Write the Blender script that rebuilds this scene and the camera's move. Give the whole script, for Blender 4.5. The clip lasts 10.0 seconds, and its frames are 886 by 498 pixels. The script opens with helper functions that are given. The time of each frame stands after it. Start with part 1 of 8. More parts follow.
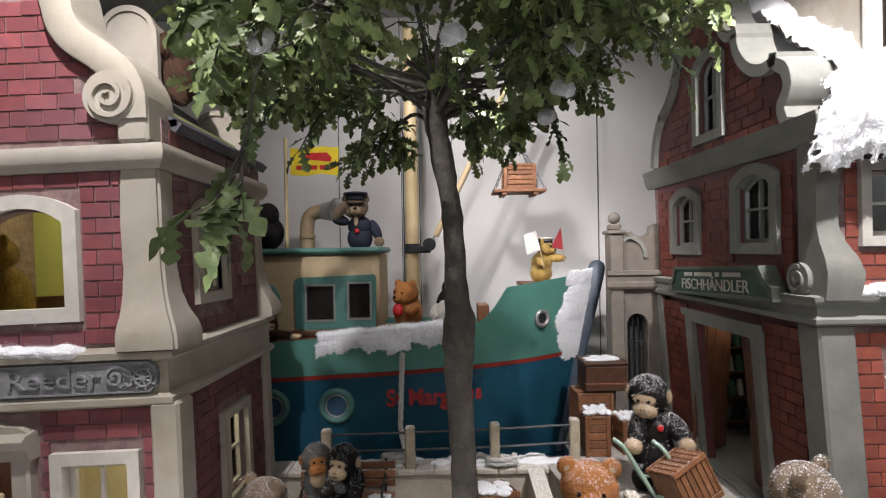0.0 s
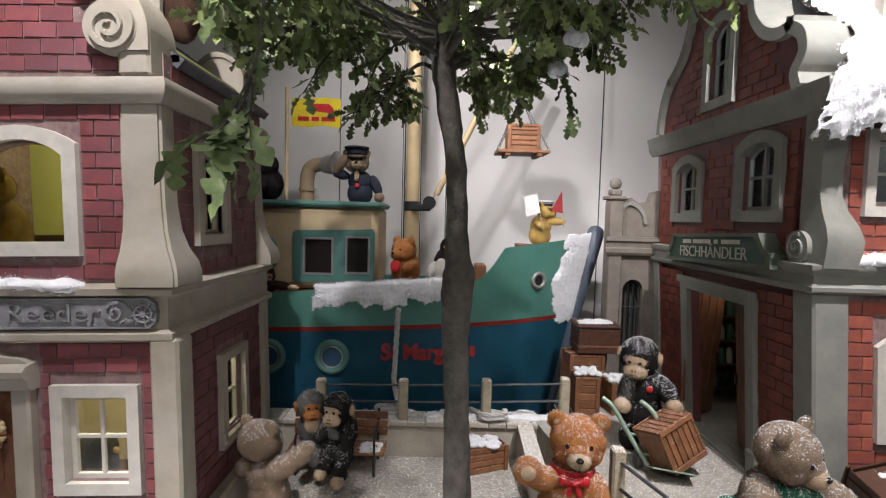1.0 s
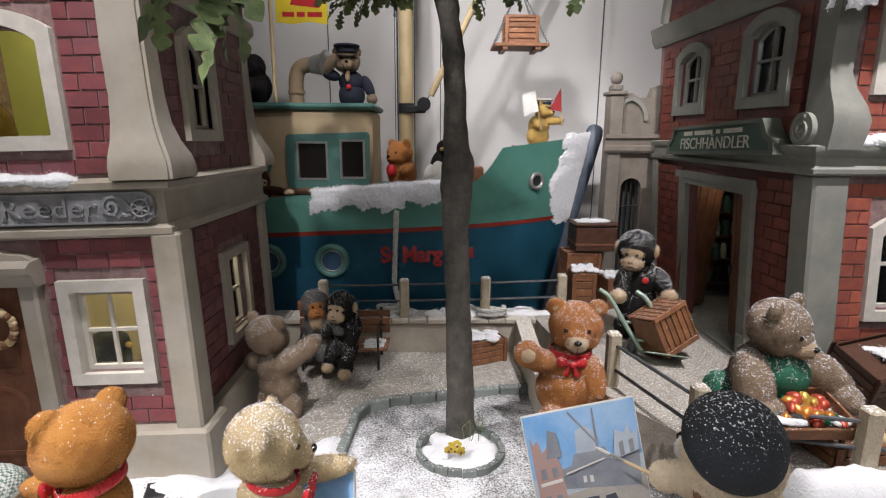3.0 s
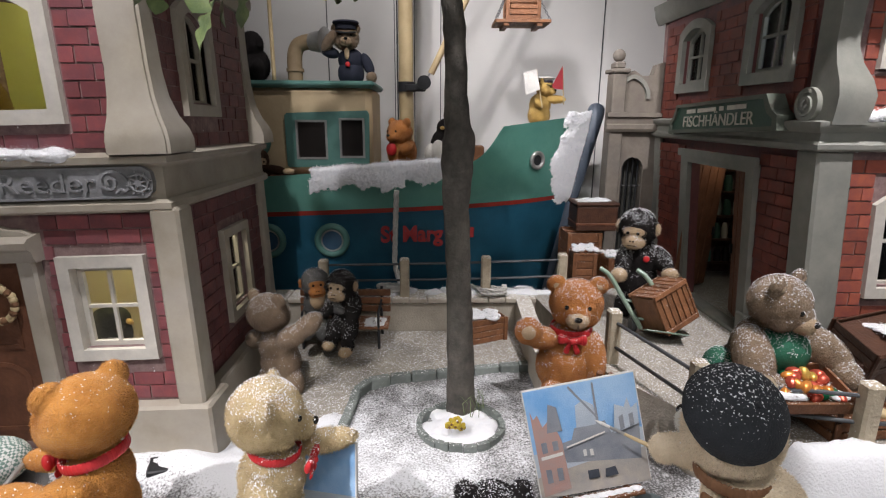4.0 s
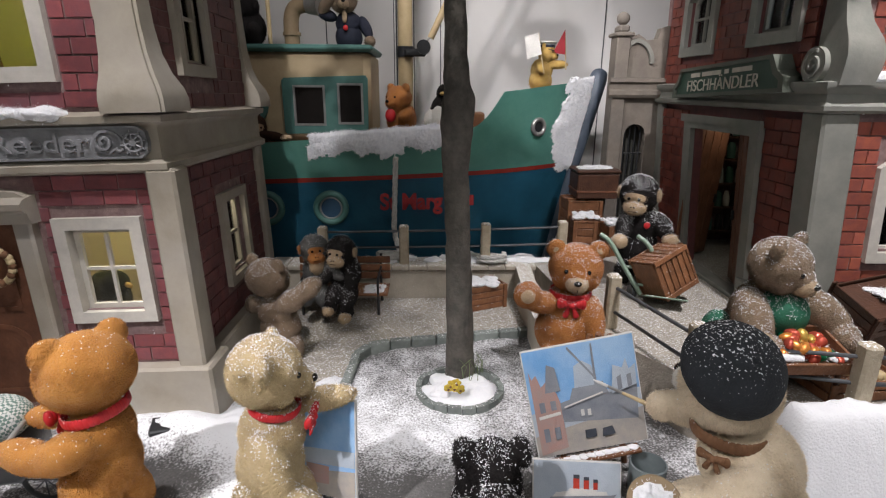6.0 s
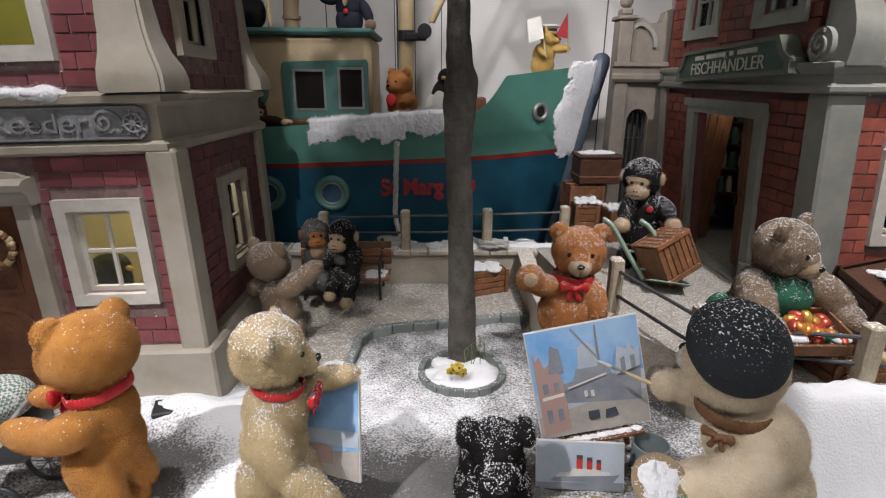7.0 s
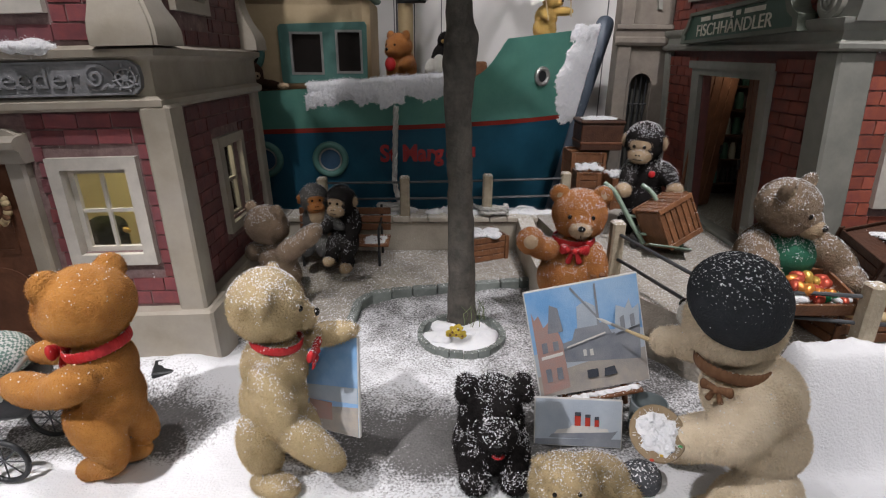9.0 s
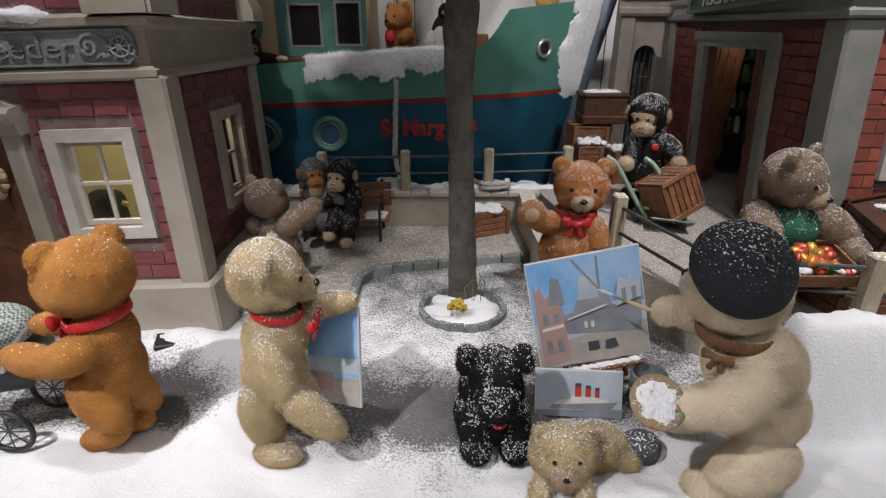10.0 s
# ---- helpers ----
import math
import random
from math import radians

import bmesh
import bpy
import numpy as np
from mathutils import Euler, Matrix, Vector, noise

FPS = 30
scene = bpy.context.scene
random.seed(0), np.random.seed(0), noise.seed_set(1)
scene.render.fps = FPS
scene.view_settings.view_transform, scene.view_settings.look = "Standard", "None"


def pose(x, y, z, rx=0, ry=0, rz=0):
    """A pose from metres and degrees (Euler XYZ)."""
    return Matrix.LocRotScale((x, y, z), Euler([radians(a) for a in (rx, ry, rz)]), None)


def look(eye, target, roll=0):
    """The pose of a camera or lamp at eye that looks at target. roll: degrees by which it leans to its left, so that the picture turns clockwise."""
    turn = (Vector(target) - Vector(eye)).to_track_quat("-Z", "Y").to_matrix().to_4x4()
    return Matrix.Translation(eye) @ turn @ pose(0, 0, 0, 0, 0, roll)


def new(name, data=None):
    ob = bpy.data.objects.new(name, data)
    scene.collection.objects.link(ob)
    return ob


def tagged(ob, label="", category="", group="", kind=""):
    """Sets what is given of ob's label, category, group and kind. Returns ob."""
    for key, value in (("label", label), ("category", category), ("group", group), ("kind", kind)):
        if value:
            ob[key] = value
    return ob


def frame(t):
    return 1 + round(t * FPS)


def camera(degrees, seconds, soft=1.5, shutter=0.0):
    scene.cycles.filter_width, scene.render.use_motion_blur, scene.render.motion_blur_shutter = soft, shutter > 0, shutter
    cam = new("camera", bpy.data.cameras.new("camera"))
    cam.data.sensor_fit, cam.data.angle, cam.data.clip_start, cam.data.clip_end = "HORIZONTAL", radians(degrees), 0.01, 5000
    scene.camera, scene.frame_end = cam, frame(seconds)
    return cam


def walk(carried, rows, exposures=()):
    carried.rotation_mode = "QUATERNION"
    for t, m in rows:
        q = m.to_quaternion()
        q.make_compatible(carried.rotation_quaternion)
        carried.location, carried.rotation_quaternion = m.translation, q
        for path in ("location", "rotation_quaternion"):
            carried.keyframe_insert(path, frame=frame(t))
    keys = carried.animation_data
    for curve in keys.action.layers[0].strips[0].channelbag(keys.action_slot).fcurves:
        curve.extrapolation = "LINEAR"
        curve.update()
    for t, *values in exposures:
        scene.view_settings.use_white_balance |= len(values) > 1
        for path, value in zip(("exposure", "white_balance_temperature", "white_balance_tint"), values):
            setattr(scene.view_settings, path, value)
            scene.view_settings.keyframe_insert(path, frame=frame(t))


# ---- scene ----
cam = camera(79.5, 10.0, 1.15)
METRES, EYE, TILT, LEAN, TURN = 0.42, 1.69, 0.0, 1.0, 0.0
ROWS = [
    (0.0, 0.0, 0.0, 0.0, -0.0, -0.0, -0.0),
    (0.5, -0.0095, 0.0008, -0.0247, 0.07, -0.93, -1.22),
    (1.0, -0.0538, 0.0058, -0.1523, -0.34, -3.6, -2.49),
    (1.5, -0.0819, -0.0052, -0.2634, -0.71, -7.9, -1.77),
    (2.0, -0.0901, 0.0069, -0.3474, -0.91, -10.5, -1.32),
    (2.5, -0.0925, 0.0075, -0.4069, -1.04, -11.51, -1.29),
    (4.0, -0.1057, 0.0135, -0.5307, -1.11, -14.0, -1.3),
    (4.5, -0.0932, 0.0166, -0.5759, -1.12, -14.87, -1.37),
    (5.0, -0.093, 0.0172, -0.5886, -1.12, -15.49, -1.39),
    (5.5, -0.0883, 0.0161, -0.6114, -1.07, -16.18, -1.35),
    (7.0, -0.1208, 0.0223, -0.7382, -1.11, -17.79, -1.35),
    (7.5, -0.1326, 0.0188, -0.7685, -1.13, -18.51, -1.26),
    (8.0, -0.1332, 0.0206, -0.8162, -1.12, -19.24, -1.23),
    (8.5, -0.126, 0.0236, -0.8557, -1.11, -19.67, -1.29),
    (9.0, -0.1106, 0.0168, -0.8917, -1.08, -20.41, -1.41),
    (9.5, -0.0982, 0.0211, -0.9222, -0.97, -21.6, -1.41),
    (10.0, -0.1014, 0.023, -0.963, -0.97, -22.63, -1.25),
]
walk(cam, [(t, pose(0, 0, EYE, TILT, LEAN, TURN) @ pose(METRES * x, METRES * y, METRES * z, 90 + pitch, roll, yaw)) for t, x, y, z, yaw, pitch, roll in ROWS],
     exposures=[(0.0, 0.08), (1.0, 0.06), (2.5, 0.0), (5.0, -0.14), (7.5, -0.27), (10.0, -0.46)])

# ---- world and lamps ----
world = bpy.data.worlds.new("shop_dim")
scene.world = world
world.use_nodes = True
world.node_tree.nodes["Background"].inputs[0].default_value = (0.9, 0.95, 1.0, 1)
world.node_tree.nodes["Background"].inputs[1].default_value = 0.105


def spot(name, eye, target, watts, size, blend=0.5, radius=0.03, colour=(1.0, 0.93, 0.83)):
    lamp = bpy.data.lights.new(name, "SPOT")
    lamp.energy, lamp.spot_size, lamp.spot_blend, lamp.shadow_soft_size, lamp.color = watts, radians(size), blend, radius, colour
    ob = new(name, lamp)
    ob.matrix_world = look(eye, target)
    return ob


def bulb(name, at, watts, colour, radius=0.04):
    lamp = bpy.data.lights.new(name, "POINT")
    lamp.energy, lamp.shadow_soft_size, lamp.color = watts, radius, colour
    ob = new(name, lamp)
    ob.location = at
    return ob


WARM = (1.0, 0.945, 0.955)
spot("spot_key", (-2.0, -0.3, 3.4), (-0.65, 1.1, 0.0), 680, 48, 0.6, 0.04, WARM)
spot("spot_right", (1.5, 1.2, 3.75), (2.0, 2.4, 1.8), 500, 80, 0.6, 0.04, WARM)
spot("spot_front", (0.95, 0.2, 3.6), (0.95, 1.4, 0.0), 160, 62, 0.7, 0.06, WARM)
spot("spot_left", (-1.05, 1.1, 3.7), (-1.08, 1.78, 2.6), 300, 72, 0.5, 0.04, WARM)
spot("spot_ship", (0.05, 2.85, 2.75), (0.65, 4.4, 1.0), 310, 92, 0.9, 0.09, WARM)
spot("spot_centre", (1.42, 1.25, 3.7), (0.62, 2.9, 0.4), 165, 34, 0.8, 0.04, WARM)
spot("spot_back", (-0.3, 3.1, 3.5), (0.1, 5.3, 1.9), 95, 110, 0.8, 0.05, WARM)
spot("spot_wall", (-0.55, 3.0, 3.75), (1.0, 5.3, 2.1), 150, 62, 0.8, 0.03, WARM)


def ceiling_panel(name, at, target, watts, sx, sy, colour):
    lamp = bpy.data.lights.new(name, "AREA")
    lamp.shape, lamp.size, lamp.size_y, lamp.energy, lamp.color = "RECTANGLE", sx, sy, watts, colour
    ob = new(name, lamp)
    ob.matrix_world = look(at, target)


# unseen soft fill light, added in front of the display to lift its shadows
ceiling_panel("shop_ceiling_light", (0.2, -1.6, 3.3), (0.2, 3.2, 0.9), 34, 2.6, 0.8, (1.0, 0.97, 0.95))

# ---- materials ----


def nodes_of(m):
    m.use_nodes = True
    return m.node_tree.nodes, m.node_tree.links


def mat(name, a, b=None, scale=12.0, rough=0.75, bump=0.15, fine=90.0, metal=0.0, vary=0.15, dust=0.0, dust_size=130.0, island=False, spec=0.4, patch=0.0, patch_col=(0.1, 0.1, 0.1), transmit=0.0, sheen=0.0, two=False):
    """Two colours mixed by two scales of noise, a hue shift from piece to piece, fine relief and, where asked, snow dust on upward faces."""
    m = bpy.data.materials.new(name)
    n, l = nodes_of(m)
    p = n["Principled BSDF"]
    b = b or tuple(c * 0.75 for c in a)
    geo = n.new("ShaderNodeNewGeometry")
    tex = n.new("ShaderNodeTexNoise")
    tex.inputs["Scale"].default_value, tex.inputs["Detail"].default_value, tex.inputs["Roughness"].default_value = scale, 6, 0.65
    l.new(geo.outputs["Position"], tex.inputs["Vector"])
    ramp = n.new("ShaderNodeValToRGB")
    ramp.color_ramp.elements[0].position, ramp.color_ramp.elements[1].position = 0.32, 0.68
    ramp.color_ramp.elements[0].color, ramp.color_ramp.elements[1].color = (*b, 1), (*a, 1)
    l.new(tex.outputs["Fac"], ramp.inputs["Fac"])
    colour = ramp.outputs["Color"]
    if vary:
        hue = n.new("ShaderNodeHueSaturation")
        if island:
            rnd = geo.outputs["Random Per Island"]
        else:
            rnd = n.new("ShaderNodeObjectInfo").outputs["Random"]
        rng = n.new("ShaderNodeMapRange")
        rng.inputs["To Min"].default_value, rng.inputs["To Max"].default_value = 1 - vary, 1 + vary
        l.new(rnd, rng.inputs["Value"])
        l.new(rng.outputs["Result"], hue.inputs["Value"])
        l.new(colour, hue.inputs["Color"])
        colour = hue.outputs["Color"]
    if patch:
        big = n.new("ShaderNodeTexNoise")
        big.inputs["Scale"].default_value, big.inputs["Detail"].default_value = 3.1, 5
        l.new(geo.outputs["Position"], big.inputs["Vector"])
        r2 = n.new("ShaderNodeMapRange")
        r2.inputs["From Min"].default_value, r2.inputs["From Max"].default_value, r2.inputs["To Max"].default_value = 0.45, 0.7, patch
        l.new(big.outputs["Fac"], r2.inputs["Value"])
        mx = n.new("ShaderNodeMixRGB")
        mx.inputs["Color2"].default_value = (*patch_col, 1)
        l.new(r2.outputs["Result"], mx.inputs["Fac"])
        l.new(colour, mx.inputs["Color1"])
        colour = mx.outputs["Color"]
    if dust:
        sp = n.new("ShaderNodeTexNoise")
        sp.inputs["Scale"].default_value, sp.inputs["Detail"].default_value = dust_size, 2
        l.new(geo.outputs["Position"], sp.inputs["Vector"])
        sep = n.new("ShaderNodeSeparateXYZ")
        l.new(geo.outputs["Normal"], sep.inputs["Vector"])
        up = n.new("ShaderNodeMapRange")
        up.inputs["From Min"].default_value, up.inputs["From Max"].default_value = -0.1, 0.9
        up.inputs["To Min"].default_value, up.inputs["To Max"].default_value = -0.12, dust
        l.new(sep.outputs["Z"], up.inputs["Value"])
        add = n.new("ShaderNodeMath")
        l.new(sp.outputs["Fac"], add.inputs[0])
        l.new(up.outputs["Result"], add.inputs[1])
        th = n.new("ShaderNodeMapRange")
        th.inputs["From Min"].default_value, th.inputs["From Max"].default_value = 0.62, 0.70
        l.new(add.outputs["Value"], th.inputs["Value"])
        mx = n.new("ShaderNodeMixRGB")
        mx.inputs["Color2"].default_value = (0.85, 0.87, 0.9, 1)
        l.new(th.outputs["Result"], mx.inputs["Fac"])
        l.new(colour, mx.inputs["Color1"])
        colour = mx.outputs["Color"]
    l.new(colour, p.inputs["Base Color"])
    p.inputs["Roughness"].default_value, p.inputs["Metallic"].default_value = rough, metal
    p.inputs["Specular IOR Level"].default_value = spec
    if sheen:
        p.inputs["Sheen Weight"].default_value, p.inputs["Sheen Roughness"].default_value = sheen, 0.5
    if transmit:
        p.inputs["Subsurface Weight"].default_value = transmit
        p.inputs["Subsurface Radius"].default_value = (0.01, 0.01, 0.01)
    if bump:
        ft = n.new("ShaderNodeTexNoise")
        ft.inputs["Scale"].default_value, ft.inputs["Detail"].default_value = fine, 5
        l.new(geo.outputs["Position"], ft.inputs["Vector"])
        bp = n.new("ShaderNodeBump")
        bp.inputs["Strength"].default_value, bp.inputs["Distance"].default_value = min(1.0, bump * 2), 0.01
        l.new(ft.outputs["Fac"], bp.inputs["Height"])
        l.new(bp.outputs["Normal"], p.inputs["Normal"])
    return m


M = {}
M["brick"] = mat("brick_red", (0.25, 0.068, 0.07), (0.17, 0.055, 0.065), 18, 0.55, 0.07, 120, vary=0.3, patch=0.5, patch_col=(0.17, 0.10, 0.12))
# darker red: the office's side bricks and the fishmonger's side backing
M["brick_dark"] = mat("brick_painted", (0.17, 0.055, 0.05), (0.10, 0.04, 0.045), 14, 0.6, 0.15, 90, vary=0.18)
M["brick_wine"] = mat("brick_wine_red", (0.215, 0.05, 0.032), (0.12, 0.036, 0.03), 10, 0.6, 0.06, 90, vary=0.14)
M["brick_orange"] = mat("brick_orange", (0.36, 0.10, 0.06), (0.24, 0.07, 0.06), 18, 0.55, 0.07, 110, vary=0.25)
M["mortar"] = mat("mortar_dusty", (0.30, 0.21, 0.20), (0.16, 0.10, 0.10), 25, 0.9, 0.1, 150, dust=0.02, dust_size=45)
M["stone"] = mat("stone_cream", (0.37, 0.335, 0.275), (0.29, 0.26, 0.21), 7, 0.75, 0.05, 60, vary=0.0, patch=0.45, patch_col=(0.38, 0.36, 0.34))
M["stone_grey"] = mat("stone_grey", (0.26, 0.26, 0.23), (0.19, 0.195, 0.175), 7, 0.75, 0.05, 60, vary=0.0, patch=0.5, patch_col=(0.21, 0.22, 0.21))
M["stone_brown"] = mat("stone_brown", (0.21, 0.185, 0.155), (0.15, 0.13, 0.11), 9, 0.8, 0.08, 60, vary=0.0, patch=0.5, patch_col=(0.13, 0.125, 0.12))
M["white_frame"] = mat("white_frame_paint", (0.58, 0.555, 0.50), (0.47, 0.45, 0.41), 16, 0.55, 0.03, 70, vary=0.0)
M["plaque"] = mat("plaque_lead", (0.30, 0.305, 0.32), (0.19, 0.195, 0.205), 14, 0.45, 0.1, 70, metal=0.1, vary=0.0)
M["yellow_wall"] = mat("room_yellow", (0.60, 0.62, 0.26), (0.55, 0.57, 0.23), 3, 0.9, 0.05, vary=0.0)
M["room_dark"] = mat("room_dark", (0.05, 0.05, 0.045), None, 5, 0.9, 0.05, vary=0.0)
M["roof"] = mat("roof_slate", (0.09, 0.09, 0.10), (0.05, 0.05, 0.06), 12, 0.6, 0.3, 60, vary=0.2)
M["door_wood"] = mat("door_wood", (0.20, 0.085, 0.045), (0.11, 0.045, 0.025), 9, 0.5, 0.2, 50, vary=0.15)
M["crate"] = mat("crate_wood", (0.23, 0.10, 0.045), (0.14, 0.06, 0.028), 20, 0.55, 0.25, 90, vary=0.2, dust=0.015)
M["crate_dark"] = mat("crate_dark_wood", (0.085, 0.038, 0.022), (0.05, 0.022, 0.014), 20, 0.45, 0.2, 90, vary=0.15)
M["post"] = mat("fence_wood", (0.46, 0.40, 0.30), (0.34, 0.29, 0.21), 18, 0.8, 0.25, 80, vary=0.08, dust=0.12)
M["rail"] = mat("rail_iron", (0.10, 0.105, 0.115), (0.06, 0.065, 0.07), 20, 0.5, 0.1, metal=0.4, vary=0.05)
M["wall"] = mat("back_wall_white", (0.70, 0.695, 0.68), (0.66, 0.655, 0.645), 1.5, 0.85, 0.03, 60, vary=0.0)
M["ceil"] = mat("ceiling_grey", (0.45, 0.45, 0.44), None, 2, 0.9, 0.03, vary=0.0)
M["teal"] = mat("hull_teal", (0.18, 0.45, 0.365), (0.14, 0.38, 0.31), 5, 0.45, 0.08, 40, vary=0.0, patch=0.25, patch_col=(0.07, 0.26, 0.25))
M["blue"] = mat("hull_blue", (0.03, 0.155, 0.245), (0.022, 0.12, 0.20), 5, 0.45, 0.08, 40, vary=0.0, patch=0.35, patch_col=(0.02, 0.08, 0.13))
M["red_line"] = mat("stripe_red", (0.42, 0.05, 0.035), (0.36, 0.04, 0.03), 9, 0.45, 0.05, vary=0.0)
M["red_text"] = mat("letter_red", (0.38, 0.03, 0.03), (0.29, 0.03, 0.035), 9, 0.6, 0.05, vary=0.0)
M["stem"] = mat("stem_slate_blue", (0.075, 0.095, 0.125), (0.05, 0.065, 0.09), 8, 0.5, 0.1, vary=0.0)
M["vent"] = mat("vent_brown", (0.27, 0.20, 0.12), (0.20, 0.145, 0.085), 9, 0.55, 0.1, 40, vary=0.0)
M["cabin"] = mat("cabin_cream", (0.50, 0.40, 0.25), (0.42, 0.33, 0.20), 5, 0.6, 0.1, 40, vary=0.0, patch=0.3, patch_col=(0.34, 0.27, 0.18))
M["cabin_trim"] = mat("cabin_green_trim", (0.085, 0.20, 0.175), (0.06, 0.15, 0.135), 8, 0.5, 0.1, vary=0.0)
M["room_cream"] = mat("room_cream", (0.72, 0.66, 0.40), (0.66, 0.60, 0.36), 3, 0.9, 0.05, vary=0.0)
M["porthole"] = mat("porthole_glass", (0.05, 0.10, 0.16), (0.03, 0.07, 0.12), 8, 0.12, 0.0, vary=0.0)
M["glass_dark"] = mat("dark_pane", (0.018, 0.016, 0.015), None, 6, 0.12, 0.0, vary=0.0)
M["alu"] = mat("grey_metal", (0.45, 0.45, 0.44), (0.33, 0.33, 0.32), 20, 0.35, 0.05, metal=0.7, vary=0.0)
M["black"] = mat("black_metal", (0.03, 0.032, 0.035), None, 20, 0.4, 0.08, metal=0.2, vary=0.0)
M["mast"] = mat("mast_wood", (0.54, 0.43, 0.25), (0.44, 0.34, 0.19), 8, 0.5, 0.08, 30, vary=0.0)
M["rope"] = mat("rope_white", (0.66, 0.65, 0.62), (0.5, 0.5, 0.48), 60, 0.9, 0.4, 200, vary=0.0)
M["snow"] = mat("fleece_snow", (0.86, 0.87, 0.89), (0.78, 0.80, 0.84), 30, 0.95, 0.32, 210, vary=0.0, sheen=0.3)
M["bark"] = mat("bark_dark", (0.11, 0.10, 0.085), (0.05, 0.047, 0.042), 16, 0.85, 0.6, 45, vary=0.0, patch=0.5, patch_col=(0.13, 0.125, 0.10))
M["leaf"] = mat("leaf_green", (0.235, 0.285, 0.105), (0.10, 0.14, 0.055), 25, 0.5, 0.1, vary=0.5, island=True, transmit=0.15)
M["leaf_piece"] = mat("leaf_green_large", (0.21, 0.27, 0.11), (0.09, 0.135, 0.06), 25, 0.45, 0.12, vary=0.35, transmit=0.15)
M["paving"] = mat("sandy_paving", (0.36, 0.33, 0.28), (0.24, 0.22, 0.19), 14, 0.9, 0.5, 90, vary=0.06, dust=0.05, dust_size=125)
M["quay"] = mat("quay_stone", (0.50, 0.46, 0.38), (0.40, 0.36, 0.30), 9, 0.85, 0.3, 80, vary=0.08, dust=0.10)
M["kerb"] = mat("kerb_stone", (0.20, 0.225, 0.21), (0.14, 0.16, 0.15), 18, 0.8, 0.15, 80, vary=0.2, dust=0.02)
M["sign"] = mat("sign_green", (0.035, 0.085, 0.06), (0.025, 0.065, 0.045), 10, 0.5, 0.08, vary=0.0)
M["sign_rim"] = mat("sign_rim_grey_green", (0.12, 0.135, 0.11), (0.085, 0.10, 0.08), 12, 0.6, 0.08, vary=0.0)
M["lettering"] = mat("lettering_cream", (0.62, 0.60, 0.52), None, 20, 0.7, 0.0, vary=0.0)
M["red_cloth"] = mat("red_ribbon", (0.55, 0.025, 0.03), (0.42, 0.015, 0.02), 20, 0.5, 0.1, vary=0.0)
M["red_flag"] = mat("red_flag_cloth", (0.30, 0.02, 0.03), (0.23, 0.015, 0.02), 20, 0.7, 0.1, vary=0.0)
M["yellow_cloth"] = mat("yellow_banner", (0.78, 0.60, 0.03), None, 10, 0.7, 0.05, vary=0.0)
M["white_cloth"] = mat("white_cloth", (0.75, 0.74, 0.70), None, 10, 0.8, 0.1, vary=0.0)
M["navy"] = mat("navy_cloth", (0.018, 0.022, 0.04), None, 30, 0.8, 0.2, 200, vary=0.0)
M["beret"] = mat("beret_felt", (0.022, 0.026, 0.032), (0.014, 0.017, 0.02), 30, 0.9, 0.3, 160, vary=0.0, dust=0.048, dust_size=150)
M["water"] = mat("blue_water", (0.01, 0.03, 0.05), None, 6, 0.15, 0.1, 9, vary=0.0)


def pane_glass():
    m = bpy.data.materials.new("window_glass")
    n, l = nodes_of(m)
    out = n["Material Output"]
    t, g, mx = n.new("ShaderNodeBsdfTransparent"), n.new("ShaderNodeBsdfGlossy"), n.new("ShaderNodeMixShader")
    g.inputs["Roughness"].default_value = 0.03
    fr = n.new("ShaderNodeFresnel")
    l.new(fr.outputs[0], mx.inputs[0])
    l.new(t.outputs[0], mx.inputs[1])
    l.new(g.outputs[0], mx.inputs[2])
    l.new(mx.outputs[0], out.inputs["Surface"])
    return m


M["glass"] = pane_glass()


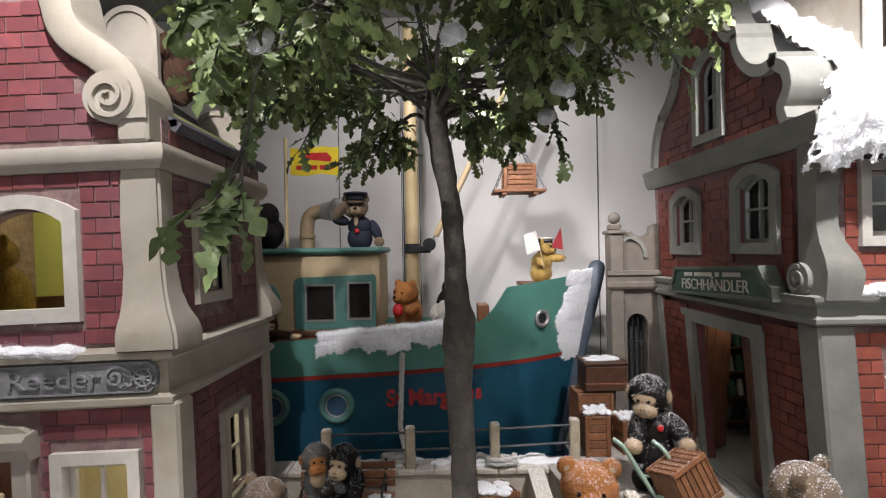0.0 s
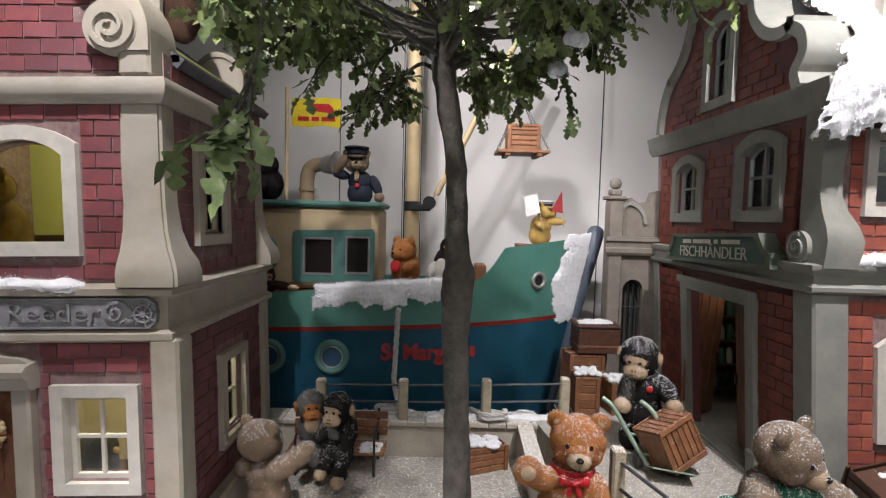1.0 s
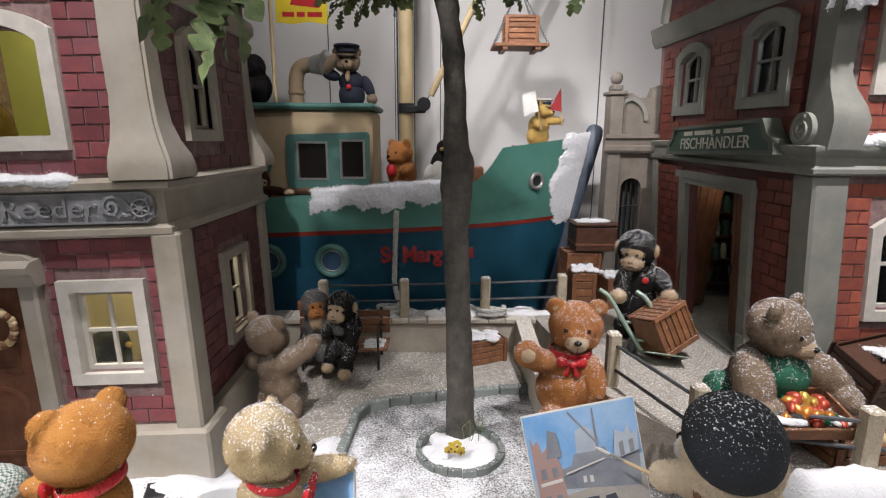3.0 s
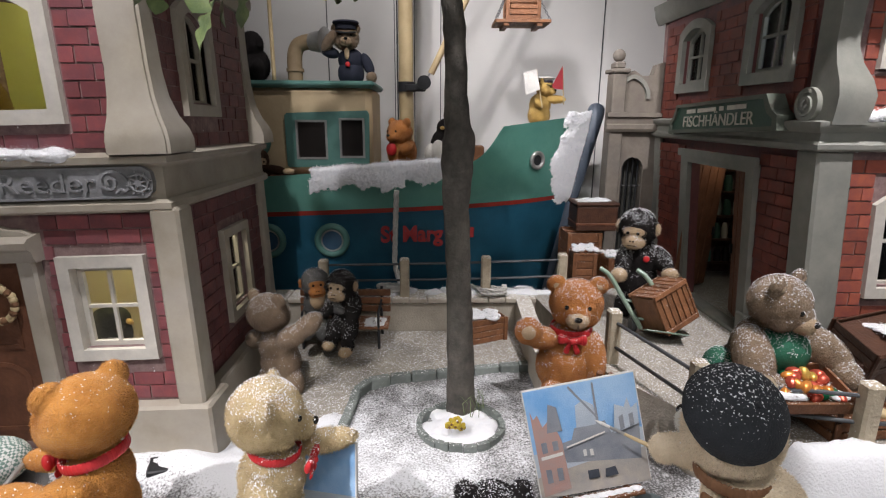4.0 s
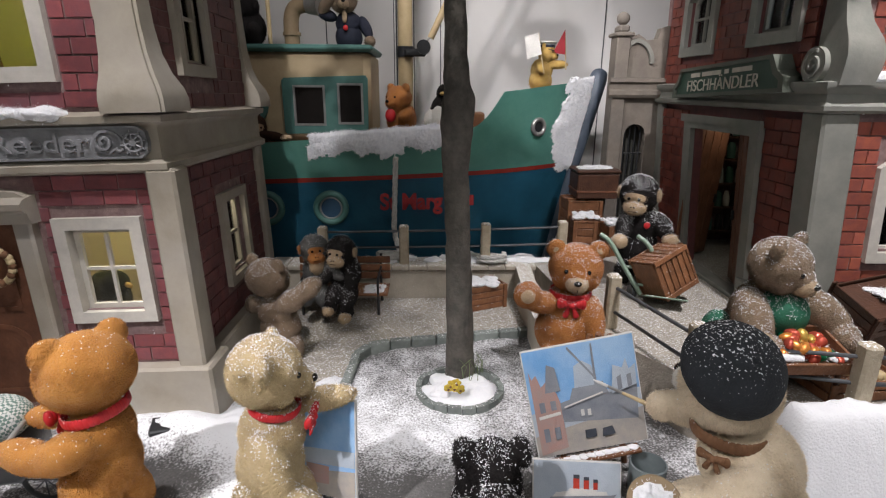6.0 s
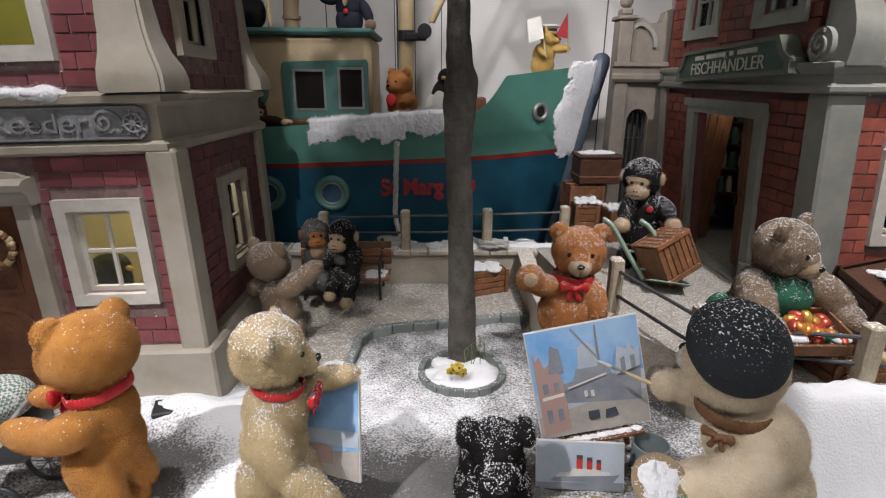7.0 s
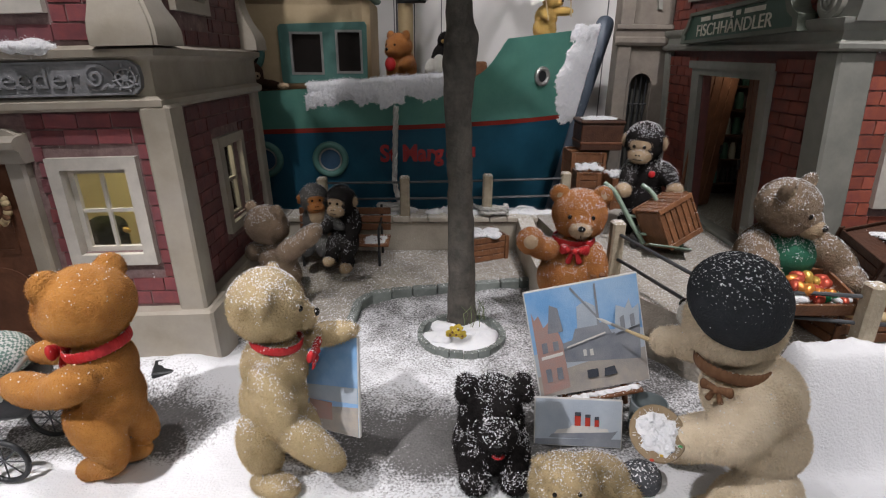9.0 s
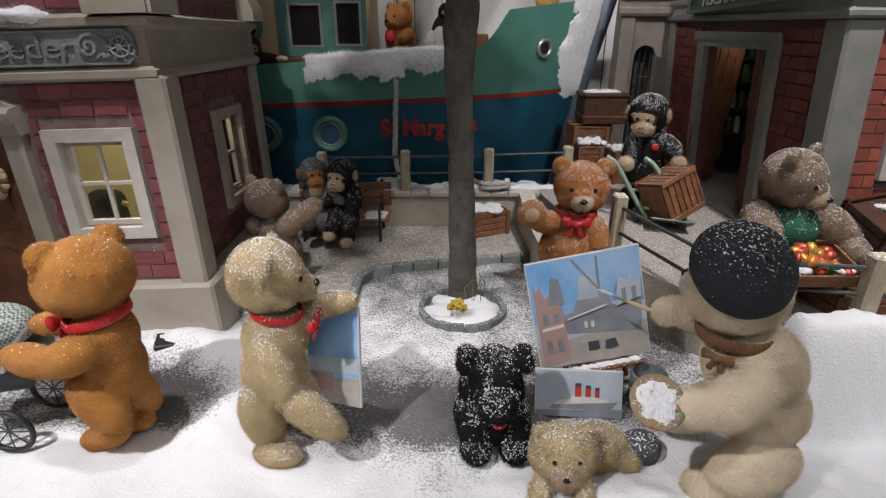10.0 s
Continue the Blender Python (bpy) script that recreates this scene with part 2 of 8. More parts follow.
def ground_material():
    """Sandy dark ground under loose fleece snow: snow lies in drifts towards the front and thins out to a dusting round the tree bed."""
    m = bpy.data.materials.new("snowy_ground")
    n, l = nodes_of(m)
    p = n["Principled BSDF"]
    geo = n.new("ShaderNodeNewGeometry")
    vc = n.new("ShaderNodeAttribute")
    vc.attribute_name = "snow"
    big, fine = n.new("ShaderNodeTexNoise"), n.new("ShaderNodeTexNoise")
    big.inputs["Scale"].default_value, big.inputs["Detail"].default_value = 7, 6
    fine.inputs["Scale"].default_value, fine.inputs["Detail"].default_value = 112, 5
    for t in (big, fine):
        l.new(geo.outputs["Position"], t.inputs["Vector"])
    s1, s2, s3 = (n.new("ShaderNodeMath") for _ in range(3))
    s1.operation = s2.operation = "MULTIPLY_ADD"
    l.new(big.outputs["Fac"], s1.inputs[0])
    s1.inputs[1].default_value = 0.7
    l.new(vc.outputs["Fac"], s1.inputs[2])
    l.new(fine.outputs["Fac"], s2.inputs[0])
    s2.inputs[1].default_value = 1.15
    l.new(s1.outputs[0], s2.inputs[2])
    r = n.new("ShaderNodeMapRange")
    r.inputs["From Min"].default_value, r.inputs["From Max"].default_value = 1.14, 1.58
    l.new(s2.outputs[0], r.inputs["Value"])
    base = n.new("ShaderNodeValToRGB")
    base.color_ramp.elements[0].color, base.color_ramp.elements[1].color = (0.07, 0.07, 0.072, 1), (0.21, 0.205, 0.20, 1)
    l.new(fine.outputs["Fac"], base.inputs["Fac"])
    mx = n.new("ShaderNodeMixRGB")
    mx.inputs["Color2"].default_value = (0.80, 0.815, 0.845, 1)
    l.new(r.outputs["Result"], mx.inputs["Fac"])
    l.new(base.outputs["Color"], mx.inputs["Color1"])
    l.new(mx.outputs["Color"], p.inputs["Base Color"])
    p.inputs["Roughness"].default_value = 0.95
    bp = n.new("ShaderNodeBump")
    bp.inputs["Strength"].default_value, bp.inputs["Distance"].default_value = 0.6, 0.008
    l.new(fine.outputs["Fac"], bp.inputs["Height"])
    l.new(bp.outputs["Normal"], p.inputs["Normal"])
    return m


M["ground"] = ground_material()

# ---- building helpers ----
PLACE = {}


def empty(name, at, label="", category="", group="", kind=""):
    ob = new(name)
    ob.empty_display_size = 0.1
    ob.location = at
    PLACE[ob.name] = Vector(at)
    return tagged(ob, label, category, group, kind)


def part(name, bm, material, parent=None, label="", smooth=None, category="", group="", kind=""):
    """Links a bmesh in world coordinates as one mesh object, its origin in its middle, under a thing or a part."""
    me = bpy.data.meshes.new(name)
    co = [v.co for v in bm.verts]
    lo = Vector([min(c[i] for c in co) for i in range(3)])
    hi = Vector([max(c[i] for c in co) for i in range(3)])
    c = (lo + hi) / 2
    if parent is None:
        c.z = lo.z
    bmesh.ops.translate(bm, verts=bm.verts, vec=-c)
    bm.normal_update()
    bm.to_mesh(me)
    bm.free()
    for mt in (material if isinstance(material, (list, tuple)) else [material]):
        me.materials.append(mt)
    if smooth:
        me.shade_smooth()
        me.set_sharp_from_angle(angle=radians(smooth))
    ob = new(name, me)
    ob.location = c
    PLACE[ob.name] = c
    if parent is not None:
        ob.parent = parent
        ob.matrix_parent_inverse = Matrix.Translation(-PLACE[parent.name])
    return tagged(ob, label, category, group, kind)


def B():
    return bmesh.new()


def box(bm, x0, x1, y0, y1, z0, z1, bev=0.004, m=None, idx=0):
    c = Vector(((x0 + x1) / 2, (y0 + y1) / 2, (z0 + z1) / 2))
    r = bmesh.ops.create_cube(bm, size=1.0, matrix=(m or Matrix()) @ Matrix.LocRotScale(c, None, (abs(x1 - x0), abs(y1 - y0), abs(z1 - z0))))
    vs = r["verts"]
    if bev:
        es = list({e for v in vs for e in v.link_edges})
        r = bmesh.ops.bevel(bm, geom=es, offset=bev, segments=1, affect="EDGES", profile=0.7)
        fs = set(r["faces"])
        if idx:
            for f in {f for g in fs for v in g.verts for f in v.link_faces}:
                f.material_index = idx
    elif idx:
        for f in {f for v in vs for f in v.link_faces}:
            f.material_index = idx
    return bm


def frame_axes(d):
    d = d.normalized()
    u = d.cross(Vector((0, 0, 1)))
    if u.length < 0.05:
        u = d.cross(Vector((0, 1, 0)))
    u.normalize()
    return u, d.cross(u).normalized()


def tube(bm, pts, radii, seg=10, caps=True, idx=0):
    pts = [Vector(p) for p in pts]
    if not isinstance(radii, (list, tuple)):
        radii = [radii] * len(pts)
    rings = []
    u = None
    for i, p in enumerate(pts):
        d = (pts[min(i + 1, len(pts) - 1)] - pts[max(i - 1, 0)]).normalized()
        if u is None:
            u, _ = frame_axes(d)
        u = (u - d * u.dot(d)).normalized()
        v = d.cross(u)
        rings.append([bm.verts.new(p + radii[i] * (math.cos(a) * u + math.sin(a) * v)) for a in (2 * math.pi * k / seg for k in range(seg))])
    for a, b in zip(rings, rings[1:]):
        for k in range(seg):
            bm.faces.new((a[k], a[(k + 1) % seg], b[(k + 1) % seg], b[k])).material_index = idx
    if caps:
        bm.faces.new(rings[0][::-1]).material_index = idx
        bm.faces.new(rings[-1]).material_index = idx
    return bm


def smooth_path(pts, steps=6):
    """A Catmull-Rom curve through the points."""
    p = [Vector(q) for q in pts]
    p = [2 * p[0] - p[1]] + p + [2 * p[-1] - p[-2]]
    out = []
    for i in range(1, len(p) - 2):
        for k in range(steps):
            t = k / steps
            a, b, c, d = p[i - 1], p[i], p[i + 1], p[i + 2]
            out.append(0.5 * (2 * b + (c - a) * t + (2 * a - 5 * b + 4 * c - d) * t * t + (3 * b - a - 3 * c + d) * t ** 3))
    return out + [p[-2]]


def ell(bm, c, r, rot=None, seg=16, rings=10, idx=0, m=None):
    mm = (m or Matrix()) @ Matrix.Translation(c) @ (rot.to_4x4() if rot else Matrix()) @ Matrix.Diagonal((*r, 1))
    new_v = bm.verts.new
    rows = [[new_v(mm @ Vector((math.sin(t) * math.cos(a), math.sin(t) * math.sin(a), math.cos(t)))) for a in [2 * math.pi * k / seg for k in range(seg)]] for t in [math.pi * q / rings for q in range(1, rings)]]
    top, low = new_v(mm @ Vector((0, 0, 1))), new_v(mm @ Vector((0, 0, -1)))
    made = []
    for a, b in zip(rows, rows[1:]):
        for k in range(seg):
            made.append(bm.faces.new((a[k], b[k], b[(k + 1) % seg], a[(k + 1) % seg])))
    for k in range(seg):
        made.append(bm.faces.new((top, rows[0][k], rows[0][(k + 1) % seg])))
        made.append(bm.faces.new((low, rows[-1][(k + 1) % seg], rows[-1][k])))
    for f in made:
        f.material_index = idx
        f.smooth = True
    return [v for row in rows for v in row] + [top, low]


def slab(bm, outer, holes, org, u, v, thick, idx=0):
    """A flat plate with holes: outlines in (u, v) metres on the plane through org; it reaches thick metres behind it (against u x v)."""
    org, u, v = Vector(org), Vector(u), Vector(v)
    n = u.cross(v).normalized()
    loops = [outer] + list(holes)
    front = []
    edges = []
    for lp in loops:
        vs = [bm.verts.new(org + u * a + v * b) for a, b in lp]
        front.append(vs)
        edges += [bm.edges.new((vs[i], vs[(i + 1) % len(vs)])) for i in range(len(vs))]
    if holes:
        res = bmesh.ops.triangle_fill(bm, edges=edges, use_beauty=True, use_dissolve=False, normal=n)
        faces = [g for g in res["geom"] if isinstance(g, bmesh.types.BMFace)]
    else:
        faces = [bm.faces.new(front[0])]
    back = {}
    for vs in front:
        for w in vs:
            back[w] = bm.verts.new(w.co - n * thick)
    for f in faces:
        if f.normal.length < 0.5:
            f.normal_update()
        if f.normal.dot(n) < 0:
            f.normal_flip()
        f.material_index = idx
        bm.faces.new([back[w] for w in reversed(f.verts[:])]).material_index = idx
    for vs in front:
        k = len(vs)
        for i in range(k):
            a, b = vs[i], vs[(i + 1) % k]
            f = bm.faces.new((a, b, back[b], back[a]))
            f.material_index = idx
    bmesh.ops.recalc_face_normals(bm, faces=bm.faces)
    return bm


def rect(a0, a1, b0, b1):
    return [(a0, b0), (a1, b0), (a1, b1), (a0, b1)]


def arch(a0, a1, b0, b1, rise, n=10):
    """A rectangle with a segmental arch on top; b1 is the crown's height."""
    w = (a1 - a0) / 2
    R = (w * w + rise * rise) / (2 * rise)
    c = (a0 + a1) / 2
    top = []
    for k in range(n + 1):
        x = w - 2 * w * k / n
        top.append((c + x, b1 - R + math.sqrt(max(0, R * R - x * x))))
    return [(a0, b0), (a1, b0)] + top


def text_part(name, body, size, at, rot, material, parent=None, depth=0.002, width=None, label="", bold=0.0):
    cu = bpy.data.curves.new(name, "FONT")
    cu.body, cu.size, cu.extrude, cu.align_x, cu.align_y = body, size, depth, "CENTER", "CENTER"
    cu.offset = bold
    tmp = new(name + "_tmp", cu)
    bpy.context.view_layer.update()
    me = bpy.data.meshes.new_from_object(tmp.evaluated_get(bpy.context.evaluated_depsgraph_get()))
    bpy.data.objects.remove(tmp)
    bpy.data.curves.remove(cu)
    xs = [v.co.x for v in me.vertices]
    sx = width / (max(xs) - min(xs)) if width else 1.0
    me.transform(Euler([radians(a) for a in rot]).to_matrix().to_4x4() @ Matrix.Diagonal((sx, 1, 1, 1)))
    me.materials.clear()
    me.materials.append(material)
    ob = new(name, me)
    ob.location = at
    PLACE[ob.name] = Vector(at)
    if parent is not None:
        ob.parent = parent
        ob.matrix_parent_inverse = Matrix.Translation(-PLACE[parent.name])
    return tagged(ob, label)


def snow_heap(bm, spots, seed=1, rough=0.35, seg=20, fine=40.0, fluff=14000):
    """Soft lumps of fleece snow: overlapping flattened balls with a ragged, fibrous skin. spots: (centre, radii)."""
    rng = random.Random(seed)
    for c, r in spots:
        vs = ell(bm, c, r, None, seg, seg * 2 // 3)
        c = Vector(c)
        k = min(r)
        for v in vs:
            d = v.co - c
            p = v.co * (0.45 / k) + Vector((seed * 7.1, 0, 0))
            d *= 1 + rough * noise.noise(p) + 0.16 * noise.noise(v.co * fine) + 0.10 * noise.noise(v.co * 110)
            v.co = c + d
        n = int(fluff * (r[0] * r[1] + r[0] * r[2] + r[1] * r[2]) * 4)
        for _ in range(min(n, 500)):
            v = rng.choice(vs)
            d = (v.co - c)
            o = Vector((rng.gauss(0, 1), rng.gauss(0, 1), rng.gauss(0, 1))) * 0.006
            q = v.co + o
            s = rng.uniform(0.0015, 0.0036)
            t = Vector((rng.gauss(0, 1), rng.gauss(0, 1), rng.gauss(0, 1))).normalized()
            e = (d.normalized() * 0.8 + Vector((rng.gauss(0, 1), rng.gauss(0, 1), rng.gauss(0, 1))) * 0.6)
            bm.faces.new((bm.verts.new(q - t * s * 0.5), bm.verts.new(q + t * s * 0.5), bm.verts.new(q + e * s * 2.0)))
    return bm


def fleece(name, fn, nu, nv, label, thick=0.03, coarse=0.35, seed=1, fluff=3000, kind="stuff", soften=0):
    """A sheet of fleece snow over a surface: fn(u, v) gives the place, the way out and how far inside the ragged edge it lies."""
    rng = random.Random(seed)
    bm = B()
    grid, inside = [], []
    for i in range(nu + 1):
        row, ok = [], []
        for j in range(nv + 1):
            c, n, m = fn(i / nu, j / nv)
            c, n = Vector(c), Vector(n).normalized()
            m += 0.5 * noise.noise(c * 9 + Vector((seed, 0, 0))) + 0.4 * noise.noise(c * 30) + 0.3 * noise.noise(c * 75)
            q = max(0.0, min(1.0, m))
            h = thick * math.sqrt(q) * (1 + coarse * noise.noise(c * 7) + 0.25 * noise.noise(c * 24)) + 0.10 * thick * noise.noise(c * 90)
            row.append(bm.verts.new(c + n * (h if m > 0 else 0.0)))
            ok.append(m > 0)
        grid.append(row)
        inside.append(ok)
    made = []
    for i in range(nu):
        for j in range(nv):
            if inside[i][j] and inside[i + 1][j] and inside[i + 1][j + 1] and inside[i][j + 1]:
                f = bm.faces.new((grid[i][j], grid[i + 1][j], grid[i + 1][j + 1], grid[i][j + 1]))
                f.smooth = True
                made.append(f)
    bmesh.ops.recalc_face_normals(bm, faces=made)
    for _ in range(soften):
        bmesh.ops.smooth_vert(bm, verts=bm.verts, factor=0.5, use_axis_x=True, use_axis_y=True, use_axis_z=True)
    bmesh.ops.delete(bm, geom=[v for v in bm.verts if not v.link_faces], context="VERTS")
    spots = [f.calc_center_median() for f in made]
    for _ in range(fluff):
        q = rng.choice(spots) + Vector((rng.gauss(0, 1), rng.gauss(0, 1), rng.gauss(0, 1))) * 0.006
        s = rng.uniform(0.002, 0.005)
        a, b = (Vector((rng.gauss(0, 1), rng.gauss(0, 1), rng.gauss(0, 1))).normalized() for _ in range(2))
        bm.faces.new((bm.verts.new(q - a * s), bm.verts.new(q + a * s), bm.verts.new(q + b * s * 2.2)))
    return part(name, bm, M["snow"], None, label, category="snow", kind=kind)

# ---- room shell ----
def shell():
    bm = box(B(), -4.2, 4.2, 5.3, 5.4, -0.4, 4.0, 0)
    back = part("wall_back", bm, M["wall"], None, "white painted back wall with joints", kind="structure")
    for x in (-1.02, -0.40, 0.03, 0.10, 1.55):
        part("panel_joint", box(B(), x - 0.004, x + 0.004, 5.292, 5.2995, 0.0, 3.99, 0), M["rail"], back)
    part("wall_left", box(B(), -4.3, -4.2, -3.0, 5.4, -0.4, 4.0, 0), M["wall"], None, "plain white side wall", kind="structure")
    part("wall_right", box(B(), 4.2, 4.3, -3.0, 5.4, -0.4, 4.0, 0), M["wall"], None, "plain white side wall", kind="structure")
    part("wall_front", box(B(), -4.2, 4.2, -3.1, -3.0, -0.4, 4.0, 0), M["ceil"], None, "plain grey wall of the shop", kind="structure")
    part("ceiling", box(B(), -4.2, 4.2, -3.0, 5.3, 4.0, 4.1, 0), M["ceil"], None, "grey shop ceiling", kind="structure")


shell()


def step01(t):
    t = max(0.0, min(1.0, t))
    return t * t * (3 - 2 * t)


def height(x, y):
    """The loose snow's height over the display's floor."""
    h = 0.018 * noise.noise(Vector((x * 5, y * 5, 0))) + 0.006 * noise.noise(Vector((x * 17, y * 17, 3)))
    h += 0.09 * math.exp(-((x + 1.25) / 0.45) ** 2 - ((y - 1.96) / 0.13) ** 2)
    h += 0.05 * math.exp(-((x + 0.75) / 0.35) ** 2 - ((y - 1.85) / 0.2) ** 2)
    h += 0.05 * math.exp(-((x + 0.55) / 0.10) ** 2 - ((y - 2.25) / 0.20) ** 2)
    h += 0.04 * math.exp(-((x - 0.7) / 0.5) ** 2 - ((y - 1.0) / 0.3) ** 2)
    h += 0.05 * math.exp(-((x + 0.6) / 0.6) ** 2 - ((y - 0.9) / 0.25) ** 2)
    h += 0.36 * step01((y - 1.36) / 0.20) * step01((x - 1.08) / 0.16) * (1 - step01((y - 1.64) / 0.08))
    h += 0.010 * noise.noise(Vector((x * 9, y * 9, 7))) + 0.004 * noise.noise(Vector((x * 40, y * 40, 1)))
    if x > 1.0:
        h += step01((x - 1.0) / 0.15) * (0.022 * noise.noise(Vector((x * 8, y * 8, 2))) + 0.011 * noise.noise(Vector((x * 22, y * 22, 5))))
    return h


def snow_cover(x, y):
    """How thickly the snow lies: 0 a dusting, 1 closed. Two dips also hold shade near the bears."""
    s = 0.25
    s += 0.75 * math.exp(-((x + 0.9) / 0.55) ** 2 - ((y - 2.0) / 0.22) ** 2)
    s += 0.45 * math.exp(-((x + 0.55) / 0.14) ** 2 - ((y - 2.25) / 0.28) ** 2)
    s += 0.35 * math.exp(-((x - 0.0) / 0.35) ** 2 - ((y - 1.9) / 0.25) ** 2)
    s += 0.8 * (1 if y < 1.25 else math.exp(-((y - 1.25) / 0.18) ** 2))
    s += 0.8 * (1 - step01((x + 0.75) / 0.25)) * math.exp(-max(0.0, (y - 1.36) / 0.10) ** 2)
    s += 0.6 * math.exp(-((x + 0.78) / 0.12) ** 2 - ((y - 1.45) / 0.35) ** 2)
    s += 0.6 * math.exp(-((x - 1.5) / 0.4) ** 2 - ((y - 1.2) / 0.4) ** 2)
    s += 0.9 * step01((x - 1.0) / 0.2) * step01((y - 0.9) / 0.3)
    s += 0.20 * math.exp(-((x - 0.1) / 0.5) ** 2 - ((y - 2.45) / 0.35) ** 2)
    # the shadow patch behind the golden bear, put in as thinner snow
    s -= 0.35 * math.exp(-((x + 1.1) / 0.25) ** 2 - ((y - 1.65) / 0.22) ** 2)
    # sparse dusting by the dog, thinned further for shade between the bears
    s -= 0.42 * math.exp(-((x - 0.0) / 0.38) ** 2 - ((y - 1.42) / 0.40) ** 2)
    return s


def ground():
    bm = B()
    x0, x1, y0, y1, nx, ny = -2.6, 2.6, -0.5, 3.2, 330, 235
    grid = [[bm.verts.new((x0 + (x1 - x0) * i / nx, y0 + (y1 - y0) * j / ny, 0)) for i in range(nx + 1)] for j in range(ny + 1)]
    for row in grid:
        for v in row:
            v.co.z = height(v.co.x, v.co.y)
    for a, b in zip(grid, grid[1:]):
        for i in range(nx):
            bm.faces.new((a[i], a[i + 1], b[i + 1], b[i])).smooth = True
    cover = [snow_cover(v.co.x, v.co.y) for v in bm.verts]
    ob = part("ground", bm, M["ground"], None, "grey display floor under drifts and dustings of fleece snow", kind="structure")
    at = ob.data.attributes.new("snow", "FLOAT", "POINT")
    at.data.foreach_set("value", cover)
    # floor of the whole shop, under the display
    part("floor", box(B(), -4.2, 4.2, -3.0, 5.3, -0.35, -0.25, 0), M["ceil"], None, "grey shop floor under the display", kind="structure")


ground()


def promenade():
    """The raised walk between the tree bed and the quay wall, with its kerb stones."""
    o = [(-1.1, 2.62), (-0.50, 2.28), (-0.47, 2.63), (-0.42, 2.715), (-0.33, 2.765), (0.10, 2.85), (0.62, 2.95), (0.9, 3.0), (0.9, 3.42), (-1.1, 3.42)]
    bm = slab(B(), o, [], (0, 0, 0.035), (1, 0, 0), (0, 1, 0), 0.06)
    walkway = part("pavement", bm, M["paving"], None, "sandy raised walk dusted with snow", kind="structure")
    path = smooth_path([(-0.475, 2.24, 0), (-0.455, 2.50, 0), (-0.45, 2.63, 0), (-0.41, 2.70, 0), (-0.33, 2.748, 0), (0.12, 2.838, 0), (0.66, 2.94, 0)], 14)
    total, step = 0.0, 0.122
    marks = [path[0]]
    for a, b in zip(path, path[1:]):
        total += (b - a).length
        if total >= step * len(marks):
            marks.append(b)
    for a, b in zip(marks, marks[1:]):
        d = (b - a)
        m = Matrix.Translation((a + b) / 2 + Vector((0, 0, 0.02))) @ Matrix.Rotation(math.atan2(d.y, d.x), 4, "Z") @ pose(0, 0, 0, random.uniform(-2, 2), random.uniform(-2, 2), random.uniform(-2, 2))
        bm = box(B(), -d.length / 2 + 0.003, d.length / 2 - 0.003, -0.024, 0.024, -0.045, 0.03, 0.006, m)
        part("kerb_stone", bm, M["kerb"], walkway)


promenade()


def terrace():
    """The raised quay on the right, the quay wall at the back and the water behind it."""
    o = [(0.66, 3.45), (0.78, 2.55), (0.80, 2.35), (1.06, 1.92), (1.30, 1.70), (2.6, 1.62), (2.6, 4.1), (0.95, 4.1), (0.95, 3.62), (0.66, 3.62)]
    bm = slab(B(), o, [], (0, 0, 0.265), (1, 0, 0), (0, 1, 0), 0.30)
    part("terrace", bm, M["paving"], None, "sandy raised quay with trodden snow", kind="structure")
    w = part("quay_wall", box(B(), -1.3, 0.66, 3.44, 3.60, 0.0, 0.235, 0.01), M["quay"], None, "low pale stone quay wall", kind="structure")
    x = -1.3
    while x < 0.62:
        d = random.uniform(0.10, 0.17)
        part("coping_stone", box(B(), x + 0.002, min(x + d, 0.66) - 0.002, 3.415, 3.615, 0.237, 0.272, 0.006), M["quay"], w)
        x += d
    part("water", box(B(), -2.4, 1.0, 3.61, 5.29, -0.2, 0.02, 0), M["water"], None, "dark painted harbour water", kind="structure")
    bm = B()
    random.seed(3)
    for k in range(26):
        xx = random.uniform(-0.9, 0.8)
        snow_heap(bm, [((xx, random.uniform(3.50, 3.58), 0.272), (random.uniform(0.05, 0.12), 0.04, random.uniform(0.012, 0.03)))], k, 0.4, 14)
    tagged(part("snow_drift", bm, M["snow"], None, "thin white fleece snow along the quay coping"), category="snow", kind="stuff")


terrace()

# ---- the shipping office, left ----


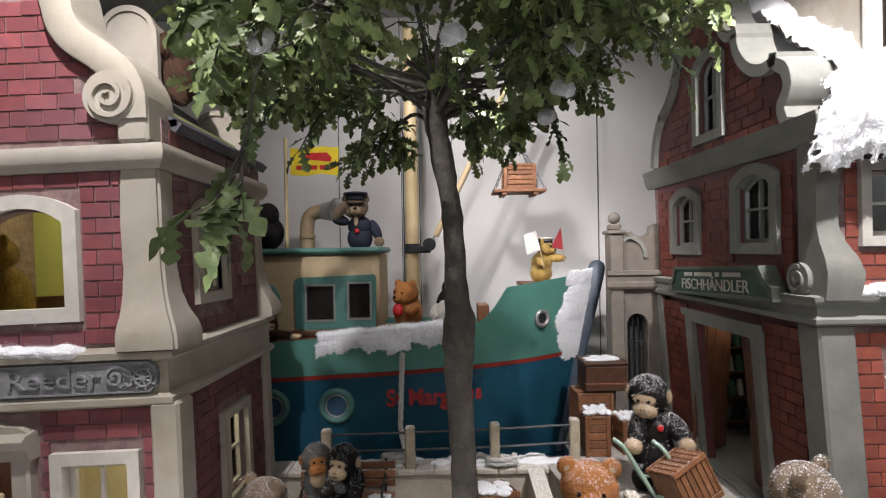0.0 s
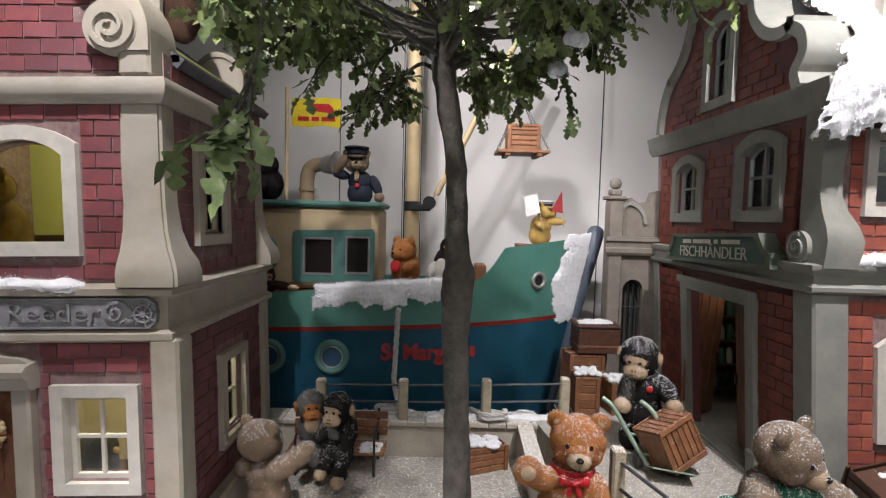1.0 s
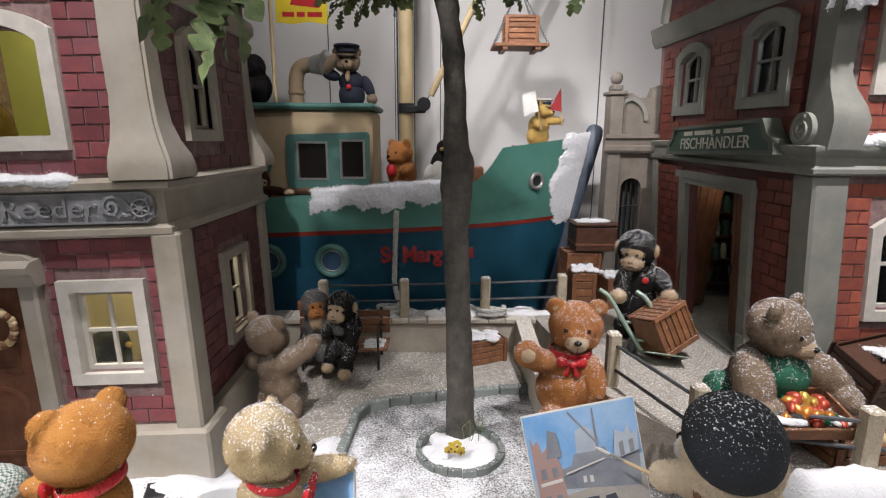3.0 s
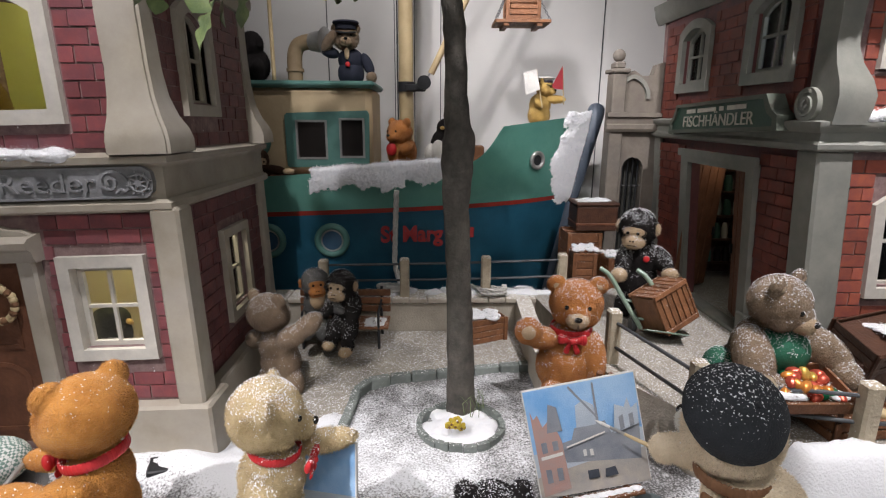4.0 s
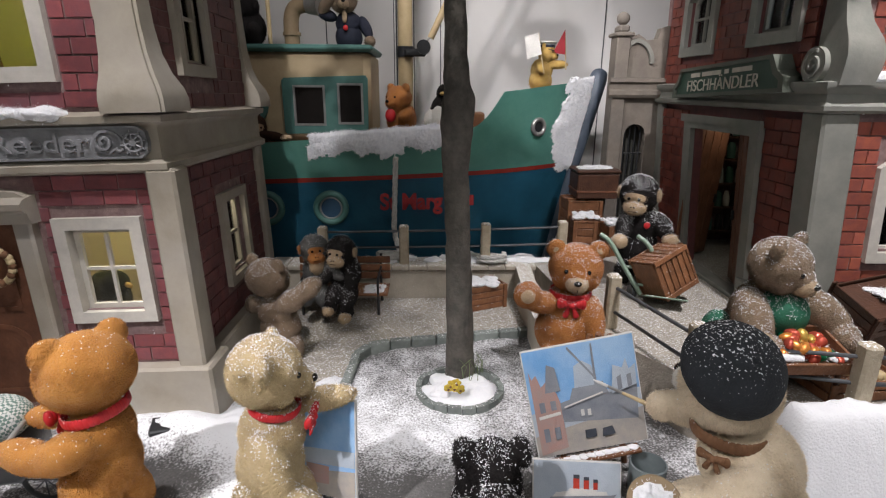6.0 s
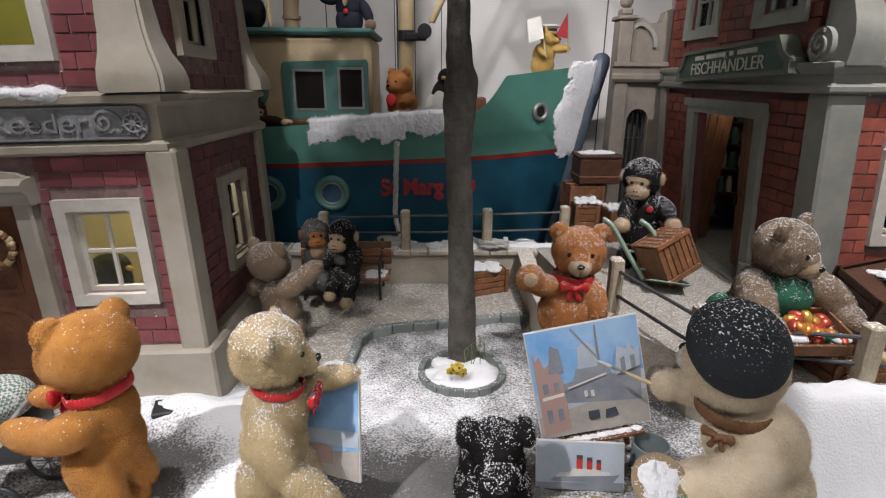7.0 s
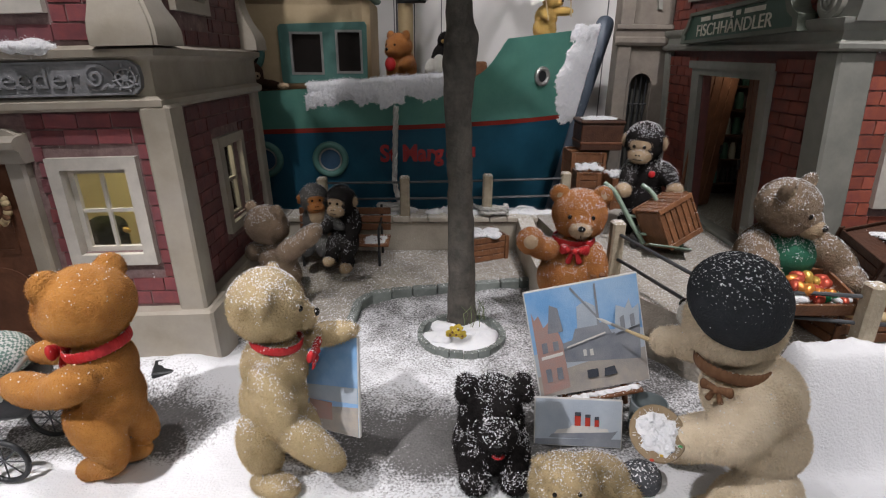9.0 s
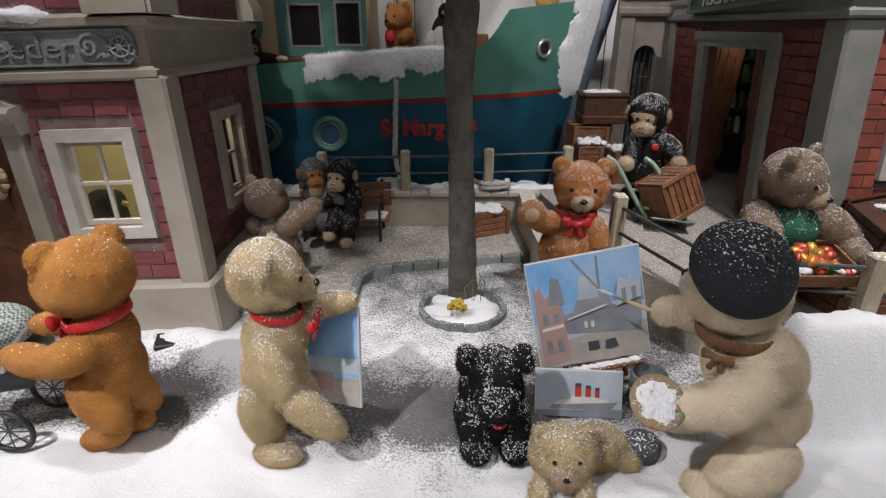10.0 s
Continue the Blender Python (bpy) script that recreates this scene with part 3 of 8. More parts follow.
def bricks(wall, org, u, v, a0, a1, b0, b1, material, bw=0.128, bh=0.062, joint=0.007, proud=0.007, keep=None, cuts=()):
    """Courses of single bricks on the wall's face; cuts: rectangles (u0, u1, v0, v1) that stay free; keep(u, v): a test for odd outlines."""
    org, u, v = Vector(org), Vector(u), Vector(v)
    n = u.cross(v).normalized()
    bm = B()
    box(bm, -0.5, 0.5, -0.5, 0.5, -1.0, 0.0, 0)
    es = [e for e in bm.edges if e.verts[0].co.z > -0.1 and e.verts[1].co.z > -0.1]
    r = bmesh.ops.bevel(bm, geom=es, offset=0.03, segments=1, affect="EDGES")
    me = bpy.data.meshes.new("brick")
    bm.to_mesh(me)
    bm.free()
    me.materials.append(material)
    rot = Matrix((u, v, n)).transposed().to_4x4()
    pc = PLACE[wall.name]
    row, b = 0, b0
    while b + bh <= b1 + 0.012:
        a = a0 - (0.5 * bw if row % 2 else 0.0)
        top = min(b + bh, b1)
        while a < a1:
            segs = [(max(a, a0), min(a + bw, a1))]
            for c0, c1, d0, d1 in cuts:
                if b + bh > d0 + 0.004 and b < d1 - 0.004:
                    out = []
                    for s, e in segs:
                        if e <= c0 or s >= c1:
                            out.append((s, e))
                        else:
                            if s < c0:
                                out.append((s, c0))
                            if e > c1:
                                out.append((c1, e))
                    segs = out
            for s, e in segs:
                if e - s < 0.022 or (keep and not (keep((s + e) / 2, b + bh / 2))):
                    continue
                ob = new("brick", me)
                w = e - s - joint
                c = org + u * ((s + e) / 2 + random.uniform(-0.001, 0.001)) + v * ((b + top) / 2) + n * (proud + random.uniform(-0.002, 0.002))
                ob.parent = wall
                ob.matrix_parent_inverse = Matrix.Translation(-pc)
                ob.matrix_basis = Matrix.Translation(c) @ rot @ pose(0, 0, 0, random.uniform(-0.5, 0.5), random.uniform(-0.5, 0.5), random.uniform(-0.5, 0.5)) @ Matrix.Diagonal((w, top - b - joint, proud + 0.004, 1))
            a += bw
        b += bh + 0.0
        row += 1


BRICK_JOBS = []


def window(parent, org, u, v, a0, a1, b0, b1, rise, frame_w, cols=2, rows=2, sash=True, material=None, glass=True, sunk=0.03):
    """A framed window: surround proud of the wall, sash bars and panes set back. The outline is that of the surround."""
    material = material or M["white_frame"]
    org, u, v = Vector(org), Vector(u), Vector(v)
    n = u.cross(v).normalized()
    f = frame_w
    outer = arch(a0, a1, b0, b1, rise) if rise else rect(a0, a1, b0, b1)
    inner = arch(a0 + f, a1 - f, b0 + f, b1 - f, rise * 0.85) if rise else rect(a0 + f, a1 - f, b0 + f, b1 - f)
    win = part("window", slab(B(), outer, [inner], org + n * 0.028, u, v, 0.05), material, parent)
    if sash:
        g = 0.022
        i2 = arch(a0 + f + g, a1 - f - g, b0 + f + g, b1 - f - g, rise * 0.8) if rise else rect(a0 + f + g, a1 - f - g, b0 + f + g, b1 - f - g)
        part("window_frame", slab(B(), inner, [i2], org - n * (sunk - 0.012), u, v, 0.02), material, win)
        A0, A1, C0, C1 = a0 + f + g, a1 - f - g, b0 + f + g, b1 - f - g
        for k in range(1, cols):
            a = A0 + (A1 - A0) * k / cols
            part("glazing_bar", slab(B(), rect(a - 0.007, a + 0.007, C0, C1 - 0.003), [], org - n * (sunk - 0.010), u, v, 0.014), material, win)
        for k in range(1, rows):
            b = C0 + (C1 - C0) * (0.5 if rows == 2 else k / rows)
            part("glazing_bar", slab(B(), rect(A0, A1, b - 0.007, b + 0.007), [], org - n * (sunk - 0.008), u, v, 0.014), material, win)
        if glass:
            pane = part("pane", slab(B(), i2, [], org - n * (sunk + 0.004), u, v, 0.002), M["glass"], win)
            pane.visible_shadow = False
    return win


def profile_bar(bm, a, b, outline, up=(0, 0, 1)):
    """Runs a moulding's outline (out, up) along the line from a to b; out is to the right of the way."""
    a, b = Vector(a), Vector(b)
    d = (b - a).normalized()
    upv = Vector(up)
    out = d.cross(upv).normalized()
    r0 = [bm.verts.new(a + out * p + upv * q) for p, q in outline]
    r1 = [bm.verts.new(b + out * p + upv * q) for p, q in outline]
    k = len(outline)
    for i in range(k):
        bm.faces.new((r0[i], r0[(i + 1) % k], r1[(i + 1) % k], r1[i]))
    bm.faces.new(r0)
    bm.faces.new(r1[::-1])
    bmesh.ops.recalc_face_normals(bm, faces=bm.faces)
    return bm


def moulding(parent, name, z, corners, outline, material):
    """A moulding run along a line with mitred corners; it stands out to the right of the way."""
    P = [Vector((x, y, 0)) for x, y in corners]
    outs = [(b - a).normalized().cross(Vector((0, 0, 1))) for a, b in zip(P, P[1:])]
    bm = B()
    rings = []
    for i, p in enumerate(P):
        n1, n2 = outs[max(i - 1, 0)], outs[min(i, len(outs) - 1)]
        m = (n1 + n2) / (1 + n1.dot(n2))
        rings.append([bm.verts.new(p + m * o + Vector((0, 0, z + u))) for o, u in outline])
    k = len(outline)
    for a, b in zip(rings, rings[1:]):
        for i in range(k):
            bm.faces.new((a[i], a[(i + 1) % k], b[(i + 1) % k], b[i]))
    bm.faces.new(rings[0])
    bm.faces.new(rings[-1][::-1])
    bmesh.ops.recalc_face_normals(bm, faces=bm.faces)
    part(name, bm, material, parent, smooth=40)


def spiral_curve(cx, cz, r0, r1, a0, turns, n=40, sign=1):
    return [(cx + (r0 + (r1 - r0) * k / n) * math.cos(a0 + sign * 2 * math.pi * turns * k / n), cz + (r0 + (r1 - r0) * k / n) * math.sin(a0 + sign * 2 * math.pi * turns * k / n)) for k in range(n + 1)]


def ribbon(bm, pts, w, y, depth, flip=1):
    """A raised band of width w in the x-z plane along the points, its front at y."""
    P = [Vector((p[0], p[1])) for p in pts]
    rings = []
    for i, p in enumerate(P):
        d = (P[min(i + 1, len(P) - 1)] - P[max(i - 1, 0)])
        d = d.normalized() if d.length else Vector((1, 0))
        ww = w[i] if isinstance(w, list) else w
        o = Vector((-d.y, d.x)) * ww / 2
        a, b = p + o, p - o
        e = o * 0.86
        c, f = p + e, p - e
        rings.append([bm.verts.new(q) for q in ((a.x, y + depth, a.y), (a.x, y + 0.006, a.y), (c.x, y, c.y), (f.x, y, f.y), (b.x, y + 0.006, b.y), (b.x, y + depth, b.y))])
    faces = []
    for a, b in zip(rings, rings[1:]):
        for k in range(6):
            faces.append(bm.faces.new((a[k], a[(k + 1) % 6], b[(k + 1) % 6], b[k])))
    faces.append(bm.faces.new(rings[0]))
    faces.append(bm.faces.new(rings[-1][::-1]))
    bmesh.ops.recalc_face_normals(bm, faces=faces)
    return bm


HOUSES = {}


def left_house():
    X0, XC, YF, YB = -2.4, -1.1, 2.1, 3.22
    h = empty("house", (-1.7, 2.6, 0), "red brick shipping office with cream stone trim and snow", "house")
    U, V = (1, 0, 0), (0, 0, 1)
    # front wall with its door, two windows and the curved gable
    w_low = rect(-1.51, -1.252, 0.515, 0.872)
    w_up = arch(-1.79, -1.465, 1.477, 1.865, 0.055)
    dr = rect(-2.06, -1.70, 0.08, 0.90)
    gable = [(X0, 0), (XC - 0.02, 0), (XC - 0.02, 2.22), (-1.17, 2.30), (-1.25, 2.41), (-1.38, 2.50), (-1.435, 2.60), (-1.46, 2.78), (-1.58, 2.95), (-1.75, 3.05), (-1.9, 3.1), (X0, 3.1)]
    front = part("wall", slab(B(), gable, [w_low, w_up, dr], (0, YF, 0), U, V, 0.05), M["mortar"], h)
    BRICK_JOBS.append((front, (0, YF, 0), U, V, -2.05, -1.245, 1.33, 2.70, M["brick"], dict(cuts=[(-1.86, -1.405, 1.42, 1.93), (-2.2, -1.15, 2.015, 2.12), (-2.2, -1.72, 2.2, 2.7)], keep=lambda a, b: b < 2.14 or a < -1.27 - (b - 2.14) * 0.40)))
    BRICK_JOBS.append((front, (0, YF, 0), U, V, -1.66, -1.155, 0.275, 1.085, M["brick"], dict(cuts=[(-1.565, -1.20, 0.455, 0.92), (-2.1, -1.605, 0.0, 1.035)])))
    # side wall
    s_low = rect(2.60, 2.86, 0.49, 0.86)
    s_up = arch(2.42, 2.67, 1.51, 1.885, 0.06)
    SU = (0, 1, 0)
    side = part("wall", slab(B(), rect(YF + 0.05, YB, 0, 2.22), [s_low, s_up], (XC, 0, 0), SU, V, 0.05), M["mortar"], h)
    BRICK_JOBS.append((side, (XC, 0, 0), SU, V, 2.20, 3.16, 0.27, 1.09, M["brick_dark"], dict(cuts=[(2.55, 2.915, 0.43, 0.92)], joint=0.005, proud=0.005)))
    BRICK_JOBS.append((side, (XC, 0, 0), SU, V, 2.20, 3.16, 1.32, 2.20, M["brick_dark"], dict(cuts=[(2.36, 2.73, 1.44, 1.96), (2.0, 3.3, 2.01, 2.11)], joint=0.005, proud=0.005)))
    part("wall", box(B(), X0, XC, YB, YB + 0.05, 0, 2.22, 0), M["mortar"], h)
    part("wall", box(B(), X0 - 0.05, X0, YF, YB, 0, 2.9, 0), M["mortar"], h)
    # windows
    window(h, (0, YF, 0), U, V, -1.557, -1.208, 0.465, 0.912, 0, 0.048, 2, 2)
    window(h, (0, YF, 0), U, V, -1.855, -1.412, 1.425, 1.93, 0.07, 0.055, sash=False)
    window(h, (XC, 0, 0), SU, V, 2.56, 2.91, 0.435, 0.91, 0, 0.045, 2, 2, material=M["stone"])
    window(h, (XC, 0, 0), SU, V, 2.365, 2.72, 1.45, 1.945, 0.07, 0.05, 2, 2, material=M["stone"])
    # lower and upper corner piers, the upper one flaring out at its foot
    part("pilaster", box(B(), -1.150, -1.035, 2.055, 2.185, 0.25, 1.10, 0.012), M["stone"], h)
    bm = B()
    prof = [(1.31, 0.09), (1.36, 0.09), (1.40, 0.078), (1.45, 0.05), (1.52, 0.028), (1.62, 0.016), (1.80, 0.010), (2.02, 0.010)]
    last = None
    for z, o in prof:
        ring = [bm.verts.new(p) for p in ((-1.248, YF - o, z), (-1.10 + o, YF - o, z), (-1.10 + o, 2.20 + o * 0.5, z), (-1.248, 2.20 + o * 0.5, z))]
        if last:
            for k in range(4):
                bm.faces.new((last[k], last[(k + 1) % 4], ring[(k + 1) % 4], ring[k]))
        else:
            bm.faces.new(ring[::-1])
        last = ring
    bm.faces.new(last)
    bmesh.ops.bevel(bm, geom=[e for e in bm.edges if abs(e.verts[0].co.z - e.verts[1].co.z) > 0.01], offset=0.012, segments=2, affect="EDGES")
    part("pilaster", bm, M["stone"], h, smooth=25)
    bm = B()
    last = None
    for z, o in prof:
        ring = [bm.verts.new(p) for p in ((-1.15, 3.14, z), (-1.10 + o, 3.14, z), (-1.10 + o, 3.235 + o, z), (-1.15, 3.235 + o, z))]
        if last:
            for k in range(4):
                bm.faces.new((last[k], last[(k + 1) % 4], ring[(k + 1) % 4], ring[k]))
        else:
            bm.faces.new(ring[::-1])
        last = ring
    bm.faces.new(last)
    part("pilaster", bm, M["stone"], h, smooth=25)
    part("pilaster", box(B(), -1.15, -1.07, 3.16, 3.26, 0.25, 1.10, 0.01), M["stone"], h)
    # plinth, band course and cornice
    part("plinth", box(B(), -1.66, -1.005, 2.03, 2.25, -0.02, 0.265, 0.012), M["stone"], h)
    part("plinth", box(B(), -1.18, -1.04, 2.25, 3.28, -0.02, 0.265, 0.012), M["stone"], h)
    belt = [(0, 0), (0.03, 0.0), (0.045, 0.012), (0.045, 0.035), (0.018, 0.05), (0.018, 0.165), (0.03, 0.18), (0.055, 0.19), (0.058, 0.215), (0.0, 0.23)]
    moulding(h, "band_course", 1.085, [(X0, YF), (XC, YF), (XC, 3.285)], belt, M["stone"])
    corn = [(0, 0), (0.02, 0.0), (0.05, 0.03), (0.055, 0.07), (0.045, 0.095), (0, 0.105)]
    moulding(h, "cornice", 2.01, [(X0, YF), (XC, YF), (XC, 3.27)], corn, M["stone"])
    # gable coping with its scroll
    curve = smooth_path([(-1.165, 2.20, 0), (-1.168, 2.30, 0), (-1.20, 2.375, 0), (-1.275, 2.445, 0), (-1.37, 2.515, 0), (-1.42, 2.585, 0), (-1.44, 2.67, 0), (-1.475, 2.80, 0), (-1.59, 2.95, 0), (-1.85, 3.06, 0), (-2.3, 3.1, 0)], 8)
    bm = ribbon(B(), [(p.x, p.y) for p in curve], 0.118, YF - 0.055, 0.22)
    part("gable_coping", bm, M["stone"], h, smooth=40)
    bm = B()
    tube(bm, [(-1.243, YF - 0.058, 2.287), (-1.243, YF + 0.12, 2.287)], 0.100, 40)
    part("scroll", bm, M["stone"], h, smooth=40)
    bm = ribbon(B(), spiral_curve(-1.243, 2.287, 0.088, 0.010, 0.6, 1.9, 60, -1), [0.025 - 0.014 * k / 60 for k in range(61)], YF - 0.072, 0.03)
    part("scroll", bm, M["stone"], h, smooth=40)
    part("pilaster", box(B(), -1.228, -1.105, YF - 0.045, YF + 0.10, 2.11, 2.30, 0.012), M["stone"], h)
    # plaque with raised letters and a ship's wheel
    pl = part("plaque", slab(B(), [(-1.9, 1.142), (-1.145, 1.142), (-1.118, 1.165), (-1.112, 1.20), (-1.118, 1.24), (-1.15, 1.262), (-1.9, 1.262)], [], (0, YF - 0.038, 0), U, V, 0.03), M["plaque"], h, "lead-grey name plaque with raised ornament")
    part("plaque_rim", slab(B(), [(-1.9, 1.142), (-1.145, 1.142), (-1.118, 1.165), (-1.112, 1.20), (-1.118, 1.24), (-1.15, 1.262), (-1.9, 1.262)], [[(-1.89, 1.150), (-1.150, 1.150), (-1.127, 1.169), (-1.121, 1.20), (-1.127, 1.235), (-1.155, 1.254), (-1.89, 1.254)]], (0, YF - 0.044, 0), U, V, 0.006), M["plaque"], pl)
    text_part("lettering", "Reeder", 0.105, (-1.515, YF - 0.042, 1.202), (90, 0, 0), M["plaque"], pl, 0.006, 0.36)
    W = (-1.165, YF - 0.046, 1.200)
    wheel = part("ship_wheel", tube(B(), [(W[0] + 0.034 * math.cos(a), W[1], W[2] + 0.034 * math.sin(a)) for a in [2 * math.pi * k / 24 for k in range(25)]], 0.0055, 8, False), M["plaque"], pl, smooth=40)
    for k in range(8):
        a = k * math.pi / 4 + 0.2
        part("ornament", tube(B(), [W, (W[0] + 0.049 * math.cos(a), W[1], W[2] + 0.049 * math.sin(a))], 0.0045, 6), M["plaque"], pl)
    part("ornament", tube(B(), [(W[0], YF - 0.036, 1.2), (W[0], YF - 0.052, 1.2)], 0.013, 12), M["plaque"], pl)
    part("ornament", ribbon(B(), spiral_curve(-1.275, 1.205, 0.034, 0.006, 2.6, 1.3, 30, 1), 0.011, YF - 0.050, 0.012), M["plaque"], pl)
    part("ornament", ribbon(B(), [(p.x, p.y) for p in smooth_path([(-1.305, 1.222, 0), (-1.285, 1.242, 0), (-1.25, 1.244, 0), (-1.22, 1.225, 0), (-1.205, 1.20, 0)], 6)], 0.012, YF - 0.050, 0.012), M["plaque"], pl)
    part("ornament", ribbon(B(), [(p.x, p.y) for p in smooth_path([(-1.255, 1.165, 0), (-1.235, 1.178, 0), (-1.222, 1.170, 0), (-1.205, 1.18, 0)], 6)], 0.010, YF - 0.050, 0.012), M["plaque"], pl)
    # door with hood
    d = part("door", box(B(), -2.06, -1.70, YF + 0.0, YF + 0.035, 0.08, 0.90, 0.006), M["door_wood"], h, "brown panelled wooden door with a wreath")
    part("door_panel", slab(B(), arch(-1.99, -1.77, 0.52, 0.84, 0.08), [arch(-1.97, -1.79, 0.54, 0.82, 0.07)], (0, YF - 0.004, 0), U, V, 0.012), M["door_wood"], d)
    part("door_panel", slab(B(), arch(-1.99, -1.77, 0.14, 0.46, 0.06), [arch(-1.97, -1.79, 0.16, 0.44, 0.05)], (0, YF - 0.004, 0), U, V, 0.012), M["door_wood"], d)
    part("door_jamb", box(B(), -1.70, -1.625, YF - 0.045, YF + 0.03, 0.05, 0.92, 0.01), M["stone"], h)
    part("door_jamb", box(B(), -2.14, -2.06, YF - 0.045, YF + 0.03, 0.05, 0.92, 0.01), M["stone"], h)
    hood = [(0, 0), (0.05, 0), (0.06, 0.02), (0.065, 0.045), (0.085, 0.06), (0.09, 0.085), (0.07, 0.10), (0, 0.11)]
    part("door_hood", profile_bar(B(), (-2.16, YF, 0.90), (-1.61, YF, 0.90), hood), M["stone"], h, smooth=40)
    part("door_hood", slab(B(), [(-2.14, 1.0), (-1.615, 1.0), (-1.66, 1.025), (-1.72, 1.03), (-1.78, 1.05), (-1.88, 1.075), (-2.14, 1.08)], [], (0, YF - 0.04, 0), U, V, 0.04), M["stone"], h)
    # rooms inside
    part("room_wall", box(B(), X0, -1.152, 3.15, 3.17, 1.25, 2.28, 0), M["yellow_wall"], h)
    part("room_wall", box(B(), X0, -1.152, 3.15, 3.17, 0.1, 1.24, 0), M["room_cream"], h)
    part("room_wall", box(B(), -1.40, -1.385, 2.2, 3.15, 1.27, 2.28, 0), M["yellow_wall"], h)
    part("blind", box(B(), -1.16, -1.155, 2.44, 2.65, 1.72, 1.90, 0), M["yellow_wall"], h)
    part("room_floor", box(B(), X0, XC - 0.05, YF + 0.05, YB, 1.24, 1.27, 0), M["yellow_wall"], h)
    part("room_floor", box(B(), X0, XC - 0.05, YF + 0.05, YB, 0.1, 0.13, 0), M["door_wood"], h)
    part("room_ceiling", box(B(), X0, XC - 0.05, YF + 0.05, YB, 2.28, 2.30, 0), M["yellow_wall"], h)
    part("wainscot", box(B(), X0, -1.41, 3.10, 3.14, 1.27, 1.49, 0.005), M["crate_dark"], h)
    pic = part("picture_frame", slab(B(), rect(-2.16, -1.99, 1.76, 1.90), [rect(-2.14, -2.01, 1.78, 1.88)], (0, 3.135, 0), U, V, 0.012), M["crate_dark"], None, "small dark framed picture on a yellow wall", category="picture")
    part("print", box(B(), -2.14, -2.01, 3.134, 3.14, 1.78, 1.88, 0), M["quay"], pic)
    # roof behind the gable, with two round-topped dormers
    bm = B()
    slab(bm, [(2.22, 2.205), (3.30, 2.205), (3.30, 2.235), (2.22, 2.235)], [], (XC + 0.03, 0, 0), SU, V, 0.1)
    part("eave", bm, M["roof"], h)
    bm = B()
    vs = [bm.verts.new(p) for p in ((-1.05, 2.22, 2.215), (-1.05, 3.30, 2.215), (-1.85, 3.30, 2.80), (-1.85, 2.22, 2.80))]
    ws = [bm.verts.new(v.co + Vector((-0.03, 0, -0.035))) for v in vs]
    bm.faces.new(vs)
    bm.faces.new(ws[::-1])
    for k in range(4):
        bm.faces.new((vs[k], ws[k], ws[(k + 1) % 4], vs[(k + 1) % 4]))
    bmesh.ops.recalc_face_normals(bm, faces=bm.faces)
    part("roof", bm, M["roof"], h, "dark slate roof")
    for xx, yy, z0, z1 in ((-1.45, 2.56, 2.50, 2.87), (-1.25, 3.05, 2.24, 2.49)):
        dm = part("dormer", slab(B(), arch(xx - 0.125, xx + 0.125, z0, z1, 0.115), [], (0, yy, 0), U, V, 0.16), M["stone"], h, "round-topped cream stone dormer")
        part("dormer_rim", slab(B(), arch(xx - 0.14, xx + 0.14, z0, z1 + 0.016, 0.125), [arch(xx - 0.115, xx + 0.115, z0 + 0.002, z1 - 0.012, 0.108)], (0, yy - 0.012, 0), U, V, 0.03), M["stone"], dm)
    HOUSES["office"] = h



left_house()
bulb("lamp_upper_room", (-1.7, 2.85, 2.15), 7.0, (1.0, 0.92, 0.70))
bulb("lamp_lower_room", (-1.45, 2.6, 1.12), 14.0, (1.0, 0.92, 0.70))
bulb("lamp_side_room", (-1.27, 2.6, 2.15), 9.0, (1.0, 0.92, 0.70))


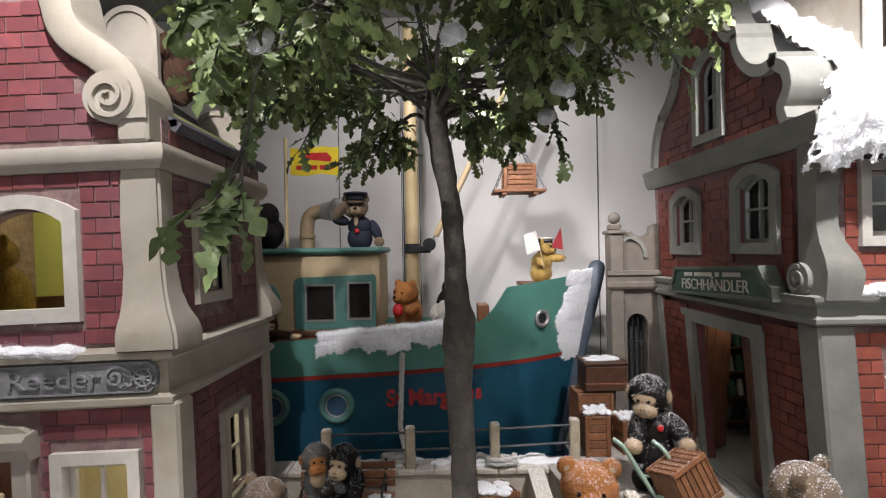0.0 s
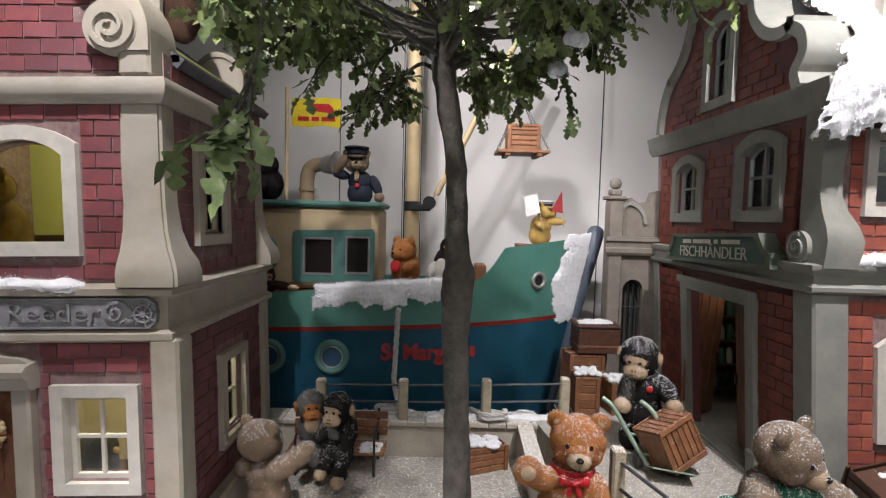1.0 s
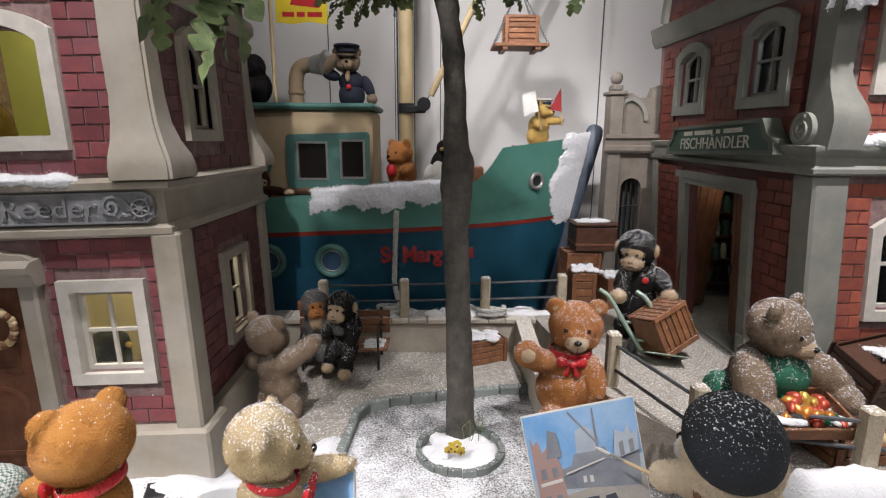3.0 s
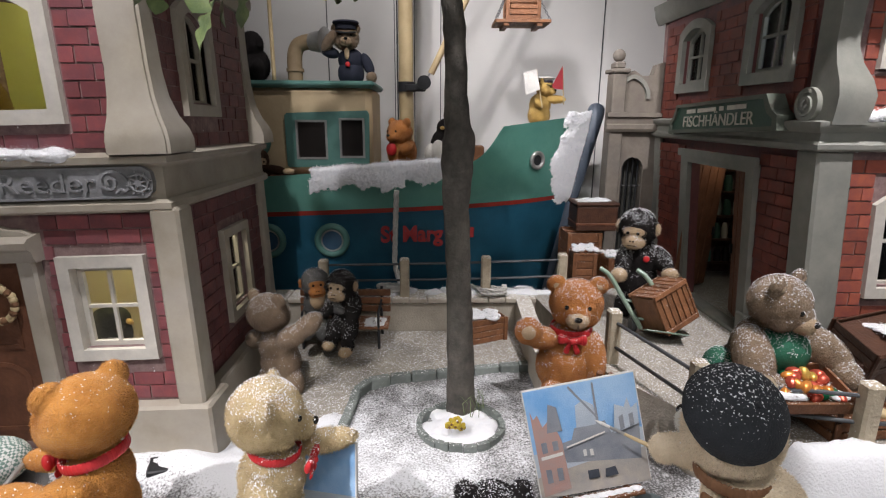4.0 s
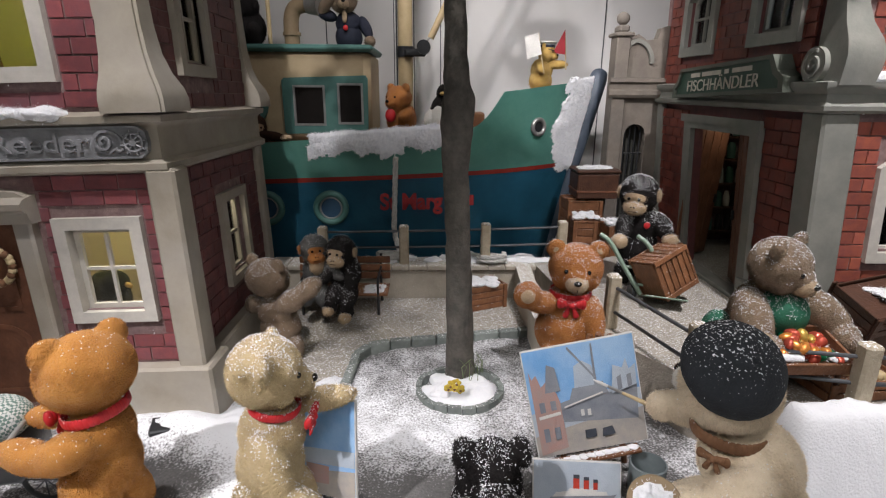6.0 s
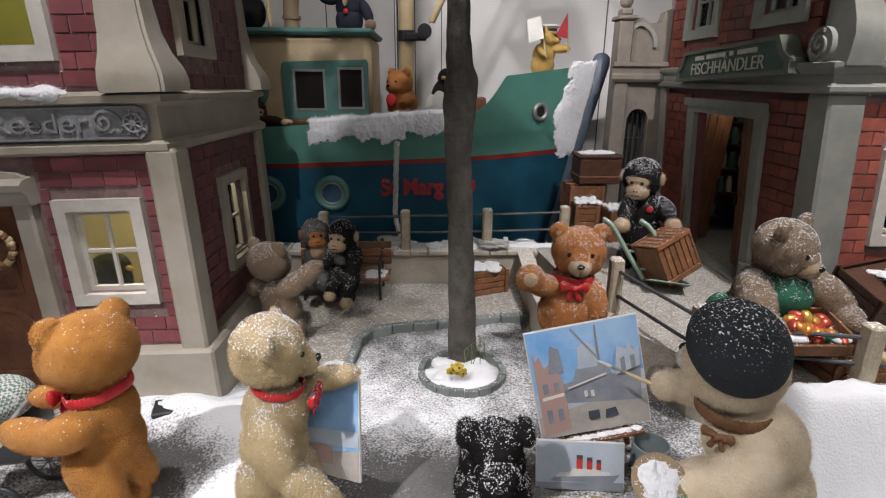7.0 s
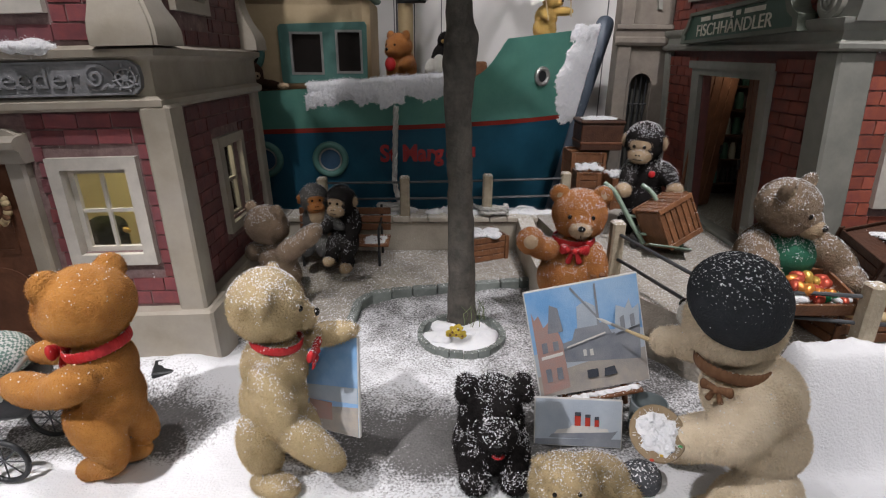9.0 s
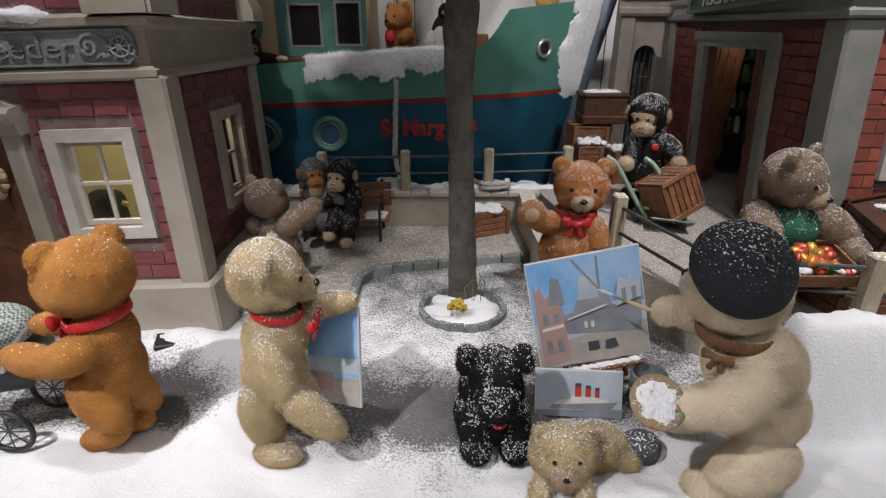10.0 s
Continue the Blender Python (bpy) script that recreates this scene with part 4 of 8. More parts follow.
# ---- the fishmonger's house, right ----
def right_house():
    X, YF, YB, X1, G = 1.65, 2.35, 4.10, 2.7, 0.24
    h = HOUSES["fishmonger"] = empty("house", (2.1, 3.1, G), "dark red brick fishmonger house with grey stone trim", "house")
    U, V = (0, -1, 0), (0, 0, 1)   # u runs towards the viewer: u = -y
    gable = [(-YB, G), (-YF, G), (-YF, 2.26), (-2.51, 2.28), (-2.53, 2.34), (-2.50, 2.40), (-2.49, 2.45), (-2.53, 2.51), (-2.60, 2.555), (-2.69, 2.555), (-2.81, 2.60), (-2.905, 2.70), (-2.95, 2.78), (-3.03, 2.86), (-3.10, 2.95), (-3.20, 3.22), (-3.50, 3.25), (-3.60, 3.0), (-3.68, 2.85), (-3.85, 2.76), (-4.0, 2.62), (-4.06, 2.40), (-4.06, 2.30), (-YB, 2.28)]
    door = rect(-3.50, -2.83, G + 0.02, 1.185)
    wA, wB = arch(-3.75, -3.45, 1.68, 2.03, 0.06), arch(-2.95, -2.65, 1.69, 2.06, 0.06)
    wT = arch(-3.38, -3.14, 2.38, 2.82, 0.06)
    side = part("wall", slab(B(), gable, [door, wA, wB, wT], (X, 0, 0), U, V, 0.05), M["brick_dark"], h)
    kw = dict(joint=0.006, proud=0.006)
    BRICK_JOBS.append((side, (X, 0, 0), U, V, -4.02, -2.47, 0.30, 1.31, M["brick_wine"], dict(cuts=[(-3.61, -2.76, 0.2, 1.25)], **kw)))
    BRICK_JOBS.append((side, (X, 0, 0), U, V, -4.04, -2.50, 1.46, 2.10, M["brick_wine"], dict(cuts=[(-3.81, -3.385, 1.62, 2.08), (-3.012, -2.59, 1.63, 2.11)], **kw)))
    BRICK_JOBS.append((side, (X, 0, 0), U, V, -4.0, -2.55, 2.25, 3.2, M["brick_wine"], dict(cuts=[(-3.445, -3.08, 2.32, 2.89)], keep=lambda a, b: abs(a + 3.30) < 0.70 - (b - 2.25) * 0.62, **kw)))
    FU = (1, 0, 0)
    w1 = arch(1.985, 2.355, 0.71, 1.13, 0.07)
    w2 = rect(1.885, 2.205, 1.72, 2.0)
    front = part("wall", slab(B(), rect(X + 0.05, X1, G, 2.3), [w1, w2], (0, YF, 0), FU, V, 0.05), M["mortar"], h)
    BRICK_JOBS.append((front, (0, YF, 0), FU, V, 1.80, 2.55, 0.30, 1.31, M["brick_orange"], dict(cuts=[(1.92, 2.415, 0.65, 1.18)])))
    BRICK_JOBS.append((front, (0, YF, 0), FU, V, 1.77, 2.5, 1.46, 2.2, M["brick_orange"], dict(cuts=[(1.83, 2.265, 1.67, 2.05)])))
    part("wall", box(B(), X, X1, YB, YB + 0.05, G, 2.3, 0), M["mortar"], h)
    part("wall", box(B(), X1, X1 + 0.05, YF, YB, G, 2.3, 0), M["mortar"], h)
    g = M["stone_grey"]
    window(h, (X, 0, 0), U, V, -3.81, -3.39, 1.625, 2.075, 0.07, 0.058, 2, 2, material=g)
    window(h, (X, 0, 0), U, V, -3.012, -2.59, 1.635, 2.11, 0.07, 0.06, 2, 2, material=g)
    window(h, (X, 0, 0), U, V, -3.445, -3.08, 2.32, 2.888, 0.08, 0.055, 2, 2, material=g)
    window(h, (0, YF, 0), FU, V, 1.92, 2.415, 0.65, 1.18, 0.09, 0.05, 2, 2)
    window(h, (0, YF, 0), FU, V, 1.83, 2.265, 1.67, 2.05, 0, 0.045, 2, 2)
    # door: stone surround with two plank leaves
    part("door_surround", slab(B(), rect(-3.605, -2.765, G, 1.255), [rect(-3.51, -2.84, G + 0.001, 1.185)], (X - 0.03, 0, 0), U, V, 0.06), g, h)
    part("door_surround", slab(B(), rect(-3.63, -2.74, 1.222, 1.268), [], (X - 0.042, 0, 0), U, V, 0.02), g, h)
    for s, (a0, a1, hinge, swing) in enumerate(((-3.505, -3.18, 3.505, 116), (-3.17, -2.845, 2.845, -14))):
        leaf = empty("door", (X + 0.03, hinge, G), "brown wooden plank door leaf standing ajar")
        leaf.parent = h
        leaf.matrix_parent_inverse = Matrix.Translation(-PLACE[h.name])
        for k in range(4):
            p0 = a0 + (a1 - a0) * k / 4
            p1 = a0 + (a1 - a0) * (k + 1) / 4
            part("plank", box(B(), X + 0.02, X + 0.04, -p1 + 0.0015, -p0 - 0.0015, G + 0.05, 1.178, 0.004), M["door_wood"], leaf)
        yh = 3.20 if s == 0 else 3.15
        part("handle", box(B(), X + 0.005, X + 0.02, yh - 0.008, yh + 0.008, 0.66, 0.72, 0.003), M["black"], leaf)
        leaf.rotation_euler.z = radians(swing)
    # shelves with jars in the shop
    for z in (0.40, 0.58, 0.76, 0.94, 1.10):
        sh = part("shelf", box(B(), 1.73, 2.28, 3.88, 4.02, z - 0.014, z, 0.002), M["crate_dark"], h)
        x = 1.76
        while x < 2.24:
            r = random.uniform(0.018, 0.03)
            part("jar", tube(B(), [(x, 3.92, z), (x, 3.92, z + random.uniform(0.06, 0.10)), (x, 3.92, z + 0.115)], [r, r, r * 0.6], 10), random.choice([M["sign"], M["quay"], M["glass_dark"], M["cabin_trim"], M["stone_grey"]]), sh, smooth=40)
            x += 2 * r + random.uniform(0.006, 0.03)
    part("door_step", box(B(), X - 0.05, X + 0.06, 2.78, 3.58, G, G + 0.045, 0.01), g, h)
    for y0, y1 in ((2.72, 2.815), (3.54, 3.64)):
        part("jamb_foot", box(B(), X - 0.05, X + 0.0, y0, y1, G, G + 0.17, 0.008), g, h)
    # corner piers and courses
    part("pilaster", box(B(), X - 0.02, X + 0.145, YF - 0.03, YF + 0.12, G, 1.33, 0.012), g, h)
    part("pilaster", box(B(), X - 0.02, X + 0.02, 4.0, 4.13, G, 1.33, 0.01), g, h)
    bm = B()
    last = None
    for z, o in [(1.44, 0.05), (1.50, 0.06), (1.56, 0.065), (1.62, 0.05), (1.69, 0.018), (1.76, 0.0), (1.90, 0.0), (2.0, 0.008), (2.14, 0.02)]:
        ring = [bm.verts.new(p) for p in ((X - 0.022, YF - 0.03 - o, z), (X + 0.075 + o, YF - 0.03 - o, z), (X + 0.075 + o, YF + 0.09, z), (X - 0.022, YF + 0.09, z))]
        if last:
            for k in range(4):
                bm.faces.new((last[k], last[(k + 1) % 4], ring[(k + 1) % 4], ring[k]))
        else:
            bm.faces.new(ring[::-1])
        last = ring
    bm.faces.new(last)
    part("pilaster", bm, g, h, smooth=50)
    bm = B()
    tube(bm, [(X - 0.045, 2.42, 1.525), (X + 0.01, 2.42, 1.525)], 0.075, 28)
    part("scroll", bm, g, h, smooth=40)
    bm = ribbon(B(), spiral_curve(0, 0, 0.062, 0.008, 1.2, 1.8, 40, 1), 0.014, 0, 0.014)
    bmesh.ops.transform(bm, matrix=Matrix.Translation((X - 0.054, 2.42, 1.525)) @ Matrix.Rotation(radians(-90), 4, "Z"), verts=bm.verts)
    part("scroll", bm, g, h)
    belt = [(0, 0), (0.02, 0.0), (0.035, 0.012), (0.037, 0.03), (0.02, 0.045), (0.02, 0.08), (0.04, 0.095), (0.05, 0.11), (0.05, 0.128), (0, 0.135)]
    moulding(h, "band_course", 1.325, [(X - 0.012, YB + 0.05), (X - 0.012, YF - 0.02), (X1, YF - 0.02)], belt, g)
    corn = [(0, 0), (0.015, 0.0), (0.03, 0.02), (0.045, 0.05), (0.05, 0.095), (0.06, 0.11), (0.06, 0.13), (0, 0.14)]
    moulding(h, "cornice", 2.125, [(X, YB + 0.12), (X, YF - 0.03), (X + 0.2, YF - 0.03)], corn, g)
    # gable coping: concave and convex sweeps on both sides
    def cope(pts):
        c = smooth_path([(p[0], p[1], 0) for p in pts], 6)
        b2 = ribbon(B(), [(p.x, p.y) for p in c], 0.07, 0, 0.20)
        bmesh.ops.transform(b2, matrix=Matrix.Translation((X - 0.035, 0, 0)) @ Matrix.Rotation(radians(-90), 4, "Z"), verts=b2.verts)
        part("gable_coping", b2, g, h, smooth=40)
    cope([(-2.513, 2.265), (-2.536, 2.337), (-2.501, 2.39), (-2.483, 2.442), (-2.512, 2.515), (-2.585, 2.565), (-2.605, 2.60)])
    cope([(-2.585, 2.615), (-2.60, 2.575), (-2.688, 2.566), (-2.80, 2.61), (-2.895, 2.709), (-2.93, 2.80), (-2.925, 2.84)])
    cope([(-2.905, 2.86), (-2.96, 2.85), (-3.03, 2.88), (-3.095, 2.965), (-3.14, 3.07), (-3.2, 3.26)])
    cope([(-4.09, 2.28), (-4.07, 2.40), (-4.02, 2.53), (-3.93, 2.64)])
    cope([(-3.95, 2.62), (-3.82, 2.70), (-3.72, 2.80), (-3.66, 2.92), (-3.62, 3.06), (-3.5, 3.26)])
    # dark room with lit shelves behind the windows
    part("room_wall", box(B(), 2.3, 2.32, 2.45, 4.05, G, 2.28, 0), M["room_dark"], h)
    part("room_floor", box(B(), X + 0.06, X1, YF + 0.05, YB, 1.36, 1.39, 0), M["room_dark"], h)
    blue = mat("curtain_blue", (0.05, 0.22, 0.42), (0.03, 0.13, 0.3), 14, 0.7, 0.1, vary=0.3)
    for a, b, c in ((3.45, 3.54, "white_cloth"), (3.55, 3.64, "white_cloth"), (3.65, 3.75, "white_cloth"), (2.66, 2.71, "blue"), (2.73, 2.80, "blue"), (2.82, 2.85, "white_cloth")):
        part("curtain", box(B(), X + 0.055, X + 0.06, a, b, 1.66, 2.10, 0.002), blue if c == "blue" else M[c], h)
    # roof of thick snow over the front half
    bm = B()
    vs = [bm.verts.new(p) for p in ((1.80, YF - 0.04, 2.24), (X1 + 0.1, YF - 0.04, 2.24), (X1 + 0.1, 3.25, 3.04), (1.80, 3.25, 3.04))]
    ws = [bm.verts.new(v.co + Vector((0, 0.02, -0.06))) for v in vs]
    bm.faces.new(vs)
    bm.faces.new(ws[::-1])
    for k in range(4):
        bm.faces.new((vs[k], ws[k], ws[(k + 1) % 4], vs[(k + 1) % 4]))
    bmesh.ops.recalc_face_normals(bm, faces=bm.faces)
    part("roof", bm, M["snow"], h, "roof under a closed sheet of fleece snow")
    # dormer over the roof's snow
    dm = part("dormer", box(B(), 1.96, 2.6, 2.45, 3.2, 2.30, 3.3, 0.008), M["stone"], h)
    part("dormer_pier", box(B(), 1.95, 2.02, 2.425, 2.46, 2.43, 3.2, 0.006), M["white_frame"], dm)
    part("dormer_pier", box(B(), 1.94, 2.03, 2.415, 2.46, 2.40, 2.45, 0.006), M["white_frame"], dm)
    part("dormer_pane", box(B(), 2.04, 2.40, 2.44, 2.452, 2.50, 2.95, 0), M["glass_dark"], dm)
    # sign
    s0 = [(-3.84, 1.40), (-2.68, 1.40), (-2.69, 1.47), (-2.74, 1.50), (-2.79, 1.575), (-3.75, 1.575), (-3.79, 1.50), (-3.83, 1.47)]
    s1 = [(-3.80, 1.42), (-2.72, 1.42), (-2.725, 1.455), (-2.775, 1.485), (-2.815, 1.555), (-3.73, 1.555), (-3.765, 1.485), (-3.805, 1.455)]
    s = [(a + 0.165, b - 0.012) for a, b in s0]
    s2 = [(a + 0.165, b - 0.012) for a, b in s1]
    sg = HOUSES["sign"] = part("sign_board", slab(B(), s2, [], (X - 0.085, 0, 0), U, V, 0.08), M["sign"], None, "green painted shop sign with cream lettering in a grey frame", category="sign")
    part("sign_frame", slab(B(), s, [s2], (X - 0.098, 0, 0), U, V, 0.09), M["sign_rim"], sg)
    text_part("lettering", "FISCHHÄNDLER", 0.095, (X - 0.088, 3.11, 1.450), (90, 0, -90), M["lettering"], sg, 0.002, 0.76)
    for a0, a1 in ((3.45, 3.34), (3.31, 3.10), (3.06, 3.02), (2.98, 2.80)):
        part("name_bar", box(B(), X - 0.090, X - 0.086, a1, a0, 1.503, 1.527, 0), M["lettering"], sg)
    sg.rotation_euler.x = -radians(2.2)


def lean(root, k, z0):
    """Lets a house lean over the street: k metres a metre, about the height z0. Meshes are sheared, shared bricks only shifted."""
    for ob in root.children_recursive + ([root] if root.data else []):
        if ob.name.startswith("brick"):
            ob.location.x += k * max(0.0, z0 - ob.location.z)
        elif ob.data:
            base = ob.location.z
            for v in ob.data.vertices:
                v.co.x += k * max(0.0, z0 - (base + v.co.z))


right_house()
bulb("lamp_fish_shop", (1.95, 3.45, 1.25), 1.3, (1.0, 0.93, 0.75))
bulb("lamp_fish_upper", (2.0, 2.85, 2.1), 4.0, (0.8, 0.92, 1.0))


def gate_wall():
    g = M["stone_brown"]
    w = empty("gate_wall", (1.45, 4.15, 0.26), "grey stone garden wall with barred arch and ball finial", "wall")
    U, V = (1, 0, 0), (0, 0, 1)
    part("wall", slab(B(), rect(1.30, 1.66, 0.2, 1.42), [arch(1.40, 1.56, 0.30, 1.17, 0.07)], (0, 4.08, 0), U, V, 0.12), g, w)
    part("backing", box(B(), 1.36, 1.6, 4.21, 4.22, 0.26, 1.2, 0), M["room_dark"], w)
    for k in range(4):
        x = 1.42 + 0.04 * k
        part("bar", tube(B(), [(x, 4.13, 0.28), (x, 4.13, 1.15)], 0.006, 8), M["black"], w)
    part("bar", tube(B(), [(1.40, 4.13, 0.95), (1.56, 4.13, 0.95)], 0.006, 8), M["black"], w)
    part("pier", box(B(), 1.275, 1.375, 4.05, 4.2, 0.2, 1.78, 0.008), g, w)
    belt = [(0, 0), (0.015, 0.0), (0.03, 0.02), (0.03, 0.05), (0.015, 0.06), (0.02, 0.10), (0.04, 0.11), (0.04, 0.135), (0, 0.14)]
    part("band_course", profile_bar(B(), (1.24, 4.05, 1.36), (1.66, 4.05, 1.36), belt), g, w)
    part("cap", box(B(), 1.258, 1.392, 4.03, 4.22, 1.78, 1.81, 0.008), g, w)
    part("cap", box(B(), 1.288, 1.362, 4.06, 4.19, 1.81, 1.86, 0.012), g, w)
    bm = B()
    ell(bm, (1.325, 4.12, 1.905), (0.046, 0.046, 0.046))
    part("ball_finial", bm, g, w)
    part("panel", slab(B(), [(1.33, 1.5), (1.66, 1.5), (1.66, 1.86), (1.60, 1.84), (1.58, 1.77), (1.50, 1.76), (1.44, 1.80), (1.36, 1.76), (1.33, 1.70)], [], (0, 4.09, 0), U, V, 0.08), g, w)
    bm = ribbon(B(), [(p.x, p.y) for p in smooth_path([(1.35, 1.66, 0), (1.37, 1.72, 0), (1.43, 1.755, 0), (1.50, 1.72, 0), (1.54, 1.66, 0), (1.55, 1.60, 0)], 6)], 0.03, 4.065, 0.03)
    part("ornament", bm, M["stone_grey"], w)


gate_wall()

# ---- the ship ----
def stem(z):
    return 0.915 + 0.225 * z


def side_y(x, z):
    d = max(0.0, stem(z) - x)
    return 4.40 - 0.62 * (1 - math.exp(-d / 0.62))


def sheer(x):
    """The height of the hull's top edge."""
    if x < 0.22:
        return 1.045 + 0.066 * (x + 1.25)
    t = min(1.0, (x - 0.22) / 0.22)
    s = t ** 2.2
    return 1.142 + 0.255 * s + max(0, x - 0.44) * 0.13


def line_z(x):
    return 0.775 + 0.028 * (x + 1.25)


def ship():
    s = empty("ship", (-0.4, 4.4, 0.0), "teal and blue toy cargo ship with red stripe and snow", "ship")
    n = 150

    def band(name, lo, hi, material, off=0.0, rows=5, label=""):
        for sgn in (1, -1):
            bm = B()
            grid = []
            for i in range(n + 1):
                u = 1 - (1 - i / n) ** 1.3
                col = []
                for j in range(rows + 1):
                    x0 = -2.2 + (stem(1.25) + 2.2) * u
                    top = hi(x0) if sgn > 0 else min(hi(x0), 1.06)
                    z = lo(x0) + (top - lo(x0)) * j / rows
                    x = -2.2 + (stem(z) + 2.2) * u
                    y = side_y(x, z) - off
                    if sgn < 0:
                        y = min(8.80 - y, 5.02)
                    col.append(bm.verts.new((x, y, z)))
                grid.append(col)
            for a, b in zip(grid, grid[1:]):
                for j in range(rows):
                    bm.faces.new((a[j], b[j], b[j + 1], a[j + 1])).smooth = True
            res = bmesh.ops.solidify(bm, geom=bm.faces[:], thickness=0.02 * sgn)
            bmesh.ops.recalc_face_normals(bm, faces=bm.faces)
            part(name, bm, material, s, label, smooth=50)
    band("hull_lower", lambda x: -0.15, lambda x: line_z(x) - 0.016, M["blue"])
    band("stripe", lambda x: line_z(x) - 0.016, lambda x: line_z(x) + 0.016, M["red_line"], 0.003, 1, "bright red painted stripe")
    band("hull_upper", lambda x: line_z(x) + 0.016, sheer, M["teal"], 0, 4)
    pts = [(stem(z) + 0.012, 4.40, z) for z in (-0.1, 0.3, 0.7, 1.1, 1.50)]
    part("stem_post", tube(B(), pts + [(stem(1.52) + 0.02, 4.43, 1.52)], [0.035, 0.04, 0.05, 0.062, 0.07, 0.066], 16), M["stem"], s, smooth=60)
    # deck
    part("deck", slab(B(), [(-2.2, 3.82), (-0.4, 3.83), (0.35, 3.98), (0.75, 4.15), (1.0, 4.4), (0.75, 4.65), (0.35, 4.85), (-2.2, 4.95)], [], (0, 0, 1.02), (1, 0, 0), (0, 1, 0), 0.03), M["door_wood"], s)
    part("foredeck", slab(B(), [(0.64, 4.20), (0.80, 4.22), (1.0, 4.34), (1.13, 4.4), (1.0, 4.5), (0.75, 4.65), (0.64, 4.68)], [], (0, 0, 1.40), (1, 0, 0), (0, 1, 0), 0.03), M["door_wood"], s)
    # portholes and hawse pipe
    for x, r in ((-0.778, 0.105), (-1.235, 0.105)):
        z = 0.583
        y = side_y(x, z)
        p = part("porthole", tube(B(), [(x + r * math.cos(a), y - 0.008, z + r * math.sin(a)) for a in [2 * math.pi * k / 36 for k in range(37)]], 0.024, 10, False), M["cabin_trim"], s, "round porthole with grey-green rim", smooth=60)
        part("pane", tube(B(), [(x, y - 0.006, z), (x, y - 0.001, z)], r, 32), M["porthole"], p)
        part("rim", tube(B(), [(x + (r - 0.028) * math.cos(a), y - 0.010, z + (r - 0.028) * math.sin(a)) for a in [2 * math.pi * k / 36 for k in range(37)]], 0.007, 8, False), M["alu"], p, smooth=60)
    x, z = 0.745, 1.145
    y = side_y(x, z)
    nrm = Vector((0.55, -1, 0)).normalized()
    uu = Vector((1, 0.55, 0)).normalized()
    c = Vector((x, y, z))
    hp = part("hawse_pipe", tube(B(), [c + nrm * 0.012 + 0.055 * (math.cos(a) * uu + math.sin(a) * Vector((0, 0, 1))) for a in [2 * math.pi * k / 30 for k in range(31)]], 0.016, 10, False), M["alu"], s, "round steel hawse pipe", smooth=60)
    part("hole", tube(B(), [c + nrm * 0.004, c + nrm * 0.010], 0.05, 24), M["black"], hp)
    # painted name, partly behind the tree
    text_part("lettering", "St Marg", 0.165, (-0.20, side_y(-0.2, 0.62) - 0.006, 0.615), (90, 0, 6), M["red_text"], s, 0.001, 0.46, bold=0.006)
    for k in range(4):
        xx = 0.07 + 0.058 * k
        part("lettering", box(B(), xx - 0.022, xx + 0.022, side_y(xx, 0.6) - 0.008, side_y(xx, 0.6) - 0.001, 0.575, 0.655, 0.004), M["red_text"], s)
    # wheelhouse
    wh = part("wheelhouse", box(B(), -1.62, -0.50, 4.12, 4.82, 1.03, 1.69, 0.05), M["cabin"], s, "cream wheelhouse with green trim", smooth=40)
    part("roof", box(B(), -1.66, -0.475, 4.08, 4.86, 1.665, 1.715, 0.02), M["cabin_trim"], wh)
    part("window_panel", slab(B(), [(-1.145, 1.10), (-1.13, 1.085), (-0.545, 1.095), (-0.525, 1.11), (-0.52, 1.48), (-0.535, 1.505), (-1.13, 1.485), (-1.148, 1.465)], [rect(-1.07, -0.835, 1.145, 1.435), rect(-0.745, -0.555, 1.155, 1.45)], (0, 4.10, 0), (1, 0, 0), (0, 0, 1), 0.03), M["cabin_trim"], wh)
    for a0, a1, b0, b1 in ((-1.07, -0.835, 1.145, 1.435), (-0.745, -0.555, 1.155, 1.45)):
        fr = part("window", slab(B(), rect(a0, a1, b0, b1), [rect(a0 + 0.016, a1 - 0.016, b0 + 0.016, b1 - 0.016)], (0, 4.097, 0), (1, 0, 0), (0, 0, 1), 0.02), M["alu"], wh)
        part("pane", slab(B(), rect(a0 + 0.016, a1 - 0.016, b0 + 0.016, b1 - 0.016), [], (0, 4.112, 0), (1, 0, 0), (0, 0, 1), 0.004), M["glass_dark"], fr)
    rw = part("round_window", tube(B(), [(-1.375 + 0.10 * math.cos(a), 4.10, 1.30 + 0.13 * math.sin(a)) for a in [2 * math.pi * k / 30 for k in range(31)]], 0.022, 10, False), M["cabin_trim"], wh, smooth=60)
    part("pane", tube(B(), [(-1.375, 4.105, 1.30), (-1.375, 4.115, 1.30)], 0.10, 24), M["glass_dark"], rw)
    # funnel vent
    v = smooth_path([(-1.13, 4.45, 1.70), (-1.13, 4.45, 1.90), (-1.10, 4.45, 1.99), (-1.03, 4.44, 2.02), (-0.95, 4.42, 2.02), (-0.90, 4.40, 2.02)], 6)
    ve = part("ventilator", tube(B(), v, 0.058, 18), M["vent"], s, "brown cowl ventilator with grey mouth", smooth=60)
    part("cowl", tube(B(), [(-0.99, 4.43, 2.02), (-0.90, 4.40, 2.02), (-0.875, 4.392, 2.02), (-0.87, 4.39, 2.02)], [0.068, 0.085, 0.105, 0.108], 20), M["alu"], ve, smooth=60)
    part("collar", tube(B(), [(-1.13, 4.45, 1.80), (-1.13, 4.45, 1.825)], 0.068, 18), M["vent"], ve)
